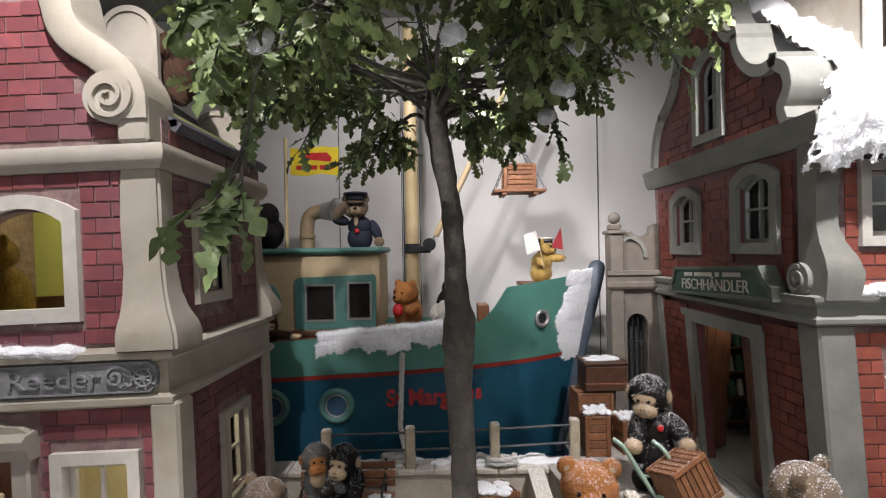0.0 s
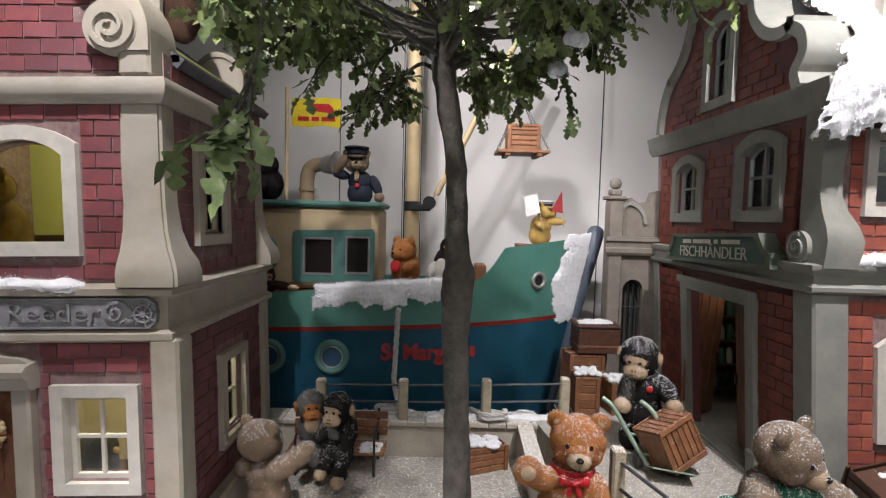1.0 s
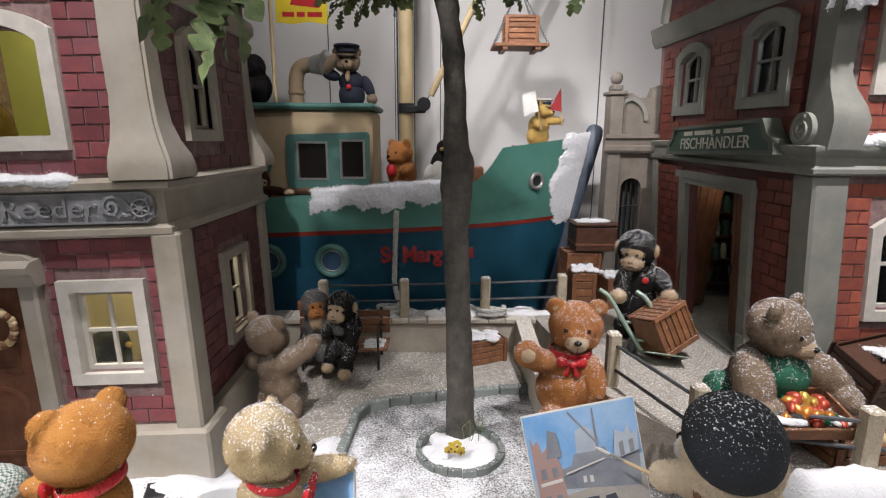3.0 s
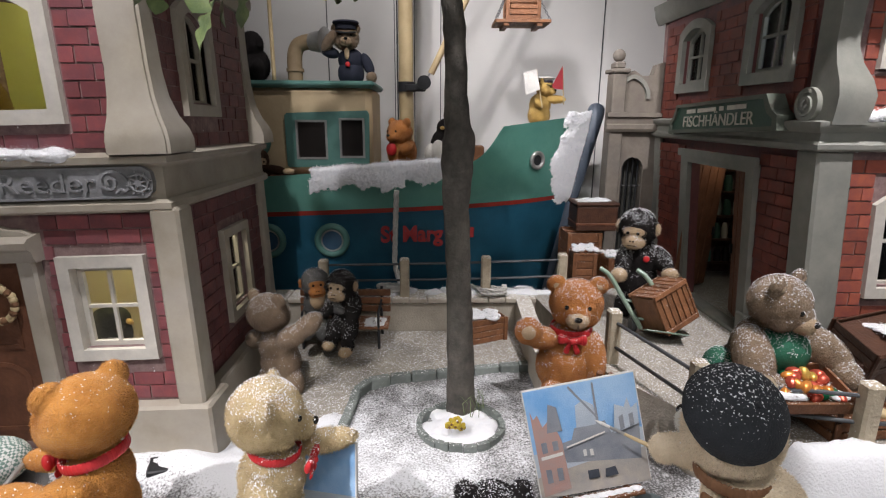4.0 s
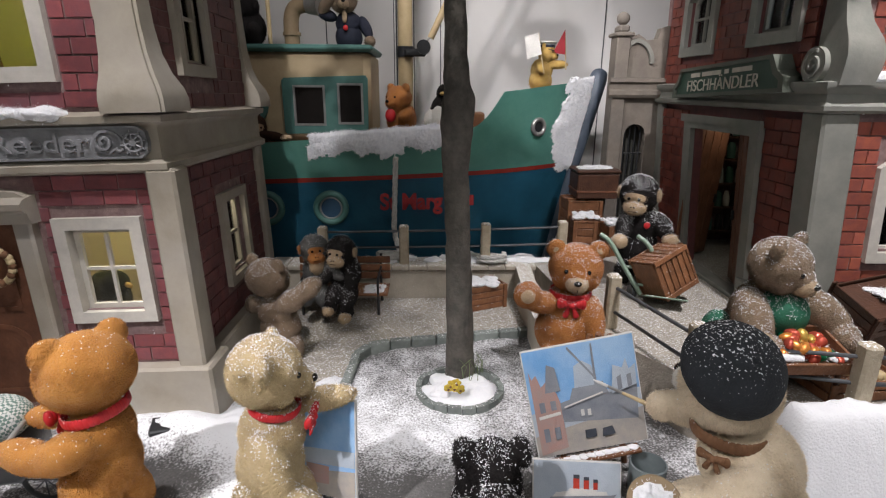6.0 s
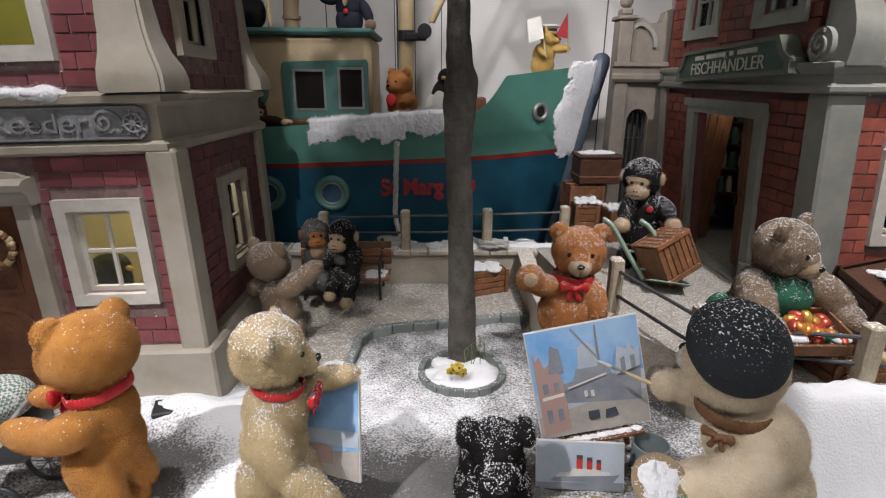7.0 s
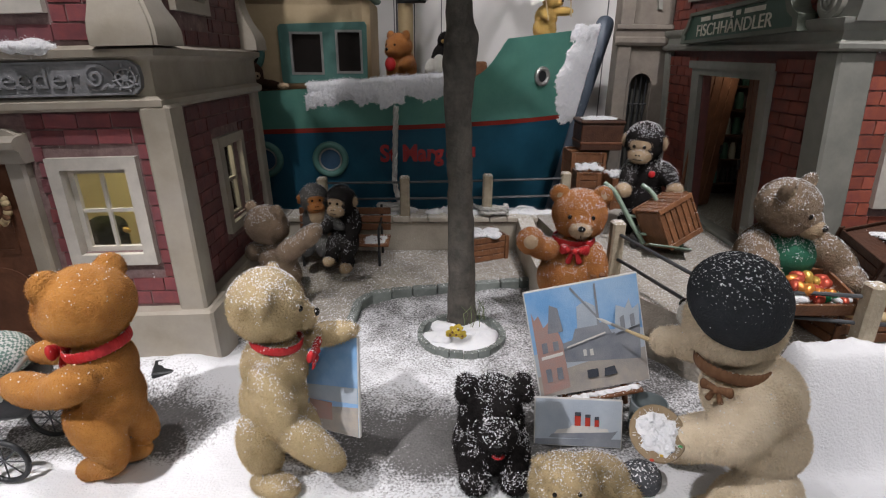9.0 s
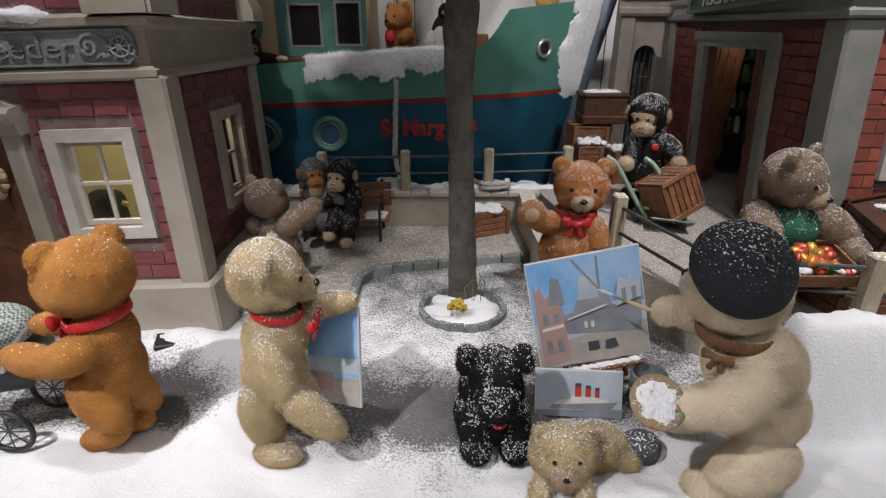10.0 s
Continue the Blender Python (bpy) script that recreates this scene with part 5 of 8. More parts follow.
    # mast with boom and pulley
    ms = part("mast", tube(B(), [(-0.265, 4.62, 1.0), (-0.265, 4.62, 3.6)], [0.062, 0.055], 20), M["mast"], s, "tall pale wooden mast", smooth=60)
    part("boom", tube(B(), [(-0.06, 4.55, 1.80), (0.56, 4.55, 3.05)], 0.027, 14), M["mast"], s, smooth=60)
    part("mast_band", tube(B(), [(-0.265, 4.62, 1.66), (-0.265, 4.62, 1.74)], 0.068, 20), M["black"], ms)
    pu = part("pulley", box(B(), -0.27, -0.10, 4.52, 4.56, 1.66, 1.72, 0.01), M["black"], s, "black pulley block on an iron bracket")
    part("sheave", tube(B(), [(-0.115, 4.49, 1.73), (-0.115, 4.57, 1.73)], 0.055, 20), M["black"], pu, smooth=40)
    part("shackle", tube(B(), [(-0.10, 4.53, 1.75), (-0.06, 4.55, 1.82)], 0.008, 8), M["alu"], pu)
    part("cable", tube(B(), [(-0.335, 4.63, 3.5), (-0.335, 4.63, 1.05)], 0.006, 6), M["black"], s)
    part("cable", tube(B(), [(-0.195, 4.63, 3.5), (-0.195, 4.63, 1.05)], 0.004, 6), M["black"], s)
    # winch glimpsed behind the tree
    part("winch", box(B(), 0.27, 0.36, 4.25, 4.45, 1.05, 1.24, 0.01, None), M["crate"], s)
    # snow on rail and bow
    random.seed(11)
    def rail_sheet(u, v):
        x = -0.92 + 1.0 * u
        f = u
        drop = 0.125 + 0.09 * noise.noise(Vector((x * 5, 1.3, 0))) + (0.06 if 0.50 < f < 0.68 else 0) - 0.05 * max(0, (f - 0.8) / 0.2)
        if v < 0.25:
            t = v / 0.25
            return (x, side_y(x, 1.08) + 0.06 * (1 - t), sheer(x) + 0.012 + 0.006 * t), (0, -0.3 * t, 1), min(1.0, u * 14, (1 - u) * 20 + 0.2, 0.15 + t * 2)
        z = sheer(x) + 0.018 - (v - 0.25) / 0.75 * 0.26
        return (x, side_y(x, z), z), (0, -1, 0.15), min(1.0, u * 14, (z - (sheer(x) + 0.01 - drop)) / 0.06)
    fleece("snow_fringe", rail_sheet, 200, 70, "white fleece snow hanging over the ship's rail", 0.026, 0.5, 3, 9000)

    def bow_sheet(u, v):
        z = 0.72 + 0.83 * v
        t = v
        w = 0.14 + 0.21 * min(1.0, t * 1.4)
        x = stem(z) + 0.02 - 0.43 * (1 - u)
        y = side_y(x, min(z, 1.5))
        return (x, y, z), (0.55, -1, 0.1), min(1.0, (x - (stem(z) - w * (0.86 + 0.5 * noise.noise(Vector((z * 6, 0.7, 0)))))) / 0.06, (z - 0.78) / 0.06, (1.51 - z) / 0.04)
    fleece("snow_fringe", bow_sheet, 70, 150, "white fleece snow down the ship's bow", 0.022, 0.5, 4, 8000)


ship()


def twisted_rope(name, pts, r, label):
    pts = smooth_path(pts, 8)
    bm = B()
    length = [0.0]
    for a, b in zip(pts, pts[1:]):
        length.append(length[-1] + (b - a).length)
    for strand in range(3):
        path = []
        for i, p in enumerate(pts):
            d = (pts[min(i + 1, len(pts) - 1)] - pts[max(i - 1, 0)]).normalized()
            u, v = frame_axes(d)
            a = length[i] / (r * 5) * 2 * math.pi / 2 + strand * 2 * math.pi / 3
            path.append(p + (u * math.cos(a) + v * math.sin(a)) * r * 0.55)
        tube(bm, path, r * 0.58, 6)
    return part(name, bm, M["rope"], None, label, smooth=60, category="rope")


def subdivided(a, b, n):
    return [tuple(Vector(a).lerp(Vector(b), k / n)) for k in range(n + 1)]


ry = side_y(-0.3, 0.9) - 0.03
twisted_rope("mooring_rope", subdivided((-0.305, ry, 0.95), (-0.325, ry - 0.02, 0.45), 14) + [(-0.31, ry - 0.05, 0.36), (-0.27, 3.62, 0.30)], 0.019, "thick white twisted mooring rope hanging from the ship")
coil = [(-0.33 + 0.09 * math.cos(a), 3.53 + 0.045 * math.sin(a), 0.285 + 0.0022 * k) for k, a in enumerate([2 * math.pi * j / 12 for j in range(26)])]
twisted_rope("rope_coil", coil, 0.015, "coiled white rope on the quay wall")
coil = [(0.36 + 0.09 * math.cos(a), 3.46 + 0.05 * math.sin(a), 0.285 + 0.0022 * k) for k, a in enumerate([2 * math.pi * j / 12 for j in range(26)])]
twisted_rope("rope_coil", [(0.18, 3.52, 0.29), (0.22, 3.54, 0.32), (0.27, 3.52, 0.31)] + coil, 0.015, "coiled white rope round a fence post")


# ---- fences ----
def post_mesh(bm, x, y, z0, z1, w=0.032):
    return box(bm, x - w, x + w, y - w, y + w, z0, z1, 0.010)


def fence(name, posts, bars, label):
    f = empty(name, (*posts[0][:2], posts[0][2]), label, "fence")
    for x, y, z0, z1 in posts:
        part("post", post_mesh(B(), x, y, z0, z1), M["post"], f)
    for a, b in zip(posts, posts[1:]):
        for hh in bars:
            part("rail", tube(B(), [(a[0], a[1], a[2] + (a[3] - a[2]) * hh), (b[0], b[1], b[2] + (b[3] - b[2]) * hh)], 0.0085, 8), M["rail"], f)
    return f


fence("quay_fence", [(-0.78, 3.47, 0.26, 0.53), (-0.236, 3.47, 0.26, 0.54), (0.315, 3.47, 0.265, 0.554), (0.846, 3.52, 0.265, 0.56)], (0.45, 0.85), "pale wooden post fence with iron rails along the quay")
fence("terrace_fence", [(0.855, 2.47, 0.20, 0.545), (1.02, 1.93, 0.20, 0.53)], (0.45, 0.82), "pale wooden post fence with iron rails on the terrace")
fence("terrace_fence", [(1.06, 1.90, 0.26, 0.50), (1.505, 1.68, 0.30, 0.565), (2.3, 1.60, 0.30, 0.565)], (0.40, 0.80), "pale wooden post fence with iron rails beside the egg stall")

# low terrace wall with sloping parapet
part("terrace_wall", slab(B(), [(-3.44, 0.0), (-2.5, 0.0), (-2.5, 0.20), (-2.95, 0.20), (-3.25, 0.24), (-3.44, 0.272)], [], (0.62, 0, 0), (0, -1, 0), (0, 0, 1), -0.10), M["quay"], None, "pale stone parapet wall below the terrace", kind="structure")


# ---- tree ----
def leaf_data(bend, rnd, fine=1):
    """A lobed oak leaf one metre long, folded along its midrib and bent: points and faces."""
    half = [(0.0, 0.0), (0.03, 0.05), (0.13, 0.14), (0.055, 0.24), (0.22, 0.35), (0.085, 0.45), (0.28, 0.58), (0.11, 0.68), (0.22, 0.81), (0.12, 0.93), (0.0, 1.0)]
    if fine > 1:
        half = [(max(0.0, q.x), q.y) for q in smooth_path([(a, b, 0) for a, b in half], fine)]
    k = len(half)
    pts, fs = [], []
    for w, t in half:
        pts.append((0.0, t, -bend * t * t))
    for sgn in (1, -1):
        for w, t in half:
            pts.append((sgn * w, t, 0.30 * w * (1 - 1.5 * w) - bend * t * t + 0.035 * math.sin(9 * t + rnd + sgn) * min(1, w * 6)))
    for sgn, o in ((1, k), (-1, 2 * k)):
        for i in range(k - 1):
            q = [i, o + i, o + i + 1, i + 1]
            fs.append(q if sgn > 0 else q[::-1])
    return np.array(pts), fs


def tree():
    random.seed(5)
    t = empty("tree", (0.09, 2.42, 0.0), "artificial oak tree with dark trunk, green leaves and snow tufts", "tree")
    pts = [(0.093, 2.42, -0.02), (0.093, 2.42, 0.10), (0.085, 2.42, 0.5), (0.075, 2.42, 0.78), (0.062, 2.42, 1.05), (0.064, 2.42, 1.25), (0.070, 2.42, 1.36), (0.060, 2.42, 1.47), (0.048, 2.42, 1.78), (0.014, 2.42, 2.05), (-0.025, 2.42, 2.27), (-0.03, 2.42, 2.45)]
    rad = [0.076, 0.072, 0.062, 0.056, 0.060, 0.072, 0.073, 0.055, 0.046, 0.048, 0.052, 0.045]
    path = smooth_path(pts, 6)
    rr = []
    for i in range(len(path)):
        s = i / 6
        k = min(int(s), len(rad) - 2)
        rr.append(rad[k] + (rad[k + 1] - rad[k]) * (s - k))
    bm = tube(B(), path, rr, 22)
    for v in bm.verts:
        d = Vector((v.co.x - 0.05, v.co.y - 2.42, 0)).normalized()
        v.co += d * (0.010 * noise.noise(v.co * 14) + 0.003 * noise.noise(Vector((v.co.x * 60, v.co.y * 60, v.co.z * 12))))
    part("trunk", bm, M["bark"], t, smooth=60)
    # limbs fan out from the fork
    tips = []
    fork = Vector((-0.025, 2.42, 2.30))
    for k in range(26):
        a = 2 * math.pi * (k + random.uniform(-0.3, 0.3)) / 26
        L = random.uniform(0.55, 1.0)
        end = fork + Vector((math.cos(a) * L * 1.0, math.sin(a) * L * 0.85 - 0.12, random.uniform(-0.06, 0.42)))
        if end.x > 0.40:
            end.z = max(end.z, 2.50 + 0.25 * random.random())
        midp = fork.lerp(end, 0.5) + Vector((random.uniform(-0.06, 0.06), random.uniform(-0.06, 0.06), random.uniform(0.0, 0.10)))
        start = fork + Vector((random.uniform(-0.02, 0.02), random.uniform(-0.02, 0.02), random.uniform(-0.05, 0.18)))
        c = smooth_path([start, midp, end, end + Vector((math.cos(a) * 0.10, math.sin(a) * 0.10, -0.05))], 5)
        part("limb", tube(B(), c, [0.0125 * (1 - 0.75 * i / len(c)) for i in range(len(c))], 7), M["bark"], t, smooth=60)
        tips.append(c)
    # twigs and leaves of the crown
    V0, F0 = leaf_data(0.18, 0.4)
    V1, F1 = leaf_data(0.42, 2.2)
    verts, faces = [], []
    base = 0
    bt = B()

    def add_leaf(p, d, size):
        nonlocal base
        q = d.to_track_quat("Y", "Z").to_matrix() @ Matrix.Rotation(random.uniform(-1.4, 1.4), 3, "Y")
        vv, ff = random.choice(((V0, F0), (V1, F1)))
        out = (np.array(q) @ (vv * size).T).T + np.array(p)
        verts.append(out)
        faces.extend([[i + base for i in f] for f in ff])
        base += len(vv)

    for c in tips:
        for i in range(7, len(c)):
            for _ in range(3):
                p = c[i]
                d = Vector((random.uniform(-1, 1), random.uniform(-1, 1), random.uniform(-0.7, 0.6))).normalized()
                L = random.uniform(0.10, 0.26)
                tw = [p, p + d * L * 0.5 + Vector((0, 0, 0.01)), p + d * L + Vector((0, 0, -0.03))]
                tube(bt, tw, [0.004, 0.003, 0.0015], 4)
                for j in range(6):
                    s = random.uniform(0.35, 1.05)
                    lp = p + d * L * s + Vector((random.uniform(-1, 1), random.uniform(-1, 1), random.uniform(-1, 1))) * 0.02
                    ld = (d * 0.6 + Vector((random.uniform(-1, 1), random.uniform(-1, 1), random.uniform(-1.0, 0.45)))).normalized()
                    add_leaf(lp, ld, random.uniform(0.065, 0.115))
    tagged(part("twig", bt, M["bark"], t), kind="stuff")
    me = bpy.data.meshes.new("crown")
    me.from_pydata(np.concatenate(verts).tolist(), [], faces)
    me.materials.append(M["leaf"])
    me.shade_smooth()
    cr = new("crown", me)
    PLACE[cr.name] = Vector((0, 0, 0))
    cr.parent = t
    cr.matrix_parent_inverse = Matrix.Translation(-PLACE[t.name])
    # large single leaves on the sprays that hang towards the viewer
    big = []
    for vv, ff in (leaf_data(0.16, 0.4, 3), leaf_data(0.38, 2.2, 3), leaf_data(-0.1, 4.0, 3)):
        m2 = bpy.data.meshes.new("leaf")
        m2.from_pydata(vv.tolist(), [], ff)
        m2.materials.append(M["leaf_piece"])
        m2.shade_smooth()
        big.append(m2)

    def spray(pts, count, size, spread=1.0, start=0.3):
        c = smooth_path(pts, 8)
        part("branch", tube(B(), c, [0.006 * (1 - 0.7 * i / len(c)) for i in range(len(c))], 6), M["bark"], t)
        for k in range(count):
            s = start + (1 - start) * k / max(1, count - 1)
            i = min(int(s * (len(c) - 1)), len(c) - 1)
            p = c[i]
            d0 = (c[min(i + 1, len(c) - 1)] - c[max(i - 1, 0)]).normalized()
            d = (d0 + spread * Vector((random.uniform(-1, 1), random.uniform(-0.7, 0.7), random.uniform(-1, 0.5)))).normalized()
            ob = new("leaf", random.choice(big))
            ob.parent = t
            ob.matrix_parent_inverse = Matrix.Translation(-PLACE[t.name])
            q = d.to_track_quat("Y", "Z").to_matrix().to_4x4() @ Matrix.Rotation(random.uniform(-0.9, 0.9), 4, "Y")
            ob.matrix_basis = Matrix.Translation(p) @ q @ Matrix.Diagonal((size * random.uniform(0.8, 1.15),) * 3 + (1,))
    for pts, cnt, sz in SPRAYS:
        spray(pts, cnt, sz)
    random.seed(9)
    sp = []
    for p in TUFTS:
        for k in range(4):
            sp.append(((p[0] + random.uniform(-0.02, 0.02), p[1] + random.uniform(-0.02, 0.02), p[2] + random.uniform(-0.015, 0.015)), (0.03, 0.03, 0.026)))
    tagged(part("snow_tuft", snow_heap(B(), sp, 6, 0.5, 14), M["snow"], None, "white fleece snow tufts caught in the oak crown"), category="snow", kind="stuff")


SPRAYS = [
    ([(-0.35, 1.75, 2.42), (-0.46, 1.40, 2.20), (-0.46, 1.27, 1.98), (-0.50, 1.22, 1.84)], 7, 0.09),
    ([(-0.46, 1.30, 2.0), (-0.49, 1.24, 1.86), (-0.53, 1.20, 1.80), (-0.60, 1.18, 1.77)], 8, 0.125),
    ([(-0.47, 1.27, 1.92), (-0.46, 1.20, 1.80), (-0.47, 1.18, 1.72)], 8, 0.12),
    ([(-0.45, 1.60, 2.40), (-0.56, 1.42, 2.28), (-0.58, 1.35, 2.14)], 9, 0.11),
    ([(-0.40, 1.50, 2.50), (-0.53, 1.30, 2.38), (-0.58, 1.25, 2.27)], 8, 0.12),
    ([(-0.30, 1.6, 2.45), (-0.48, 1.35, 2.34), (-0.56, 1.25, 2.26)], 14, 0.11),
    ([(-0.30, 1.5, 2.5), (-0.36, 1.3, 2.40), (-0.38, 1.2, 2.30)], 13, 0.11),
    ([(0.0, 1.6, 2.5), (-0.08, 1.25, 2.38), (-0.10, 1.12, 2.30)], 13, 0.11),
    ([(0.15, 1.6, 2.5), (0.20, 1.3, 2.44), (0.24, 1.2, 2.36)], 10, 0.10),
    ([(0.55, 1.9, 2.5), (0.66, 1.65, 2.36), (0.72, 1.55, 2.16)], 12, 0.09),
    ([(0.45, 2.4, 2.40), (0.50, 2.35, 2.25), (0.52, 2.3, 2.04)], 14, 0.09),
    ([(-0.30, 2.3, 2.40), (-0.45, 2.1, 2.25), (-0.54, 2.0, 2.06)], 14, 0.09),
    ([(-0.45, 2.2, 2.40), (-0.62, 2.0, 2.25), (-0.68, 1.9, 2.04)], 14, 0.09),
    ([(-0.15, 2.3, 2.40), (-0.28, 2.2, 2.25), (-0.34, 2.15, 2.08)], 12, 0.085),
    ([(0.3, 2.0, 2.45), (0.5, 1.6, 2.45), (0.7, 1.4, 2.42)], 14, 0.10),
    ([(0.1, 2.2, 2.45), (0.06, 2.0, 2.35), (0.08, 1.95, 2.22)], 8, 0.085),
]
TUFTS = [(0.03, 1.6, 2.33), (-0.52, 1.55, 2.30), (0.50, 2.0, 2.42), (0.46, 2.0, 2.28), (0.45, 2.25, 2.25), (-0.25, 1.9, 2.75)]
tree()

# ---- plush animals: each is one plain mesh of stuffed forms with pile and snow flecks ----
def fur(name, a, b, vary=0.14):
    return mat(name, a, b, 22, 0.9, 0.5, 160, vary=vary, island=True, sheen=0.12 if a[0] > 0.2 else 0.0, spec=0.12)


FUR = {
    "gold": fur("pile_golden", (0.54, 0.255, 0.065), (0.44, 0.19, 0.045)),
    "blond": fur("pile_blond", (0.60, 0.48, 0.28), (0.49, 0.38, 0.21)),
    "cream": fur("pile_cream", (0.80, 0.69, 0.52), (0.71, 0.59, 0.42)),
    "orange": fur("pile_orange", (0.44, 0.185, 0.055), (0.34, 0.13, 0.038)),
    "grey": fur("pile_grey_brown", (0.26, 0.19, 0.13), (0.18, 0.13, 0.088)),
    "black": fur("pile_black", (0.022, 0.020, 0.020), (0.014, 0.012, 0.012)),
    "ash": fur("pile_ash", (0.17, 0.17, 0.17), (0.11, 0.11, 0.11)),
    "brown": fur("pile_dark_brown", (0.085, 0.045, 0.03), (0.05, 0.028, 0.02)),
    "tan": fur("pile_tan", (0.60, 0.48, 0.28), (0.46, 0.35, 0.19)),
    "yellow": fur("pile_yellow", (0.56, 0.38, 0.12), (0.46, 0.30, 0.09)),
    "ochre": fur("pile_ochre", (0.24, 0.15, 0.035), (0.17, 0.10, 0.022)),
    "olive": fur("pile_olive", (0.05, 0.055, 0.03), (0.032, 0.035, 0.02)),
    "fawn": fur("pile_fawn", (0.50, 0.38, 0.25), (0.42, 0.31, 0.2)),
    "white": fur("pile_white", (0.72, 0.70, 0.65), (0.62, 0.60, 0.55)),
}
M["eye"] = mat("eye_black", (0.01, 0.009, 0.008), None, 5, 0.12, 0.0, vary=0.0, spec=0.6)
M["green_cloth"] = mat("green_cloth", (0.02, 0.13, 0.075), None, 20, 0.8, 0.15, 150, vary=0.0)
M["brown_cloth"] = mat("brown_cloth", (0.20, 0.10, 0.05), None, 20, 0.8, 0.15, 150, vary=0.0)
M["fleck"] = mat("snow_fleck", (0.85, 0.86, 0.88), (0.8, 0.81, 0.84), 30, 0.9, 0.0, vary=0.0)


def axes(f, up=(0, 0, 1)):
    f = Vector(f).normalized()
    s = f.cross(Vector(up)).normalized()
    u = s.cross(f).normalized()
    return s, f, u


class Plush:
    def __init__(self, name, furs, label, category="plush toy", group=""):
        self.name, self.label, self.category, self.group = name, label, category, group
        self.mats = [FUR.get(k) or M[k] for k in furs]
        self.blobs = []

    def blob(self, c, r, rot=None, idx=0, pile=True):
        r = (r, r, r) if isinstance(r, (int, float)) else r
        self.blobs.append((np.array(c, float), np.array(r, float), np.array(rot if rot is not None else Matrix.Identity(3)), idx, pile))
        return self

    def limb(self, a, b, r, idx=0, pile=True, flat=1.0):
        a, b = Vector(a), Vector(b)
        d = b - a
        s, f, u = axes(d if abs(d.normalized().z) < 0.95 else d + Vector((0.02, 0.05, 0)))
        rot = Matrix((s, f, u)).transposed()
        return self.blob((a + b) / 2, (r, d.length / 2 + r * 0.8, r * flat), rot, idx, pile)

    def head(self, c, R, f, muzzle=1, ears=0, eye=2, kind="bear", roll_up=(0, 0, 1), ear_s=0.78, ear_u=0.72):
        s, f, u = axes(f, roll_up)
        rot = Matrix((s, f, u)).transposed()
        c = Vector(c)
        if kind == "bear":
            self.blob(c, (R * 1.03, R * 0.95, R * 0.92), rot, 0)
            self.blob(c + f * R * 0.52 - u * R * 0.14, (R * 0.60, R * 0.62, R * 0.52), rot, 0)
            self.blob(c + s * R * 0.35 + f * R * 0.35 - u * R * 0.30, (R * 0.55, R * 0.5, R * 0.48), rot, 0)
            self.blob(c - s * R * 0.35 + f * R * 0.35 - u * R * 0.30, (R * 0.55, R * 0.5, R * 0.48), rot, 0)
            m = c + f * R * 0.90 - u * R * 0.26
            self.blob(m, (R * 0.43, R * 0.42, R * 0.36), rot, muzzle)
            self.blob(m + f * R * 0.38 + u * R * 0.16, (R * 0.15, R * 0.10, R * 0.11), rot, eye, False)
            self.blob(m + f * R * 0.36 - u * R * 0.10, (R * 0.02, R * 0.06, R * 0.12), rot, eye, False)
            for k in (1, -1):
                self.blob(c + f * R * 0.82 + s * k * R * 0.40 + u * R * 0.16, R * 0.095, rot, eye, False)
                self.blob(c + s * k * R * ear_s + u * R * ear_u - f * R * 0.05, (R * 0.37, R * 0.20, R * 0.37), rot, ears)
                self.blob(c + s * k * R * ear_s + u * R * ear_u + f * R * 0.07, (R * 0.22, R * 0.09, R * 0.22), rot, muzzle)
        else:
            self.blob(c, (R * 0.95, R * 0.95, R * 1.0), rot, 0)
            self.blob(c + f * R * 0.62 + u * R * 0.10, (R * 0.60, R * 0.36, R * 0.42), rot, muzzle)
            self.blob(c + f * R * 0.80 - u * R * 0.40, (R * 0.56, R * 0.42, R * 0.40), rot, muzzle)
            for k in (1, -1):
                self.blob(c + f * R * 0.97 + s * k * R * 0.25 + u * R * 0.12, R * 0.085, rot, eye, False)
                self.blob(c + f * R * 1.2 + s * k * R * 0.08 - u * R * 0.24, R * 0.045, rot, eye, False)
                self.blob(c + s * k * R * 1.0 + u * R * 0.02, (R * 0.12, R * 0.26, R * 0.32), rot, muzzle)
            self.blob(c + f * R * 1.20 - u * R * 0.48, (R * 0.26, R * 0.04, R * 0.025), rot, eye, False)
        return self

    def ribbon(self, c, R, idx, bow=None, tilt=(0, 0, 1), k2=1.0):
        """A ribbon round the neck, with a bow."""
        n = Vector(tilt).normalized()
        u, v = frame_axes(n)
        k = 44
        for i in range(k):
            a = 2 * math.pi * i / k
            p = Vector(c) + R * (math.cos(a) * u + math.sin(a) * v)
            t = -math.sin(a) * u + math.cos(a) * v
            rot = Matrix((t, n.cross(t), n)).transposed()
            self.blob(p, (R * 0.13, R * 0.06, R * 0.20), rot, idx, False)
        if bow is not None:
            b = Vector(bow)
            d = (b - Vector(c)).normalized()
            s = d.cross(Vector((0, 0, 1))).normalized()
            R *= k2
            for q in (1, -1):
                rot = Matrix((s, d, s.cross(d))).transposed()
                for a in (0.16, 0.30, 0.44, 0.56):
                    self.blob(b + s * q * R * a + Vector((0, 0, R * 0.06 * a)), (R * 0.16, R * 0.16, R * (0.10 + 0.34 * a)), rot, idx, False)
                for a in (0.12, 0.28, 0.44, 0.58):
                    self.blob(b + s * q * R * (0.05 + 0.35 * a) - Vector((0, 0, R * a)), (R * (0.09 + 0.10 * a), R * 0.06, R * 0.17), rot, idx, False)
            self.blob(b + d * R * 0.08, R * 0.17, None, idx, False)
        return self

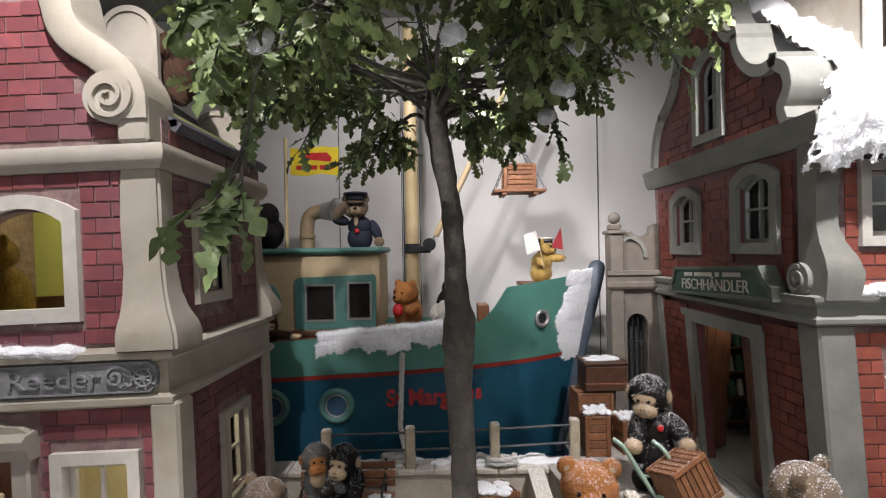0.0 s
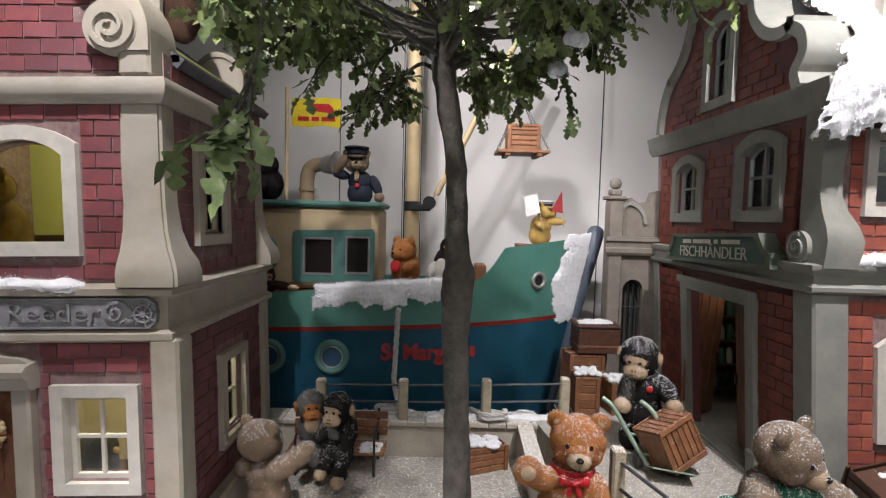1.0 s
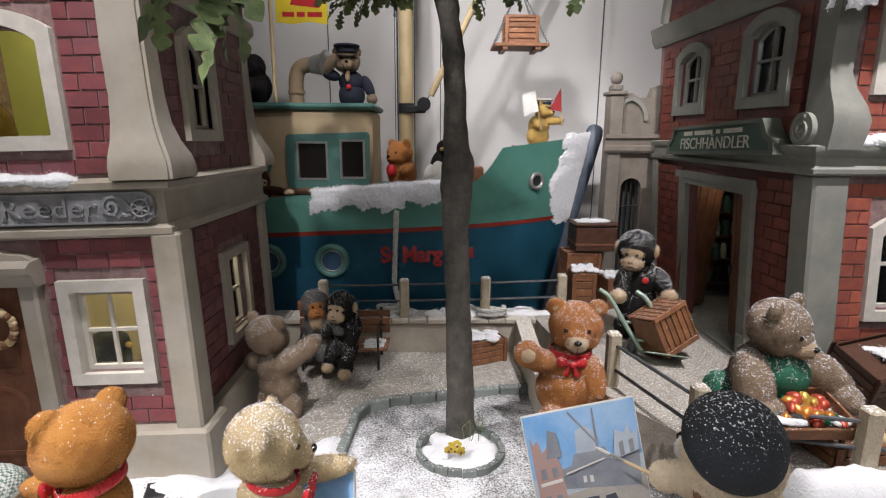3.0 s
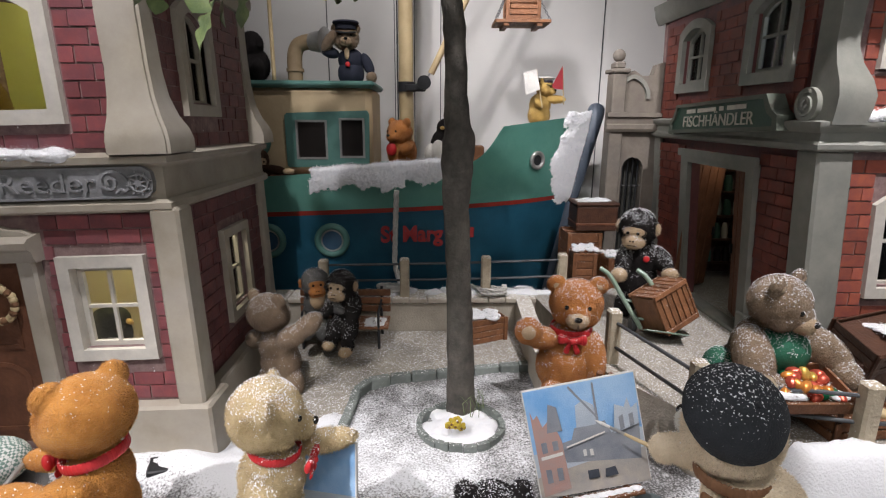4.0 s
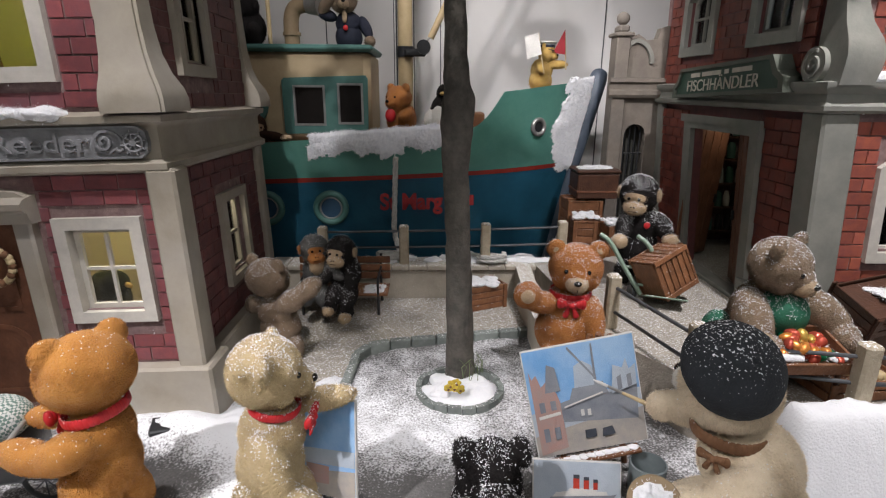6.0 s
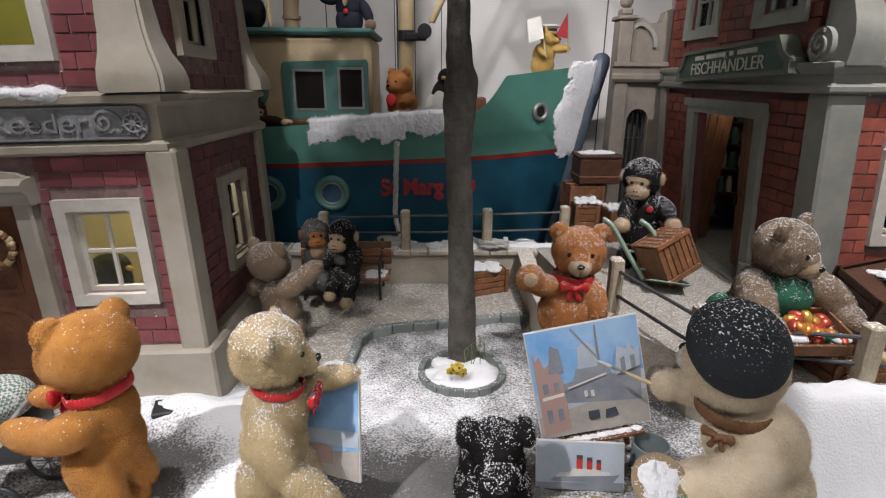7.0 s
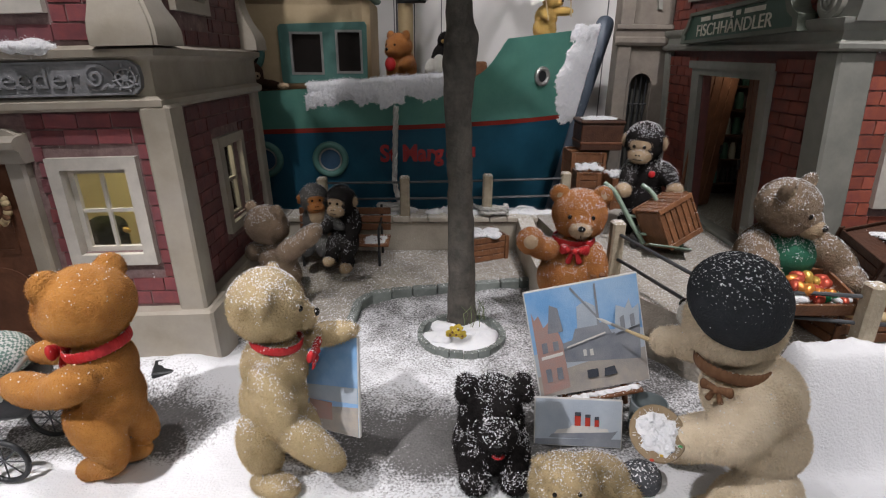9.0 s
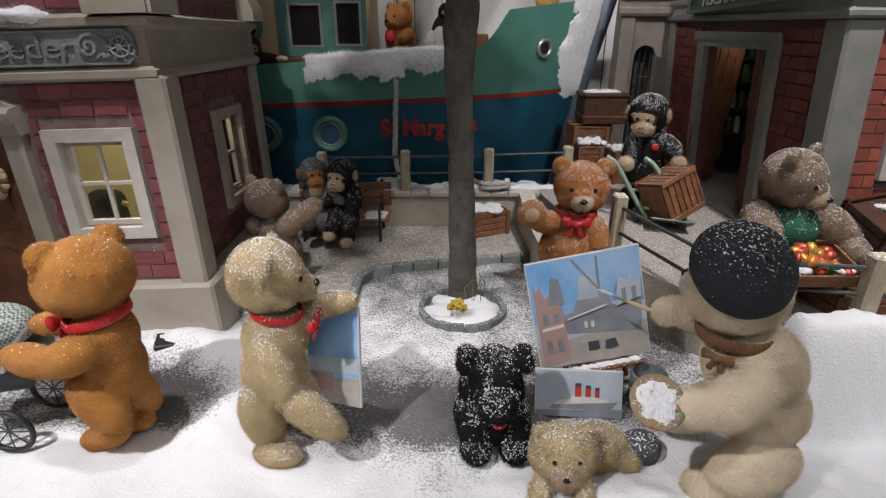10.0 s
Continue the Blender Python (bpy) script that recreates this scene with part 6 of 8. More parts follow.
    def make(self, density=22000, pile=0.014, flecks=3000, seed=0, fleck_size=0.0021, width=0.0010):
        density, pile, flecks = density * 2.0, pile * 0.68, flecks * 5.0
        rng = np.random.default_rng(seed + 5)
        V, F, I = [], [], []
        base = 0
        nu, nv = 24, 16

        def ball(c, r, R, hairy):
            a, b = (nu, nv) if max(r) > 0.03 else (12, 8)
            th = np.linspace(0, np.pi, b + 1)[1:-1]
            ph = np.linspace(0, 2 * np.pi, a, endpoint=False)
            P = np.array([[np.sin(t) * np.cos(p), np.sin(t) * np.sin(p), np.cos(t)] for t in th for p in ph] + [[0, 0, 1], [0, 0, -1]])
            Q = (P * r) @ R.T + c
            if hairy:
                bump = np.array([noise.noise(Vector(q) * 16) for q in Q]) * 0.045
                Q = ((P * (1 + bump[:, None])) * r) @ R.T + c
            k = b - 1
            fs = []
            for j in range(k - 1):
                for i in range(a):
                    fs.append([j * a + i, (j + 1) * a + i, (j + 1) * a + (i + 1) % a, j * a + (i + 1) % a])
            for i in range(a):
                fs.append([k * a, i, (i + 1) % a])
                fs.append([k * a + 1, (k - 1) * a + (i + 1) % a, (k - 1) * a + i])
            return Q, fs

        # stuffed forms of one cloth flow into one another; eyes, noses and ribbons stay sharp
        for cloth in sorted({q[3] for q in self.blobs if q[4]}):
            vs, fs, o = [], [], 0
            for c, r, R, idx, hairy in self.blobs:
                if hairy and idx == cloth:
                    Q, ff = ball(c, r, R, True)
                    vs.append(Q)
                    fs += [[q + o for q in f] for f in ff]
                    o += len(Q)
            me = bpy.data.meshes.new("stuffing")
            me.from_pydata(np.concatenate(vs).tolist(), [], fs)
            tmp = new("stuffing", me)
            rm = tmp.modifiers.new("union", "REMESH")
            rm.mode, rm.voxel_size = "VOXEL", 0.0065
            sm = tmp.modifiers.new("soft", "SMOOTH")
            sm.factor, sm.iterations = 0.5, 4
            bpy.context.view_layer.update()
            out = bpy.data.meshes.new_from_object(tmp.evaluated_get(bpy.context.evaluated_depsgraph_get()))
            bpy.data.objects.remove(tmp)
            bpy.data.meshes.remove(me)
            co = np.empty(len(out.vertices) * 3)
            out.vertices.foreach_get("co", co)
            V.append(co.reshape(-1, 3))
            F += [[base + q for q in p.vertices] for p in out.polygons]
            I += [cloth] * len(out.polygons)
            base += len(out.vertices)
            bpy.data.meshes.remove(out)
        for c, r, R, idx, hairy in self.blobs:
            if not hairy:
                Q, ff = ball(c, r, R, False)
                V.append(Q)
                F += [[base + q for q in f] for f in ff]
                I += [idx] * len(ff)
                base += len(Q)
        nsolid = len(F)

        def inside(Q, skip):
            m = np.zeros(len(Q), bool)
            for j, (c, r, R, idx, hairy) in enumerate(self.blobs):
                if j != skip:
                    L = ((Q - c) @ R) / r
                    m |= (L ** 2).sum(1) < 0.93
            return m

        for j, (c, r, R, idx, hairy) in enumerate(self.blobs):
            p = 1.6
            area = 4 * np.pi * (((r[0] * r[1]) ** p + (r[0] * r[2]) ** p + (r[1] * r[2]) ** p) / 3) ** (1 / p)
            for what in ("hair", "snow"):
                n = int(area * (density if what == "hair" else flecks))
                if n < 1 or (what == "hair" and not hairy):
                    continue
                D = rng.normal(size=(n, 3))
                D /= np.linalg.norm(D, axis=1)[:, None]
                Q = (D * r) @ R.T + c
                N = (D / r) @ R.T
                N /= np.linalg.norm(N, axis=1)[:, None]
                ok = ~inside(Q, j)
                if what == "snow":
                    ok &= (N[:, 2] + rng.normal(size=n) * 0.20 + 0.75 * np.array([noise.noise(Vector(v) * 30) for v in Q]) > 0.55)
                Q, N = Q[ok], N[ok]
                n = len(Q)
                if not n:
                    continue
                T = rng.normal(size=(n, 3))
                T -= N * (T * N).sum(1)[:, None]
                T /= np.linalg.norm(T, axis=1)[:, None] + 1e-9
                if what == "hair":
                    L = pile * rng.uniform(0.6, 1.3, n)[:, None]
                    comb = np.array([0, 0, -0.55]) + rng.normal(size=(n, 3)) * 0.45
                    W = N * 0.60 + comb
                    W /= np.linalg.norm(W, axis=1)[:, None]
                    w = width
                    tri = np.stack([Q - T * w - N * 0.003, Q + T * w - N * 0.003, Q + W * L], 1)
                    ids = idx
                else:
                    s = fleck_size * rng.uniform(0.35, 1.6, n)[:, None]
                    U = np.cross(N, T)
                    lift = N * pile * 0.55 * (1 if hairy else 0.1)
                    tri = np.stack([Q - T * s + lift, Q + T * s * 0.8 + U * s * 0.5 + lift, Q + U * s * 1.3 + N * s * 0.7 + lift], 1)
                    ids = len(self.mats)
                V.append(tri.reshape(-1, 3))
                F.extend([[base + 3 * k, base + 3 * k + 1, base + 3 * k + 2] for k in range(n)])
                I += [ids] * n
                base += 3 * n
        P = np.concatenate(V)
        o = np.array([(P[:, 0].min() + P[:, 0].max()) / 2, (P[:, 1].min() + P[:, 1].max()) / 2, P[:, 2].min()])
        me = bpy.data.meshes.new(self.name)
        me.from_pydata((P - o).tolist(), [], F)
        for m in self.mats + [M["fleck"]]:
            me.materials.append(m)
        me.polygons.foreach_set("material_index", np.array(I, dtype=np.int32))
        me.polygons.foreach_set("use_smooth", np.array([True] * nsolid + [False] * (len(F) - nsolid)))
        me.update()
        ob = new(self.name, me)
        ob.location = o
        return tagged(ob, self.label, self.category, self.group)


def plush_animals():
    # golden bear with a pram, seen from behind
    p = Plush("teddy_bear", ["gold", "fawn", "eye", "red_cloth"], "golden plush bear in a red ribbon pushing a pram")
    p.head((-1.065, 1.43, 0.612), 0.130, (-0.80, 0.52, -0.12), ear_s=0.66, ear_u=0.66)
    p.blob((-1.055, 1.43, 0.41), (0.092, 0.095, 0.11)).blob((-1.05, 1.43, 0.30), (0.088, 0.10, 0.12))
    p.limb((-1.06, 1.34, 0.42), (-1.14, 1.32, 0.385), 0.058).limb((-1.14, 1.32, 0.375), (-1.29, 1.36, 0.385), 0.050)
    p.limb((-1.13, 1.50, 0.43), (-1.30, 1.50, 0.41), 0.045)
    p.limb((-1.115, 1.36, 0.275), (-1.035, 1.35, 0.155), 0.064).limb((-1.05, 1.37, 0.10), (-1.12, 1.39, 0.055), 0.046).limb((-1.13, 1.39, 0.045), (-1.175, 1.40, 0.035), 0.038)
    p.limb((-1.035, 1.48, 0.26), (-1.025, 1.48, 0.10), 0.052).limb((-1.03, 1.48, 0.05), (-1.09, 1.48, 0.035), 0.038)
    p.ribbon((-1.06, 1.43, 0.487), 0.09, 3, (-1.175, 1.45, 0.465), (-0.2, 0.0, 1)).make(52000, 0.007, 800, 1)
    # blond bear painting
    p = Plush("teddy_bear", ["blond", "blond", "eye", "red_cloth"], "blond curly plush bear with red ribbon holding a picture, snow dusted")
    p.head((-0.525, 1.40, 0.625), 0.106, (1.0, 0.18, -0.18), ear_s=0.86, ear_u=0.50)
    p.blob((-0.535, 1.40, 0.625), (0.105, 0.105, 0.108))
    p.blob((-0.53, 1.41, 0.42), (0.098, 0.10, 0.11)).blob((-0.545, 1.41, 0.30), (0.10, 0.105, 0.13))
    p.limb((-0.535, 1.33, 0.43), (-0.49, 1.29, 0.29), 0.060).limb((-0.49, 1.29, 0.29), (-0.35, 1.29, 0.165), 0.052)
    p.limb((-0.46, 1.48, 0.47), (-0.31, 1.48, 0.50), 0.038)
    p.limb((-0.585, 1.37, 0.24), (-0.59, 1.35, 0.08), 0.066).limb((-0.59, 1.33, 0.04), (-0.50, 1.32, 0.03), 0.042)
    p.limb((-0.51, 1.47, 0.24), (-0.47, 1.47, 0.08), 0.060).limb((-0.47, 1.46, 0.035), (-0.38, 1.46, 0.03), 0.038)
    p.ribbon((-0.515, 1.405, 0.512), 0.074, 3, (-0.405, 1.40, 0.475), (0.2, 0, 1)).make(48000, 0.011, 9500, 2)
    # cream painter in a beret
    p = Plush("teddy_bear", ["cream", "white", "eye", "brown_cloth"], "cream plush bear painter with neckerchief seated in the snow")
    p.head((0.785, 1.30, 0.625), 0.132, (-0.42, 0.90, -0.05))
    p.blob((0.865, 1.28, 0.40), (0.135, 0.14, 0.13)).blob((0.90, 1.27, 0.27), (0.135, 0.14, 0.12))
    p.limb((0.83, 1.17, 0.42), (0.70, 1.12, 0.36), 0.070).limb((0.70, 1.12, 0.36), (0.58, 1.16, 0.35), 0.054)
    p.limb((0.78, 1.40, 0.47), (0.675, 1.42, 0.50), 0.050).blob((0.66, 1.42, 0.49), 0.045)
    p.limb((0.93, 1.17, 0.15), (0.79, 1.15, 0.12), 0.082).limb((0.74, 1.18, 0.03), (0.84, 1.17, 0.02), 0.075)
    p.limb((0.88, 1.40, 0.17), (0.74, 1.42, 0.10), 0.075)
    p.ribbon((0.80, 1.295, 0.497), 0.098, 3, (0.712, 1.205, 0.468), k2=0.62).make(52000, 0.011, 700, 3)
    # waving bear
    p = Plush("teddy_bear", ["orange", "fawn", "eye", "red_cloth"], "orange-brown plush bear with red bow waving, snow on its head")
    p.head((0.645, 2.42, 0.60), 0.125, (-0.18, -1.0, -0.12))
    p.blob((0.62, 2.42, 0.40), (0.125, 0.11, 0.11)).blob((0.62, 2.41, 0.28), (0.155, 0.135, 0.15))
    p.limb((0.52, 2.38, 0.43), (0.43, 2.33, 0.46), 0.055).blob((0.40, 2.31, 0.50), (0.066, 0.05, 0.066)).blob((0.395, 2.275, 0.505), (0.036, 0.022, 0.036), None, 1)
    p.limb((0.72, 2.36, 0.43), (0.725, 2.30, 0.29), 0.056)
    p.limb((0.55, 2.34, 0.20), (0.53, 2.26, 0.07), 0.08).limb((0.70, 2.34, 0.20), (0.71, 2.26, 0.07), 0.08)
    p.limb((0.53, 2.26, 0.05), (0.53, 2.20, 0.05), 0.055).limb((0.71, 2.26, 0.05), (0.71, 2.20, 0.05), 0.055)
    p.ribbon((0.625, 2.41, 0.475), 0.095, 3, (0.605, 2.30, 0.455)).make(46000, 0.0075, 6500, 4)
    # ape with the hand truck
    p = Plush("plush_monkey", ["black", "fawn", "eye", "red_cloth"], "black plush chimpanzee with snowy head pushing a hand truck")
    p.head((1.165, 3.06, 0.835), 0.112, (-0.6, -0.85, -0.28), kind="ape")
    p.blob((1.20, 3.10, 0.64), (0.125, 0.10, 0.12)).blob((1.20, 3.10, 0.50), (0.12, 0.10, 0.14))
    p.limb((1.10, 3.06, 0.68), (1.07, 3.0, 0.60), 0.048).blob((1.045, 2.97, 0.575), (0.045, 0.04, 0.04), None, 1)
    p.limb((1.29, 3.07, 0.68), (1.32, 2.98, 0.62), 0.052).blob((1.325, 2.93, 0.585), (0.045, 0.04, 0.038), None, 1)
    p.limb((1.14, 3.08, 0.40), (1.13, 3.08, 0.31), 0.06).limb((1.26, 3.08, 0.40), (1.27, 3.06, 0.31), 0.06)
    p.blob((1.205, 2.995, 0.66), (0.02, 0.01, 0.02), None, 3, False).make(36000, 0.016, 9000, 5)
    # bear behind the eggs
    p = Plush("teddy_bear", ["grey", "fawn", "eye", "green_cloth"], "grey-brown plush bear in a green top bending over eggs, snow dusted")
    p.head((1.335, 1.99, 0.755), 0.118, (0.62, -0.85, -0.32))
    p.blob((1.36, 2.05, 0.53), (0.15, 0.13, 0.14)).blob((1.36, 1.97, 0.56), (0.105, 0.10, 0.10), None, 3, False).blob((1.36, 2.08, 0.40), (0.20, 0.15, 0.15))
    p.limb((1.235, 1.98, 0.60), (1.22, 1.88, 0.48), 0.075).limb((1.22, 1.88, 0.46), (1.30, 1.82, 0.46), 0.05)
    p.limb((1.49, 1.99, 0.60), (1.575, 1.93, 0.51), 0.07).limb((1.58, 1.92, 0.50), (1.56, 1.84, 0.49), 0.052)
    p.blob((1.20, 2.10, 0.40), (0.07, 0.10, 0.11), None, 3, False)
    p.make(42000, 0.010, 8000, 6)
    # bear by the corner, seen from behind
    p = Plush("teddy_bear", ["grey", "grey", "eye"], "worn grey-brown plush bear standing with its back turned")
    p.head((-0.90, 2.62, 0.475), 0.108, (0.45, 0.85, 0.0))
    p.blob((-0.86, 2.62, 0.29), (0.10, 0.09, 0.10)).blob((-0.85, 2.62, 0.20), (0.105, 0.095, 0.11))
    p.limb((-0.81, 2.56, 0.34), (-0.72, 2.55, 0.40), 0.055).limb((-0.72, 2.55, 0.40), (-0.645, 2.56, 0.46), 0.05)
    p.limb((-0.97, 2.62, 0.34), (-1.0, 2.66, 0.30), 0.045)
    p.limb((-0.90, 2.60, 0.14), (-0.91, 2.58, 0.06), 0.06).limb((-0.80, 2.60, 0.14), (-0.78, 2.58, 0.06), 0.06)
    p.make(36000, 0.009, 7500, 7)
    # two monkeys on the bench
    p = Plush("plush_monkey", ["ash", "orange", "eye", "fawn"], "grey plush monkey with orange face hugging on the bench")
    p.head((-0.755, 3.09, 0.49), 0.088, (0.35, -1.0, -0.05), kind="ape")
    p.blob((-0.755, 3.13, 0.34), (0.085, 0.08, 0.12)).limb((-0.70, 3.07, 0.39), (-0.60, 3.02, 0.34), 0.036)
    p.limb((-0.79, 3.05, 0.25), (-0.79, 2.97, 0.20), 0.042).limb((-0.71, 3.05, 0.25), (-0.70, 2.96, 0.20), 0.042)
    p.blob((-0.735, 3.05, 0.40), (0.045, 0.05, 0.06), None, 3).make(30000, 0.014, 2500, 8)
    p = Plush("plush_monkey", ["black", "fawn", "eye"], "black plush chimpanzee sitting on the bench, snow dusted")
    p.head((-0.59, 3.06, 0.485), 0.092, (-0.35, -1.0, -0.10), kind="ape")
    p.blob((-0.585, 3.12, 0.33), (0.10, 0.085, 0.12)).limb((-0.52, 3.08, 0.38), (-0.53, 3.0, 0.29), 0.046).limb((-0.64, 3.05, 0.37), (-0.69, 2.99, 0.33), 0.036)
    p.limb((-0.54, 3.06, 0.25), (-0.545, 2.96, 0.20), 0.05).limb((-0.63, 3.06, 0.25), (-0.64, 2.95, 0.21), 0.05)
    p.limb((-0.545, 2.95, 0.19), (-0.555, 2.94, 0.12), 0.036).limb((-0.64, 2.94, 0.20), (-0.65, 2.93, 0.15), 0.034)
    p.blob((-0.56, 2.90, 0.12), (0.036, 0.05, 0.026), None, 1).blob((-0.655, 2.90, 0.165), (0.034, 0.045, 0.026), None, 1)
    p.make(30000, 0.015, 4000, 9)
    # black dog and sandy lion in the foreground
    p = Plush("plush_dog", ["black", "black", "eye", "red_cloth"], "black plush dog sitting in the snow, heavily snow flecked")
    s, f, u = axes((0.02, -1.0, -0.35))
    rot = Matrix((s, f, u)).transposed()
    p.blob((0.145, 1.44, 0.262), (0.084, 0.088, 0.082), rot).blob((0.145, 1.36, 0.20), (0.066, 0.066, 0.06), rot).blob((0.145, 1.302, 0.205), (0.02, 0.012, 0.014), rot, 2, False)
    p.blob((0.150, 1.318, 0.150), (0.022, 0.016, 0.008), rot, 3, False)
    for k in (1, -1):
        p.blob((0.145 + 0.085 * k, 1.45, 0.318), (0.034, 0.028, 0.04), Matrix.Rotation(0.6 * k, 3, "Y")).blob((0.145 + 0.103 * k, 1.435, 0.295), (0.022, 0.024, 0.034))
        p.blob((0.145 + 0.036 * k, 1.36, 0.272), 0.008, None, 2, False)
        p.limb((0.145 + 0.065 * k, 1.40, 0.12), (0.145 + 0.06 * k, 1.37, 0.045), 0.055).blob((0.145 + 0.062 * k, 1.335, 0.035), (0.048, 0.05, 0.036))
        p.blob((0.145 + 0.07 * k, 1.47, 0.075), (0.055, 0.09, 0.075))
    p.blob((0.145, 1.41, 0.11), (0.085, 0.075, 0.10)).blob((0.145, 1.49, 0.15), (0.108, 0.12, 0.13)).make(52000, 0.017, 11000, 10)
    p = Plush("plush_lion", ["tan", "fawn", "eye", "yellow"], "sandy plush lion cub lying in the snow")
    p.blob((0.335, 1.24, 0.112), (0.096, 0.082, 0.09)).blob((0.325, 1.163, 0.095), (0.044, 0.034, 0.036), None, 1).blob((0.322, 1.130, 0.113), (0.012, 0.008, 0.008), None, 2, False)
    for k in (1, -1):
        p.blob((0.335 + 0.068 * k, 1.25, 0.185), (0.024, 0.016, 0.022)).blob((0.328 + 0.036 * k, 1.165, 0.145), 0.007, None, 2, False)
        p.limb((0.33 + 0.06 * k, 1.20, 0.04), (0.315 + 0.065 * k, 1.13, 0.025), 0.032)
    p.limb((0.37, 1.29, 0.07), (0.50, 1.32, 0.065), 0.075).limb((0.50, 1.30, 0.05), (0.56, 1.28, 0.03), 0.038)
    p.make(70000, 0.021, 9000, 11)
    # crew of the ship
    p = Plush("teddy_bear", ["grey", "fawn", "eye", "navy", "red_cloth"], "brown plush bear captain in navy uniform saluting on the wheelhouse")
    p.head((-0.715, 4.40, 2.045), 0.098, (0.12, -1.0, -0.05))
    p.blob((-0.69, 4.44, 1.89), (0.10, 0.08, 0.09), None, 3, False).blob((-0.69, 4.44, 1.79), (0.105, 0.085, 0.11), None, 3, False)
    p.limb((-0.80, 4.40, 1.93), (-0.875, 4.36, 1.95), 0.042, 3, False).limb((-0.875, 4.35, 1.96), (-0.80, 4.31, 2.06), 0.04)
    p.limb((-0.58, 4.42, 1.91), (-0.53, 4.40, 1.80), 0.042, 3, False).blob((-0.525, 4.39, 1.76), 0.042)
    p.blob((-0.70, 4.345, 1.85), (0.02, 0.01, 0.02), None, 4, False).blob((-0.705, 4.35, 1.93), (0.02, 0.02, 0.045), None, 1, False)
    p.make(26000, 0.013, 0, 12)
    p = Plush("plush_monkey", ["black", "black", "eye"], "black plush gorilla crouching on the wheelhouse roof")
    p.head((-1.45, 4.42, 2.0), 0.095, (-0.6, -0.8, 0), kind="ape")
    p.blob((-1.46, 4.46, 1.85), (0.13, 0.11, 0.14)).limb((-1.40, 4.38, 1.86), (-1.38, 4.34, 1.75), 0.05).limb((-1.56, 4.40, 1.86), (-1.58, 4.36, 1.76), 0.05)
    p.make(22000, 0.014, 0, 13)
    p = Plush("teddy_bear", ["yellow", "yellow", "eye"], "small yellow plush bear signalling with flags on the bow")
    p.head((0.845, 4.40, 1.685), 0.072, (0.8, -0.6, -0.1))
    p.blob((0.815, 4.42, 1.56), (0.085, 0.08, 0.09)).blob((0.81, 4.42, 1.48), (0.09, 0.085, 0.09))
    p.limb((0.77, 4.36, 1.60), (0.80, 4.31, 1.56), 0.035).limb((0.88, 4.38, 1.60), (0.98, 4.36, 1.60), 0.033)
    p.make(26000, 0.010, 0, 14)
    p = Plush("teddy_bear", ["orange", "orange", "eye", "red_cloth"], "orange-brown plush bear on the ship's deck")
    p.head((-0.30, 4.22, 1.345), 0.10, (-0.65, -0.75, -0.1))
    p.blob((-0.285, 4.24, 1.19), (0.115, 0.10, 0.14)).limb((-0.22, 4.18, 1.24), (-0.27, 4.12, 1.21), 0.042).blob((-0.36, 4.14, 1.22), (0.04, 0.03, 0.05), None, 3, False)
    p.make(26000, 0.010, 0, 15)
    p = Plush("plush_penguin", ["black", "white", "eye", "yellow"], "black and white plush penguin on the ship's deck")
    p.blob((0.03, 4.24, 1.20), (0.10, 0.09, 0.17)).blob((0.0, 4.17, 1.19), (0.062, 0.05, 0.10), None, 1).blob((0.05, 4.24, 1.38), (0.065, 0.06, 0.07)).blob((0.03, 4.18, 1.38), (0.02, 0.04, 0.015), None, 3, False)
    p.limb((-0.06, 4.20, 1.24), (-0.085, 4.14, 1.17), 0.034, 1)
    p.make(24000, 0.008, 0, 16)
    p = Plush("plush_monkey", ["brown", "fawn", "eye"], "dark brown plush monkey leaning over the ship's rail")
    p.head((-1.32, 3.95, 1.15), 0.085, (0.5, -0.8, -0.2), kind="ape")
    p.blob((-1.36, 4.0, 1.06), (0.11, 0.09, 0.08)).limb((-1.26, 3.86, 1.10), (-1.10, 3.82, 1.085), 0.032).blob((-1.06, 3.80, 1.085), (0.04, 0.03, 0.02), None, 1)
    p.make(24000, 0.012, 0, 17)
    # in the office and on its roof
    p = Plush("teddy_bear", ["ochre", "ochre", "eye"], "golden plush bear sitting at the office window")
    p.head((-2.06, 2.46, 1.70), 0.085, (-0.5, -0.8, 0))
    p.blob((-2.02, 2.48, 1.47), (0.10, 0.09, 0.17), None, 0).limb((-1.96, 2.44, 1.53), (-2.0, 2.39, 1.45), 0.04)
    p.make(26000, 0.010, 0, 18)
    p = Plush("plush_bird", ["olive", "yellow", "eye"], "dark olive plush bird with yellow beak inside the lower room")
    p.blob((-1.56, 2.36, 0.47), (0.10, 0.085, 0.13)).blob((-1.50, 2.34, 0.555), (0.055, 0.052, 0.052)).blob((-1.58, 2.38, 0.27), (0.10, 0.09, 0.14))
    p.limb((-1.45, 2.33, 0.548), (-1.425, 2.32, 0.542), 0.013, 1, False).blob((-1.475, 2.30, 0.572), 0.007, None, 2, False)
    p.make(20000, 0.010, 0, 19)
    p = Plush("plush_monkey", ["brown", "orange", "eye"], "brown plush monkey sitting on the slate roof")
    p.head((-1.33, 2.64, 2.715), 0.072, (-0.8, -0.5, 0), kind="ape")
    p.blob((-1.31, 2.68, 2.57), (0.085, 0.09, 0.13)).limb((-1.31, 2.62, 2.50), (-1.26, 2.60, 2.44), 0.04)
    p.make(22000, 0.012, 0, 20)


plush_animals()

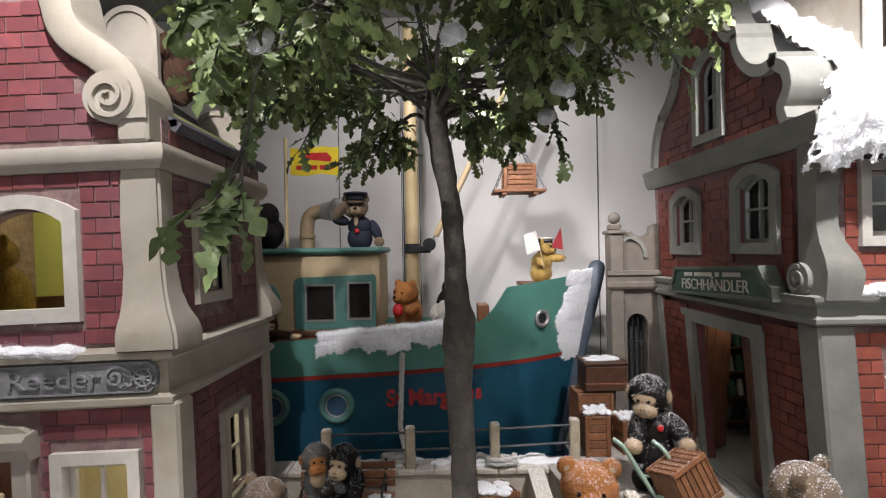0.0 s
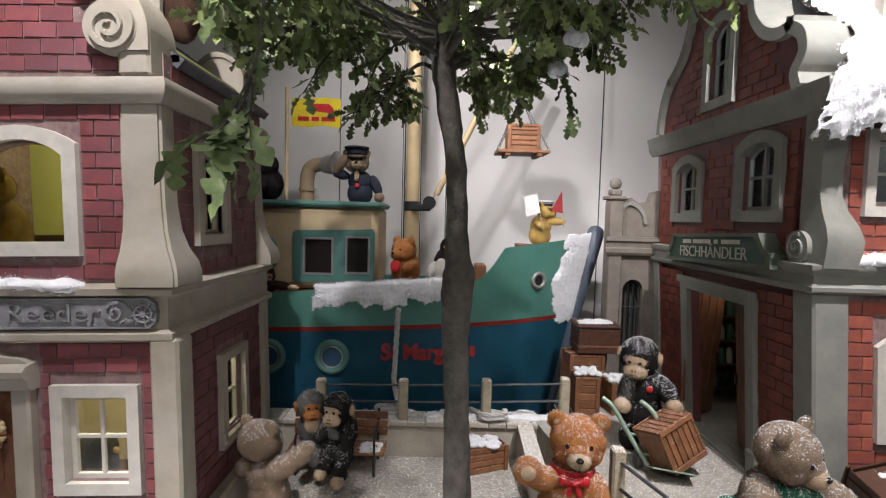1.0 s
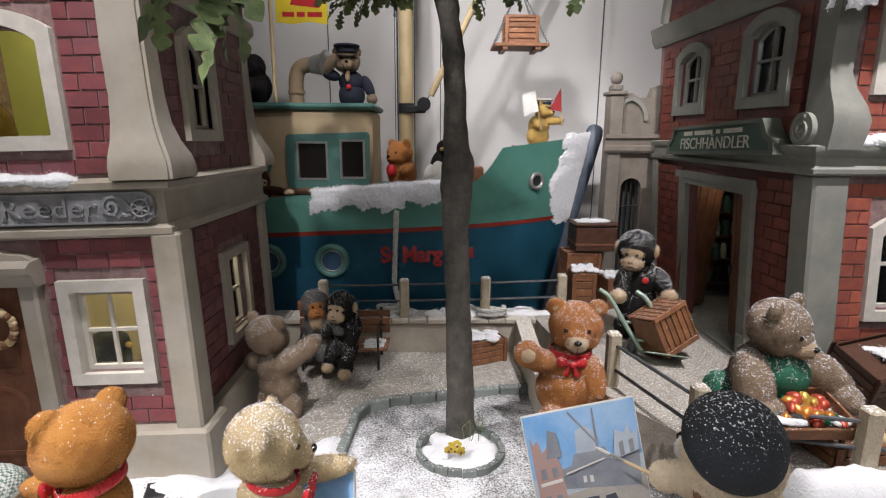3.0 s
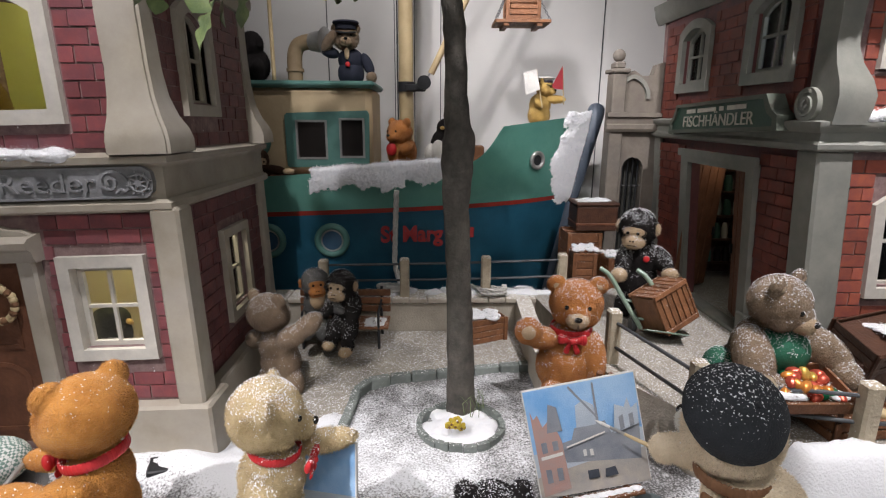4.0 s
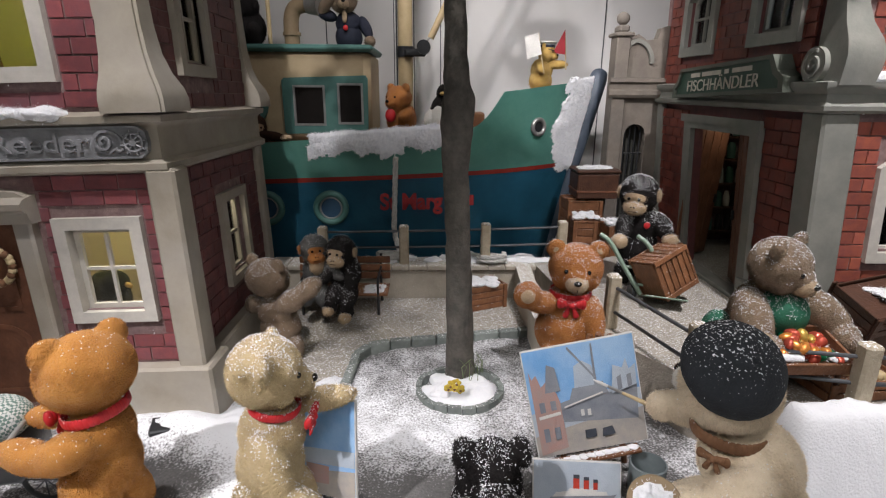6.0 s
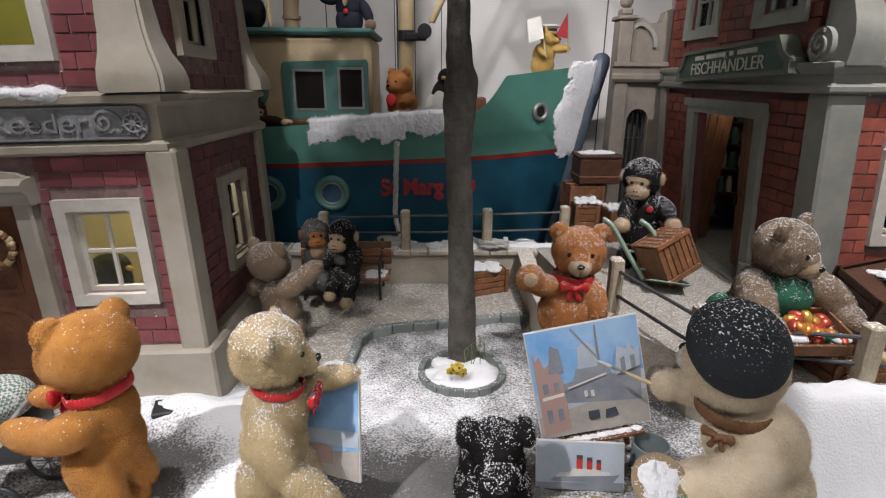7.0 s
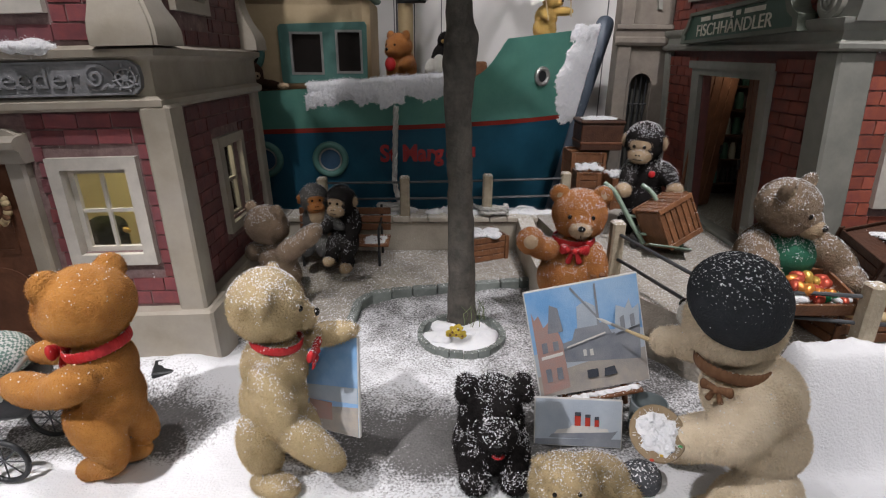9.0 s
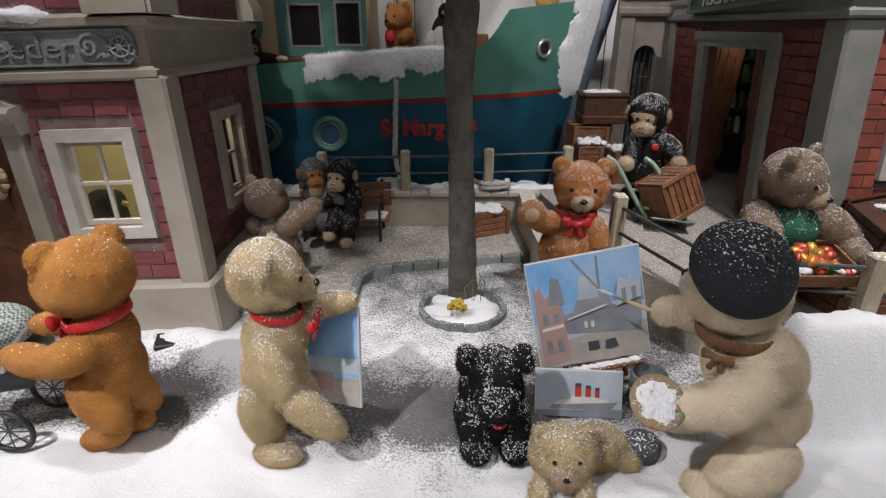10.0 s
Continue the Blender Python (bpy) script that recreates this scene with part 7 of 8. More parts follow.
# ---- things of the harbour ----
def lathe(bm, profile, c, seg=28):
    rings = [[bm.verts.new((c[0] + r * math.cos(2 * math.pi * k / seg), c[1] + r * math.sin(2 * math.pi * k / seg), c[2] + z)) for k in range(seg)] for r, z in profile]
    for a, b in zip(rings, rings[1:]):
        for k in range(seg):
            bm.faces.new((a[k], a[(k + 1) % seg], b[(k + 1) % seg], b[k]))
    bm.faces.new(rings[0][::-1])
    bm.faces.new(rings[-1])
    return bm


def turned(bm, m):
    bmesh.ops.transform(bm, matrix=m, verts=bm.verts)
    return bm


def crate(name, m, w, d, hgt, label, material, slats=4, lid=True, group="wooden crates"):
    """A nailed wooden crate: slatted sides, corner battens and a plank lid."""
    e = new(name)
    e.empty_display_size = 0.05
    PLACE[e.name] = Vector((0, 0, 0))
    tagged(e, label, "crate", group)
    t = 0.012

    def put(nm, *b):
        part(nm, box(B(), *b, 0.0025), material, e)
    put("core", -w / 2 + t + 0.004, w / 2 - t - 0.004, -d / 2 + t + 0.004, d / 2 - t - 0.004, 0.004, hgt - t - 0.004)
    sl = hgt / slats
    for k in range(slats):
        z0, z1 = k * sl + 0.003, (k + 1) * sl - 0.003
        put("slat", -w / 2 + t, w / 2 - t, -d / 2 + 0.004, -d / 2 + t, z0, z1)
        put("slat", -w / 2 + t, w / 2 - t, d / 2 - t, d / 2 - 0.004, z0, z1)
        put("slat", -w / 2 + 0.004, -w / 2 + t, -d / 2 + t, d / 2 - t, z0, z1)
        put("slat", w / 2 - t, w / 2 - 0.004, -d / 2 + t, d / 2 - t, z0, z1)
    for sx in (-1, 1):
        for sy in (-1, 1):
            put("batten", sx * (w / 2 - 0.028), sx * (w / 2), sy * (d / 2 - 0.002), sy * (d / 2 + 0.008), 0.0, hgt)
    if lid:
        n = 4
        for k in range(n):
            put("lid_plank", -w / 2 + w * k / n + 0.002, -w / 2 + w * (k + 1) / n - 0.002, -d / 2 - 0.004, d / 2 + 0.004, hgt - t + 0.002, hgt + 0.004)
        for sy in (-1, 1):
            put("batten", -w / 2, w / 2, sy * (d / 2 - 0.045) - 0.014, sy * (d / 2 - 0.045) + 0.014, hgt + 0.005, hgt + 0.016)
    e.matrix_basis = m
    return e


def snow_cap(at, w, d, seed, thick=0.02, label="white fleece snow cap on a wooden crate"):
    random.seed(seed)
    sp = []
    for k in range(34):
        sp.append(((at[0] + random.uniform(-w, w) * 0.45, at[1] + random.uniform(-d, d) * 0.45, at[2]), (w * 0.13, d * 0.13, thick * random.uniform(0.4, 0.9))))
    return tagged(part("snow_cap", snow_heap(B(), sp, seed, 0.4, 14), M["snow"], None, label), category="snow", kind="stuff")


def stack_of_crates():
    crate("wooden_crate", pose(1.03, 3.68, 0.265, 0, 0, -4), 0.17, 0.17, 0.27, "brown slatted crate with a snowy lid on the quay", M["crate"], 5)
    snow_cap((1.03, 3.68, 0.56), 0.17, 0.17, 31)
    crate("wooden_crate", pose(1.07, 3.92, 0.265, 0, 0, 3), 0.26, 0.22, 0.37, "brown slatted crate under a dark trunk", M["crate"], 5)
    crate("wooden_crate", pose(1.27, 3.72, 0.265, 0, 0, 8), 0.16, 0.16, 0.22, "brown slatted crate with snow beside the gate", M["crate"], 4)
    snow_cap((1.27, 3.72, 0.505), 0.15, 0.15, 32)
    t = empty("trunk_box", (1.15, 3.90, 0.655), "dark brown wooden trunk on a crate, thinly snowed", "trunk")
    part("body", box(B(), 1.0, 1.30, 3.79, 4.03, 0.655, 0.835, 0.008), M["crate_dark"], t)
    part("lid", box(B(), 0.99, 1.31, 3.78, 4.04, 0.838, 0.865, 0.01), M["crate_dark"], t)
    part("strap", box(B(), 0.995, 1.305, 3.784, 4.036, 0.70, 0.715, 0.002), M["door_wood"], t)
    snow_cap((1.15, 3.92, 0.868), 0.24, 0.18, 33, 0.010, "thin snow on the dark trunk")
    crate("wooden_crate", pose(0.27, 3.30, 0.035, 0, 0, 24), 0.30, 0.19, 0.165, "orange-brown slatted crate full of snow", M["crate"], 4, False)
    snow_cap((0.27, 3.30, 0.20), 0.26, 0.17, 34, 0.022, "white fleece snow heaped in a crate")
    crate("wooden_crate", pose(0.88, 3.18, 0.265, 0, 0, 10), 0.12, 0.14, 0.06, "low pale box on the terrace edge", M["quay"], 2)


stack_of_crates()


def hand_truck():
    e = empty("hand_truck", (1.20, 2.80, 0.27), "pale green metal hand truck leaning back", "hand truck")
    green = mat("truck_green", (0.24, 0.32, 0.25), (0.17, 0.24, 0.19), 18, 0.45, 0.1, metal=0.3, vary=0.0, dust=0.05)
    for dx in (0.0, 0.20):
        pts = smooth_path([(0.93 + dx, 2.97 - dx * 0.2, 0.615), (0.98 + dx, 2.93 - dx * 0.2, 0.575), (1.05 + dx, 2.87 - dx * 0.2, 0.45), (1.13 + dx, 2.79 - dx * 0.2, 0.31)], 6)
        part("side_rail", tube(B(), pts, 0.013, 10), green, e, smooth=60)
        part("wheel", tube(B(), [(1.10 + dx * 1.1 - 0.012, 2.85 - dx * 0.2, 0.31), (1.10 + dx * 1.1 + 0.012, 2.85 - dx * 0.2, 0.31)], 0.042, 20), M["black"], e, smooth=40)
    for z, y, x in ((0.45, 2.87, 1.05), (0.36, 2.82, 1.10)):
        part("crossbar", tube(B(), [(x, y, z), (x + 0.20, y - 0.04, z)], 0.009, 8), green, e)
    part("toe_plate", turned(box(B(), -0.11, 0.11, -0.13, 0.0, -0.004, 0.004, 0.002), Matrix.Translation((1.235, 2.76, 0.30)) @ pose(0, 0, 0, -22, 4, -12)), green, e)
    crate("wooden_crate", Matrix.Translation((1.245, 2.80, 0.445)) @ pose(0, 0, 0, 0, 0, 24) @ pose(0, 0, 0, -14, -20, 0) @ pose(0, 0, 0, 0, 90, 0) @ Matrix.Translation((0, 0, -0.1175)), 0.235, 0.20, 0.235, "red-brown slatted crate strapped on the hand truck", M["crate"], 6)


hand_truck()


def bench():
    e = empty("park_bench", (-0.6, 3.28, 0.035), "wooden slatted park bench on iron legs, snow flecked", "bench")
    for k in range(4):
        part("seat_slat", box(B(), -0.92, -0.325, 3.13 + 0.052 * k, 3.175 + 0.052 * k, 0.165, 0.182, 0.004), M["crate"], e)
    for k in range(3):
        part("back_slat", box(B(), -0.92, -0.325, 3.345 + 0.008 * k, 3.36 + 0.008 * k, 0.205 + 0.052 * k, 0.25 + 0.052 * k, 0.004), M["crate"], e)
    for x in (-0.86, -0.385):
        part("leg", tube(B(), smooth_path([(x, 3.14, 0.035), (x, 3.15, 0.165), (x, 3.33, 0.16), (x, 3.345, 0.2), (x, 3.385, 0.37)], 4), 0.009, 8), M["black"], e)
        part("leg", tube(B(), [(x, 3.33, 0.165), (x, 3.38, 0.035)], 0.009, 8), M["black"], e)
        part("arm", tube(B(), smooth_path([(x, 3.355, 0.285), (x, 3.22, 0.275), (x, 3.14, 0.265), (x, 3.135, 0.17)], 4), 0.008, 8), M["black"], e)
    snow_cap((-0.42, 3.22, 0.183), 0.14, 0.14, 40, 0.008, "thin snow on the bench seat")


bench()


def paint(name, c, c2=None, sc=25):
    return mat(name, c, c2, sc, 0.6, 0.1, 200, vary=0.0)


SKY, HAZE, ROSE, SLATE = paint("paint_sky", (0.16, 0.36, 0.66), (0.34, 0.52, 0.74), 6), paint("paint_haze", (0.46, 0.52, 0.58), (0.36, 0.42, 0.50), 7), paint("paint_rose", (0.42, 0.25, 0.22), (0.36, 0.27, 0.25), 30), paint("paint_slate", (0.17, 0.19, 0.23), (0.27, 0.29, 0.32), 9)
SANDP, DARKP, REDP, WHITEP = paint("paint_sand", (0.42, 0.38, 0.33), (0.32, 0.31, 0.30)), paint("paint_dark", (0.06, 0.07, 0.09)), paint("paint_red", (0.50, 0.05, 0.03)), paint("paint_white", (0.66, 0.64, 0.60), (0.55, 0.56, 0.56))


def picture(name, m, w, hgt, shapes, label, back=SKY):
    """A painted board: flat areas of paint on a thin canvas. shapes: (paint, outline as fractions of the board)."""
    e = new(name)
    e.empty_display_size = 0.05
    PLACE[e.name] = Vector((0, 0, 0))
    tagged(e, label, "painting")
    part("canvas", box(B(), 0, w, 0, 0.012, 0, hgt, 0.002), WHITEP, e)
    part("picture_ground", slab(B(), rect(0.004, w - 0.004, 0.004, hgt - 0.004), [], (0, -0.0012, 0), (1, 0, 0), (0, 0, 1), 0.001), back, e)
    for k, (col, pts) in enumerate(shapes):
        part("painted_area", slab(B(), [(0.004 + a * (w - 0.008), 0.004 + b * (hgt - 0.008)) for a, b in pts], [], (0, -0.0022 - 0.0006 * k, 0), (1, 0, 0), (0, 0, 1), 0.0005), col, e)
    e.matrix_basis = m
    return e


HARBOUR = [
    (HAZE, [(0, 0.42), (0.3, 0.45), (0.6, 0.55), (1, 0.5), (1, 0.25), (0, 0.2)]),
    (SANDP, [(0, 0), (1, 0), (1, 0.32), (0.45, 0.27), (0, 0.2)]),
    (SLATE, [(0.28, 0.30), (0.95, 0.22), (0.98, 0.55), (0.72, 0.50), (0.68, 0.62), (0.40, 0.60), (0.36, 0.50), (0.26, 0.48)]),
    (HAZE, [(0.42, 0.60), (0.44, 0.80), (0.52, 0.84), (0.60, 0.78), (0.62, 0.60)]),
    (SLATE, [(0.60, 0.6), (0.615, 0.98), (0.63, 0.98), (0.625, 0.6)]),
    (SLATE, [(0.40, 0.97), (0.41, 0.99), (0.63, 0.66), (0.615, 0.65)]),
    (ROSE, [(0.03, 0.02), (0.28, 0.06), (0.27, 0.50), (0.25, 0.58), (0.19, 0.72), (0.12, 0.66), (0.09, 0.78), (0.05, 0.74), (0.03, 0.82)]),
    (SLATE, [(0.15, 0.60), (0.20, 0.86), (0.27, 0.82), (0.29, 0.60)]),
    (WHITEP, [(0.06, 0.36), (0.26, 0.38), (0.26, 0.41), (0.06, 0.39)]),
    (SLATE, [(0.08, 0.42), (0.13, 0.425), (0.13, 0.52), (0.08, 0.52)]), (SLATE, [(0.18, 0.43), (0.23, 0.435), (0.23, 0.52), (0.18, 0.52)]),
    (SLATE, [(0.08, 0.14), (0.13, 0.145), (0.13, 0.27), (0.08, 0.27)]), (SLATE, [(0.18, 0.15), (0.23, 0.155), (0.23, 0.27), (0.18, 0.27)]),
    (DARKP, [(0.45, 0.12), (0.55, 0.12), (0.55, 0.20), (0.45, 0.20)]), (DARKP, [(0.60, 0.11), (0.72, 0.12), (0.70, 0.20), (0.61, 0.19)]),
    (WHITEP, [(0.44, 0.34), (0.47, 0.34), (0.47, 0.40), (0.44, 0.40)]), (WHITEP, [(0.50, 0.335), (0.53, 0.335), (0.53, 0.395), (0.50, 0.395)]),
    (WHITEP, [(0.30, 0.44), (0.66, 0.52), (0.66, 0.535), (0.30, 0.455)]), (HAZE, [(0.74, 0.50), (0.97, 0.55), (0.98, 0.74), (0.92, 0.70), (0.90, 0.80), (0.86, 0.72), (0.78, 0.76)]),
    (SLATE, [(0.80, 0.52), (0.84, 0.53), (0.84, 0.66), (0.80, 0.64)]), (SLATE, [(0.89, 0.54), (0.93, 0.55), (0.93, 0.66), (0.89, 0.65)]),
]


def board_pose(bl, br, tl):
    """The pose that lays a board's lower edge from bl to br and leans it towards tl."""
    bl, br, tl = Vector(bl), Vector(br), Vector(tl)
    x = (br - bl).normalized()
    z = tl - bl
    z = (z - x * z.dot(x)).normalized()
    m = Matrix((x, z.cross(x), z)).transposed().to_4x4()
    m.translation = bl
    return m


def easel():
    e = empty("easel", (0.56, 1.76, 0), "brown wooden easel standing in the snow", "easel")
    wood = M["crate"]
    part("leg", tube(B(), [(0.47, 1.78, 0.0), (0.545, 1.81, 0.54)], 0.012, 8), wood, e)
    part("leg", tube(B(), [(0.72, 1.78, 0.0), (0.62, 1.81, 0.54)], 0.012, 8), wood, e)
    part("leg", tube(B(), [(0.62, 2.02, 0.0), (0.58, 1.82, 0.54)], 0.012, 8), wood, e)
    part("ledge", turned(box(B(), -0.16, 0.17, -0.035, 0.02, -0.014, 0.0, 0.003), board_pose((0.56, 1.685, 0.112), (0.75, 1.685, 0.155), (0.5, 1.75, 0.5))), wood, e)
    picture("painting", board_pose((0.358, 1.695, 0.082), (0.765, 1.695, 0.165), (0.305, 1.755, 0.495)), 0.415, 0.425, HARBOUR, "oil painting of a harbour street on an easel")
    random.seed(8)
    sp = [((0.56 - 0.13 + 0.03 * k, 1.672, 0.088 + 0.0068 * k), (0.022, 0.014, 0.006)) for k in range(10)]
    tagged(part("snow_cap", snow_heap(B(), sp, 5, 0.4, 12), M["snow"], None, "thin snow on the easel ledge"), category="snow", kind="stuff")


easel()
LINER = [
    (SLATE, [(0, 0), (1, 0), (1, 0.18), (0, 0.12)]),
    (SLATE, [(0.16, 0.16), (0.88, 0.16), (0.96, 0.36), (0.90, 0.33), (0.20, 0.24)]),
    (WHITEP, [(0.22, 0.25), (0.86, 0.33), (0.84, 0.40), (0.74, 0.40), (0.72, 0.46), (0.42, 0.44), (0.40, 0.38), (0.26, 0.34)]),
    (REDP, [(0.46, 0.44), (0.53, 0.44), (0.53, 0.72), (0.46, 0.72)]), (REDP, [(0.58, 0.44), (0.64, 0.44), (0.64, 0.68), (0.58, 0.68)]), (REDP, [(0.69, 0.44), (0.74, 0.44), (0.74, 0.64), (0.69, 0.64)]),
    (DARKP, [(0.46, 0.66), (0.53, 0.66), (0.53, 0.74), (0.46, 0.74)]), (DARKP, [(0.58, 0.63), (0.64, 0.63), (0.64, 0.70), (0.58, 0.70)]), (DARKP, [(0.69, 0.59), (0.74, 0.59), (0.74, 0.66), (0.69, 0.66)]),
]
picture("painting", board_pose((0.308, 1.535, 0.005), (0.612, 1.50, 0.012), (0.31, 1.585, 0.16)), 0.305, 0.172, LINER, "small painting of an ocean liner leaning in the snow", HAZE)
picture("painting", board_pose((-0.475, 1.50, 0.12), (-0.285, 1.41, 0.14), (-0.475, 1.57, 0.45)), 0.21, 0.34, [(SANDP, [(0, 0), (1, 0), (1, 0.3), (0, 0.22)]), (ROSE, [(0.05, 0.1), (0.5, 0.12), (0.5, 0.3), (0.05, 0.3)]), (HAZE, [(0, 0.3), (1, 0.34), (1, 0.5), (0, 0.45)])], "painted picture held by the blond bear, edged in wood")


def small_things():
    # beret
    bm = B()
    vs = ell(bm, (0, 0, 0), (0.138, 0.134, 0.098), None, 32, 20)
    for v in vs:
        if v.co.z < -0.02:
            v.co.x *= 0.93
            v.co.y *= 0.93
        v.co.z += 0.006 * noise.noise(v.co * 14)
    mb = Matrix.Translation((0.757, 1.262, 0.705)) @ pose(0, 0, 0, 48, 6, 0)
    turned(bm, mb)
    bt = part("beret", bm, M["beret"], None, "black felt beret flecked with snow", category="hat")
    part("stalk", turned(tube(B(), [(0, 0, 0.093), (0.004, 0, 0.108)], [0.010, 0.008], 8), mb), M["beret"], bt)
    # brush and palette
    br = empty("paint_brush", (0.66, 1.43, 0.48), "thin wooden paint brush with pale bristles", "brush")
    a, b = Vector((0.70, 1.40, 0.462)), Vector((0.50, 1.60, 0.475))
    part("handle", tube(B(), [a, a.lerp(b, 0.3), a.lerp(b, 0.62)], [0.005, 0.008, 0.005], 10), M["mast"], br, smooth=60)
    part("ferrule", tube(B(), [a.lerp(b, 0.62), a.lerp(b, 0.8)], [0.0055, 0.005], 10), M["alu"], br)
    part("bristles", tube(B(), [a.lerp(b, 0.8), a.lerp(b, 0.92), b], [0.005, 0.006, 0.001], 10), M["rope"], br)
    m = Matrix.Translation((0.535, 1.13, 0.385)) @ pose(0, 0, 0, 42, -12, 10)
    pa = part("palette", turned(lathe(B(), [(0.070, -0.004), (0.074, 0.0), (0.070, 0.004)], (0, 0, 0)), m), M["vent"], None, "round wooden palette heaped with snow", smooth=40, category="palette")
    random.seed(6)
    for k, c in enumerate(((0.5, 0.06, 0.03), (0.6, 0.4, 0.05), (0.08, 0.25, 0.5), (0.06, 0.3, 0.1))):
        bm = B()
        ell(bm, m @ Vector((-0.045 + 0.028 * k, -0.055 + 0.003 * k, 0.005)), (0.006, 0.005, 0.003), None, 10, 6)
        part("paint_dab", bm, paint("dab_%d" % k, c), pa)
    sp = [((0.0, 0.0, 0.003), (0.054, 0.052, 0.008))] + [((random.gauss(0, 0.022), random.gauss(0, 0.022), 0.009), (0.016, 0.016, 0.007)) for k in range(12)]
    heap = turned(snow_heap(B(), sp, 15, 0.4, 22, 90.0, 60000), m)
    tagged(part("snow_cap", heap, M["snow"], None, "white snow on the palette"), category="snow", kind="stuff")
    # water jar, dark grey round ball
    jar = part("glass_jar", lathe(B(), [(0.062, 0.0), (0.066, 0.01), (0.066, 0.12), (0.060, 0.122), (0.060, 0.012)], (0.74, 1.62, 0.0)), mat("jar_grey", (0.22, 0.26, 0.27), None, 9, 0.1, 0.0, vary=0.0), None, "grey glass water jar beside the easel", smooth=40, category="jar")
    bm = B()
    vs = ell(bm, (0.615, 1.345, 0.03), (0.068, 0.064, 0.055), None, 24, 14)
    for v in vs:
        v.co += 0.006 * noise.noise(v.co * 25) * Vector((1, 1, 1))
    part("stone", bm, mat("stone_dark", (0.07, 0.075, 0.085), None, 30, 0.8, 0.4, 90, vary=0.0, dust=0.08), None, "dark round stone lying in the snow", category="stone")
    # dark grate in the pavement
    gr = part("paving_slab", turned(box(B(), -0.075, 0.075, -0.05, 0.05, 0, 0.035, 0.006), pose(-1.13, 1.93, 0.055, 4, 3, 18)), M["black"], None, "dark slab sticking out of the snow", category="stone")
    # tree bed ring with flowers
    ring = empty("planter_ring", (0.09, 2.36, 0), "ring of dark stones round the tree, full of snow", "planter")
    for k in range(20):
        a0, a1 = 2 * math.pi * k / 20 + 0.012, 2 * math.pi * (k + 1) / 20 - 0.012
        o = [(math.cos(a) * r, math.sin(a) * r * 0.94) for r, aa in ((0.215, (a0, (a0 + a1) / 2, a1)), (0.188, (a1, (a0 + a1) / 2, a0))) for a in aa]
        part("ring_stone", slab(B(), o, [], (0.09, 2.30, 0.030 + random.uniform(-0.007, 0.007)), (1, 0, 0), (0, 1, 0), 0.07), M["kerb"], ring)
    random.seed(14)
    sp = [((0.09, 2.30, 0.004), (0.178, 0.168, 0.036))]
    for k in range(9):
        a, r = random.uniform(0, 6.28), 0.12 * math.sqrt(random.random())
        sp.append(((0.09 + r * math.cos(a), 2.30 + r * math.sin(a), 0.028), (random.uniform(0.03, 0.06), random.uniform(0.03, 0.05), 0.016)))
    tagged(part("snow_bed", snow_heap(B(), sp, 8, 0.35, 36), M["snow"], None, "white fleece snow in the tree ring"), category="snow", kind="stuff")
    fl = empty("flower", (0.06, 2.20, 0.05), "yellow pansy flower in the snow of the tree ring", "flower")
    ym = mat("petal_yellow", (0.62, 0.48, 0.06), (0.5, 0.36, 0.04), 60, 0.6, 0.1, vary=0.2)
    for j in range(5):
        cx, cz = 0.03 + 0.028 * (j % 3) + 0.01 * (j // 3), 0.085 + 0.022 * (j // 3) + random.uniform(-0.008, 0.008)
        bm = B()
        for k in range(5):
            a = 2 * math.pi * k / 5 + j
            ell(bm, (cx + 0.012 * math.cos(a), 2.175 + 0.004 * k, cz + 0.012 * math.sin(a)), (0.011, 0.004, 0.011), None, 10, 6)
        bl = part("blossom", bm, ym, fl)
        bm = B()
        ell(bm, (cx, 2.170, cz), (0.006, 0.004, 0.006), None, 8, 6)
        part("eye_spot", bm, M["brown_cloth"], bl)
    for k in range(14):
        a = random.uniform(0, 6.28)
        x, y = 0.16 + 0.06 * math.cos(a), 2.36 + 0.05 * math.sin(a)
        part("stalk", tube(B(), [(x, y, 0.05), (x + random.uniform(-0.02, 0.02), y, 0.11), (x + random.uniform(-0.04, 0.04), y, random.uniform(0.14, 0.18))], [0.002, 0.0015, 0.0008], 5), M["leaf_piece"], fl)


small_things()


def hung_cargo():
    """A crate on a platform hanging by chains from the boom."""
    e = empty("hanging_platform", (0.60, 4.2, 2.1), "wooden platform hanging from chains", "platform")
    cx, cy, z = 0.60, 4.20, 2.14
    for k in range(4):
        part("plank", box(B(), cx - 0.20, cx + 0.20, cy - 0.14 + 0.07 * k + 0.002, cy - 0.07 + 0.07 * k - 0.002, z - 0.022, z, 0.003), M["crate"], e)
    for sx in (-0.12, 0.12):
        part("runner", box(B(), cx + sx - 0.02, cx + sx + 0.02, cy - 0.13, cy + 0.13, z - 0.045, z - 0.023, 0.003), M["crate"], e)
    top = Vector((cx - 0.01, cy, z + 0.42))
    for sx in (-1, 1):
        for sy in (-1, 1):
            a = Vector((cx + sx * 0.19, cy + sy * 0.125, z))
            bm = B()
            n = 22
            for k in range(n):
                p = a.lerp(top, (k + 0.5) / n)
                d = (top - a).normalized()
                u, v = frame_axes(d)
                w = u if k % 2 else v
                tube(bm, [p + d * 0.013 * math.cos(t) + w * 0.007 * math.sin(t) for t in [2 * math.pi * q / 10 for q in range(11)]], 0.0022, 5, False)
            part("chain", bm, M["rail"], e)
    part("hook_line", tube(B(), [top, top + Vector((0, 0, 0.9))], 0.004, 6), M["black"], e)
    crate("wooden_crate", pose(cx + 0.005, cy, z + 0.001), 0.25, 0.17, 0.19, "orange-brown slatted crate on the hanging platform", M["crate"], 5)


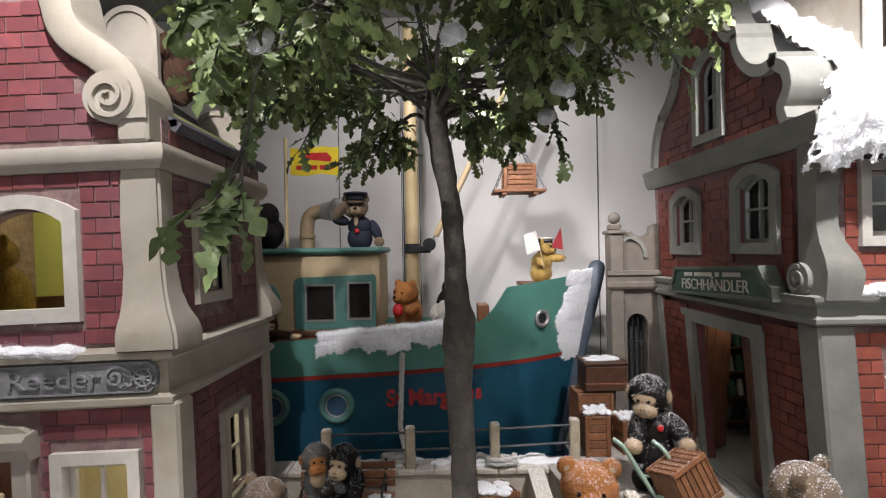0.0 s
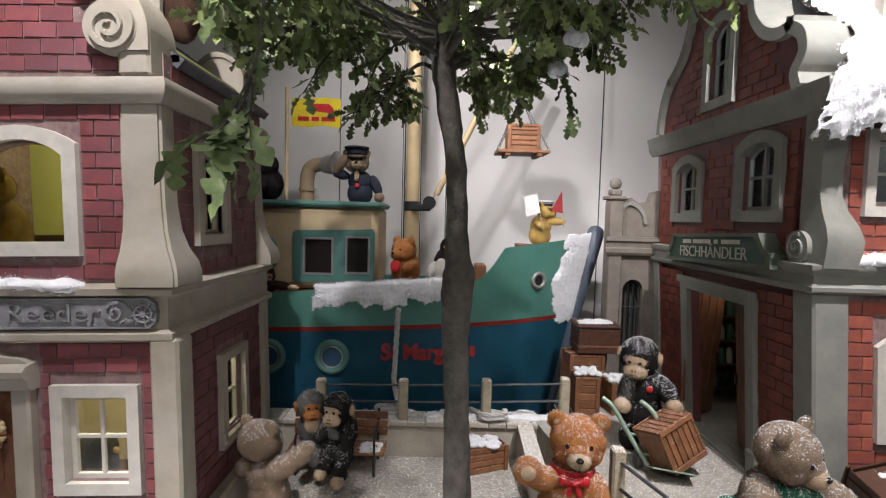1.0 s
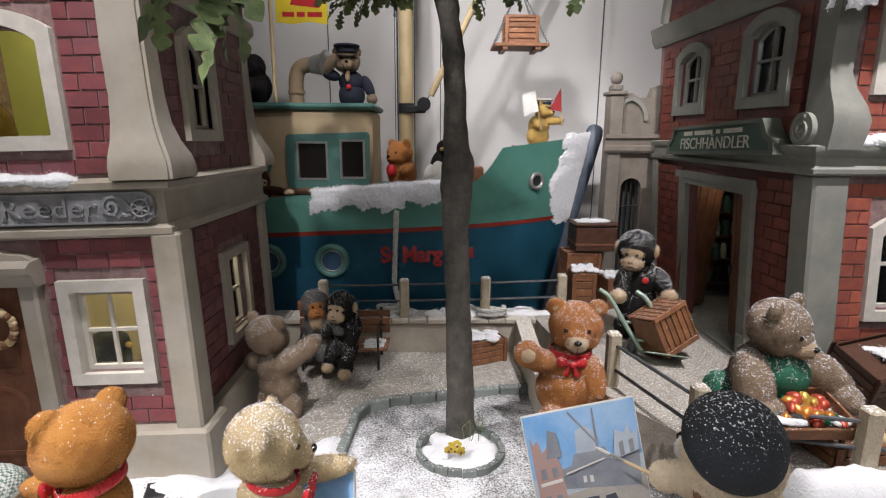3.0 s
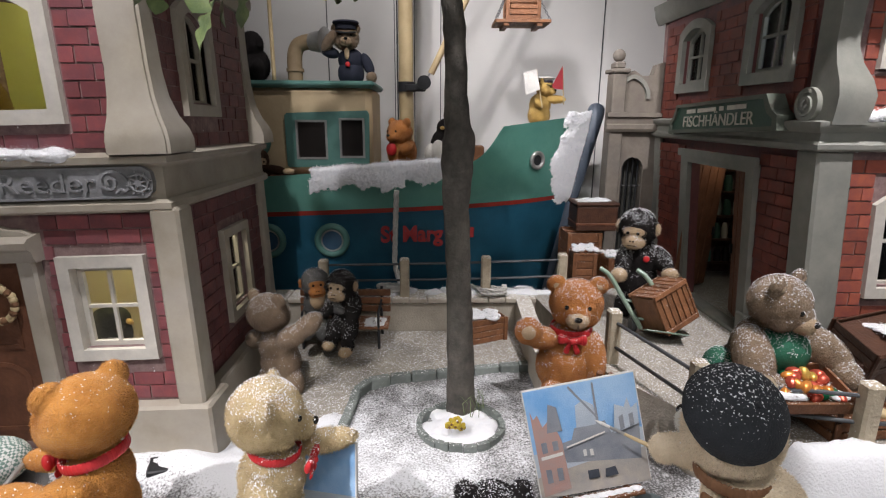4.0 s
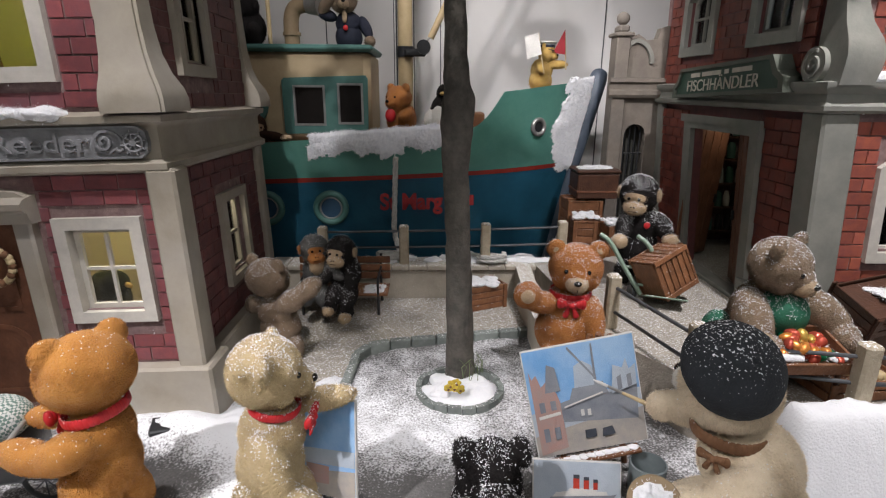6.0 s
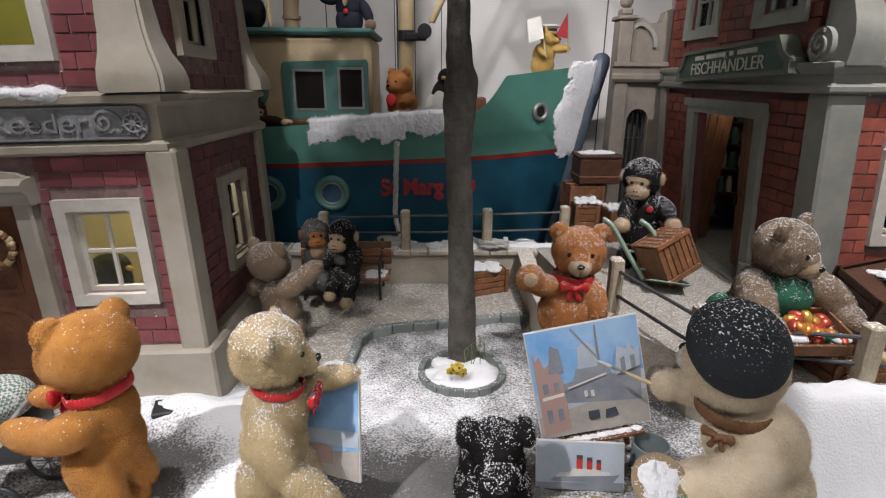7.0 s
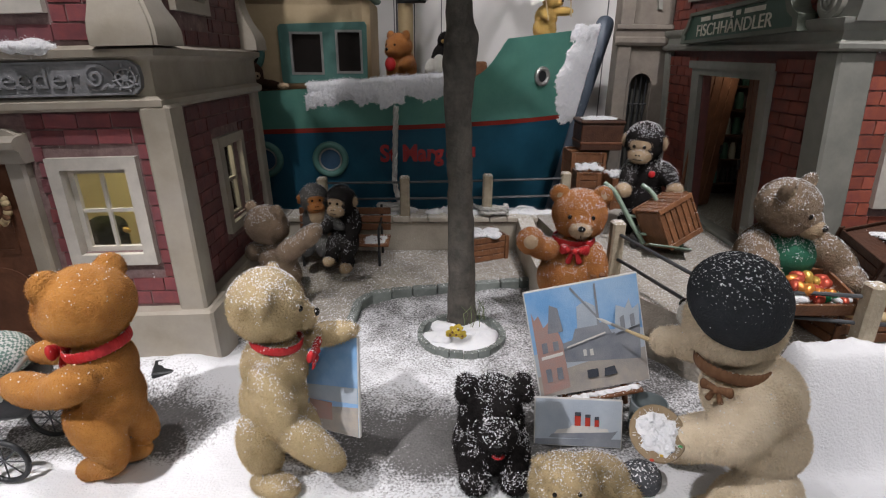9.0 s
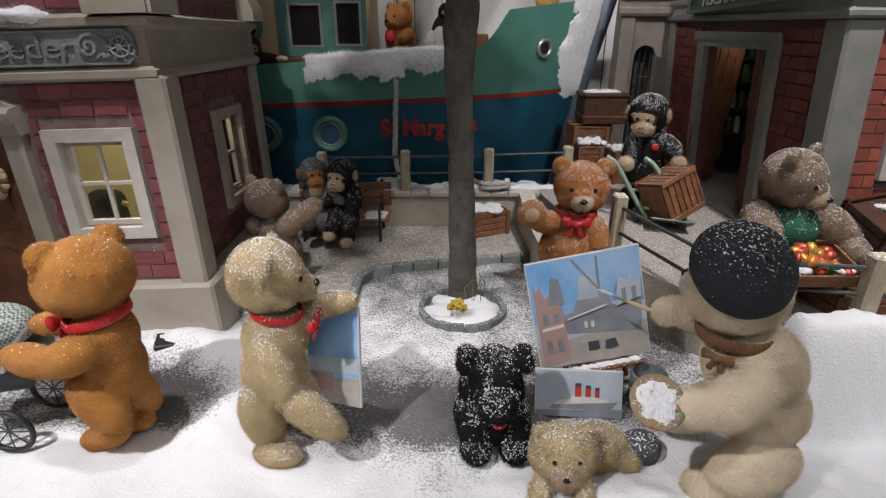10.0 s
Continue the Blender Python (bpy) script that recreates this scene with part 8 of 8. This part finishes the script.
hung_cargo()


def flags_and_caps():
    def cap(c, r, top_mat, f, label):
        s, fv, u = axes(f)
        rot = Matrix((s, fv, u)).transposed().to_4x4()
        m = Matrix.Translation(c) @ rot
        cp = part("peaked_cap", turned(lathe(B(), [(r * 0.80, 0), (r * 0.82, r * 0.32), (r * 1.08, r * 0.50), (r * 1.02, r * 0.62), (r * 0.5, r * 0.70)], (0, 0, 0), 24), m), top_mat, None, label, smooth=40, category="hat")
        part("band", turned(lathe(B(), [(r * 0.83, 0.0), (r * 0.85, r * 0.14), (r * 0.83, r * 0.28)], (0, 0, 0), 24), m), M["navy"], cp, smooth=40)
        part("peak", turned(slab(B(), [(r * 0.85 * math.cos(a), r * 0.62 * math.sin(a) + r * 0.55) for a in [math.pi * k / 12 for k in range(13)]], [], (0, 0, 0.002), (1, 0, 0), (0, 1, -0.35), 0.004), m), M["black"], cp)
    cap((-0.712, 4.385, 2.105), 0.095, M["navy"], (0.12, -1.0, 0.0), "navy captain's cap with black peak")
    cap((0.845, 4.40, 1.725), 0.070, M["white_cloth"], (0.8, -0.6, 0.0), "white sailor's cap with dark band")
    for nm, col, base, top, quad, lab in (
        ("signal_flag", M["white_cloth"], (0.81, 4.29, 1.53), (0.745, 4.27, 1.82), [(0.0, 0.0), (-0.10, -0.03), (-0.075, -0.19), (0.035, -0.15)], "white signal flag on a short stick"),
        ("signal_flag", M["red_flag"], (0.985, 4.33, 1.56), (0.955, 4.31, 1.83), [(0.0, 0.02), (-0.075, -0.13), (-0.06, -0.15), (0.012, -0.16)], "red signal flag on a short stick")):
        e = empty(nm, base, lab, "flag")
        part("stick", tube(B(), [base, top], 0.005, 8), M["mast"], e)
        part("cloth", slab(B(), quad, [], (top[0], top[1] - 0.006, top[2]), (1, 0, 0), (0, 0, 1), 0.003), col, e)
    # brand banner kept as plain shapes
    e = empty("banner", (-1.24, 4.35, 1.72), "yellow banner with red marks on a wooden pole", "banner")
    part("pole", tube(B(), [(-1.275, 4.36, 1.71), (-1.275, 4.36, 2.62)], 0.016, 12), M["mast"], e)
    cl = part("cloth", slab(B(), [(0, 0.01), (0.12, 0), (0.25, 0.015), (0.39, 0), (0.395, 0.20), (0.25, 0.21), (0.12, 0.195), (0.0, 0.20)], [], (-1.235, 4.35, 2.305), (1, 0, 0), (0, 0, 1.15), 0.003), M["yellow_cloth"], e)
    part("mark", slab(B(), [(0.11, 0.12), (0.33, 0.10), (0.34, 0.13), (0.30, 0.165), (0.13, 0.165)], [], (-1.235, 4.3485, 2.305), (1, 0, 0), (0, 0, 1.15), 0.001), M["red_cloth"], cl)
    for a0, a1 in ((0.05, 0.14), (0.16, 0.22), (0.24, 0.35)):
        part("mark", slab(B(), rect(a0, a1, 0.045, 0.075), [], (-1.235, 4.3485, 2.305), (1, 0, 0), (0, 0, 1.15), 0.001), M["red_cloth"], cl)


flags_and_caps()


def egg_stall():
    e = empty("egg_basket", (1.34, 1.83, 0.30), "shallow wooden tray piled with shiny foil eggs and snow", "tray")
    part("tray", turned(box(B(), -0.17, 0.17, -0.11, 0.11, -0.008, 0.0, 0.002), pose(1.34, 1.83, 0.455, 14, 0, 0)), M["crate"], e)
    for sy, zz in ((-0.11, 0), (0.11, 0)):
        part("tray_side", turned(box(B(), -0.175, 0.175, sy - 0.006, sy + 0.006, -0.01, 0.04, 0.002), pose(1.34, 1.83, 0.455, 14, 0, 0)), M["crate"], e)
    for sx in (-0.17, 0.17):
        part("tray_side", turned(box(B(), sx - 0.006, sx + 0.006, -0.11, 0.11, -0.01, 0.04, 0.002), pose(1.34, 1.83, 0.455, 14, 0, 0)), M["crate"], e)
    for x in (1.20, 1.48):
        for y in (1.76, 1.91):
            part("leg", tube(B(), [(x, y, 0.262), (x, y, 0.45)], 0.010, 8), M["crate_dark"], e)
    random.seed(17)
    foils = [mat("foil_red", (0.60, 0.11, 0.07), None, 40, 0.25, 0.1, metal=0.5, vary=0.1), mat("foil_orange", (0.78, 0.30, 0.07), None, 40, 0.25, 0.1, metal=0.5, vary=0.1), mat("foil_green", (0.02, 0.22, 0.10), None, 40, 0.25, 0.1, metal=0.5, vary=0.1), mat("foil_gold", (0.75, 0.50, 0.12), None, 40, 0.25, 0.1, metal=0.5, vary=0.1)]
    bm = B()
    ell(bm, (0, 0, 0), (0.021, 0.030, 0.021), None, 14, 10)
    for v in bm.verts:
        v.co.x *= 1 - 0.18 * v.co.y / 0.03
        v.co.z *= 1 - 0.18 * v.co.y / 0.03
    src = {}
    for k, fm in enumerate(foils):
        me = bpy.data.meshes.new("foil_egg")
        bm.to_mesh(me)
        me.materials.append(fm)
        me.shade_smooth()
        src[k] = me
    bm.free()
    labels = ["shiny red foil egg in the tray", "shiny orange foil egg in the tray", "shiny green foil egg in the tray", "shiny golden foil egg in the tray"]
    for k in range(24):
        lay = 0 if k < 17 else 1
        spread = (0.125, 0.07)[lay]
        x, y = random.uniform(-spread, spread), random.uniform(-spread * 0.62, spread * 0.62)
        c = random.choice((0, 0, 1, 1, 2, 3))
        ob = new("foil_egg", src[c])
        ob.matrix_basis = pose(1.34, 1.83, 0.455, 14, 0, 0) @ Matrix.Translation((x, y, 0.022 + 0.032 * lay)) @ pose(0, 0, 0, random.uniform(-40, 40), random.uniform(0, 360), random.uniform(0, 360))
        tagged(ob, labels[c], "egg", "foil eggs in the tray")
    random.seed(18)
    sp = [((1.37 + random.uniform(-0.15, 0.12), 1.83 + random.uniform(-0.08, 0.06), 0.462), (0.035, 0.03, 0.014)) for k in range(26)]
    tagged(part("snow_cap", snow_heap(B(), sp, 19, 0.5, 12), M["snow"], None, "white snow in the egg tray"), category="snow", kind="stuff")
    # fruit crates below and beside
    crate("fruit_crate", pose(1.62, 1.88, 0.268, 0, 0, 6), 0.34, 0.22, 0.09, "low slatted crate with nuts and red apples", M["crate"], 2, False, "fruit crates")
    for k in range(16):
        bm = B()
        ell(bm, (1.62 + random.uniform(-0.13, 0.13), 1.88 + random.uniform(-0.08, 0.08), 0.345 + random.uniform(0, 0.012)), (0.026, 0.026, 0.024), None, 12, 8)
        part("fruit", bm, random.choice([M["red_cloth"], M["mast"], M["brown_cloth"]]), None, "small round fruit lying in a low crate", category="fruit", group="fruit in the crate")
    crate("fruit_crate", pose(1.93, 2.16, 0.46, 20, -8, 8), 0.32, 0.24, 0.13, "dark slatted crate of logs under snow", M["crate_dark"], 3, False, "fruit crates")
    part("stand", box(B(), 1.78, 2.12, 2.05, 2.28, 0.262, 0.45, 0.006), M["crate_dark"], None, "dark wooden stand under a crate", category="stand")
    snow_cap((1.95, 2.15, 0.58), 0.18, 0.14, 44, 0.012)


egg_stall()


def pram():
    e = empty("pram", (-1.42, 1.50, 0.0), "dark wicker doll's pram with checked blanket", "pram")
    part("basket", turned(box(B(), -0.12, 0.16, -0.11, 0.11, 0, 0.16, 0.03), pose(-1.50, 1.50, 0.20, 0, 0, 12)), M["black"], e, smooth=50)
    bl = B()
    ell(bl, (-1.44, 1.50, 0.40), (0.11, 0.10, 0.07), None, 24, 14)
    m = bpy.data.materials.new("checked_blanket")
    n, l = nodes_of(m)
    ck = n.new("ShaderNodeTexChecker")
    ck.inputs["Scale"].default_value = 110
    ck.inputs["Color1"].default_value, ck.inputs["Color2"].default_value = (0.45, 0.47, 0.45, 1), (0.10, 0.16, 0.14, 1)
    gg = n.new("ShaderNodeNewGeometry")
    l.new(gg.outputs["Position"], ck.inputs["Vector"])
    l.new(ck.outputs["Color"], n["Principled BSDF"].inputs["Base Color"])
    n["Principled BSDF"].inputs["Roughness"].default_value = 0.9
    part("blanket", bl, m, e)
    for x, y in ((-1.41, 1.38), (-1.41, 1.60), (-1.62, 1.38)):
        w = part("wheel", tube(B(), [(x + 0.075 * math.cos(a), y, 0.085 + 0.075 * math.sin(a)) for a in [2 * math.pi * k / 30 for k in range(31)]], 0.009, 8, False), M["black"], e, smooth=60)
        for k in range(8):
            a = math.pi * k / 4
            part("spoke", tube(B(), [(x, y, 0.085), (x + 0.07 * math.cos(a), y, 0.085 + 0.07 * math.sin(a))], 0.0025, 5), M["rail"], w)
    part("handle", tube(B(), smooth_path([(-1.38, 1.40, 0.30), (-1.33, 1.40, 0.38), (-1.33, 1.50, 0.40), (-1.38, 1.60, 0.30)], 5), 0.008, 8), M["alu"], e)


pram()


def snow_on_ledges():
    random.seed(23)

    def along(a, b, n, r, seed, label, lift=0.0):
        sp = []
        for k in range(n):
            t = random.random()
            p = Vector(a).lerp(Vector(b), t) + Vector((0, random.uniform(-0.015, 0.015), lift))
            sp.append((p, (random.uniform(0.6, 1.3) * r, random.uniform(0.5, 0.9) * r, random.uniform(0.3, 0.6) * r)))
        return tagged(part("snow_drift", snow_heap(B(), sp, seed, 0.4, 14), M["snow"], None, label), category="snow", kind="stuff")
    along((-2.0, 2.065, 1.32), (-1.43, 2.065, 1.315), 46, 0.045, 51, "white snow on the office's band course")
    along((1.80, 2.315, 1.47), (2.5, 2.315, 1.50), 50, 0.055, 52, "white snow on the fishmonger's band course")
    along((1.66, 2.30, 1.462), (1.80, 2.30, 1.465), 14, 0.018, 53, "thin snow on the corner ledge")
    # thick roof snow, drooping over the eaves
    def roof_sheet(u, v):
        if v < 0.30:
            t = v / 0.30
            x = 1.49 + 0.12 * t + 1.2 * u
            z = 1.94 + 0.38 * t
            return (x, 2.245 - 0.02 * math.sin(t * 3.1), z), (-0.5 * max(0, 1 - u * 10), -1, 0.2 + t), min(1.0, 0.15 + u * 12, (z - 1.975 - 0.03 * min(1, u * 3)) / 0.07)
        t = (v - 0.30) / 0.70
        x = 1.61 + 0.20 * step01(t * 4.5) + 1.2 * u
        y = 2.24 + 1.06 * t
        return (x, y, 2.29 + 0.86 * t), (-0.2 * max(0, 1 - u * 12), -0.6, 0.8), min(1.0, 0.25 + u * 12)
    fleece("roof_snow", roof_sheet, 130, 190, "thick bright fleece snow over the fishmonger's roof", 0.095, 0.4, 54, 30000, soften=4)


snow_on_ledges()


def wreath():
    random.seed(27)
    e = empty("wreath", (-1.81, 2.07, 0.72), "brown cone wreath hanging on the door", "wreath")
    for k in range(26):
        a = 2 * math.pi * k / 26
        bm = B()
        ell(bm, (-1.81 + 0.075 * math.cos(a), 2.075 + random.uniform(-0.008, 0.0), 0.72 + 0.075 * math.sin(a)), (0.017, 0.014, 0.017), None, 10, 7)
        part("cone", bm, M["mast"] if k % 3 else M["brown_cloth"], e)


wreath()

# ---- bricks, course by course ----
random.seed(21)
for wall, org, u, v, a0, a1, b0, b1, material, kw in BRICK_JOBS:
    bricks(wall, org, u, v, a0, a1, b0, b1, material, **kw)

lean(HOUSES["fishmonger"], 0.07, 1.3)


def settle(root):
    """The old office has settled: its walls splay towards the foot and its front runs a little downhill from the corner."""
    def shift(q):
        return Vector((0.028 * (1.2 - q.z), 0, 0.03 * (min(q.x, -1.05) + 1.05) + 0.018 * max(0.0, 1 - max(0.0, q.y - 2.1) / 1.1)))
    for ob in root.children_recursive:
        if ob.name.startswith("brick"):
            ob.location += shift(ob.location)
        elif ob.data:
            for v in ob.data.vertices:
                v.co += shift(ob.location + v.co)


settle(HOUSES["office"])
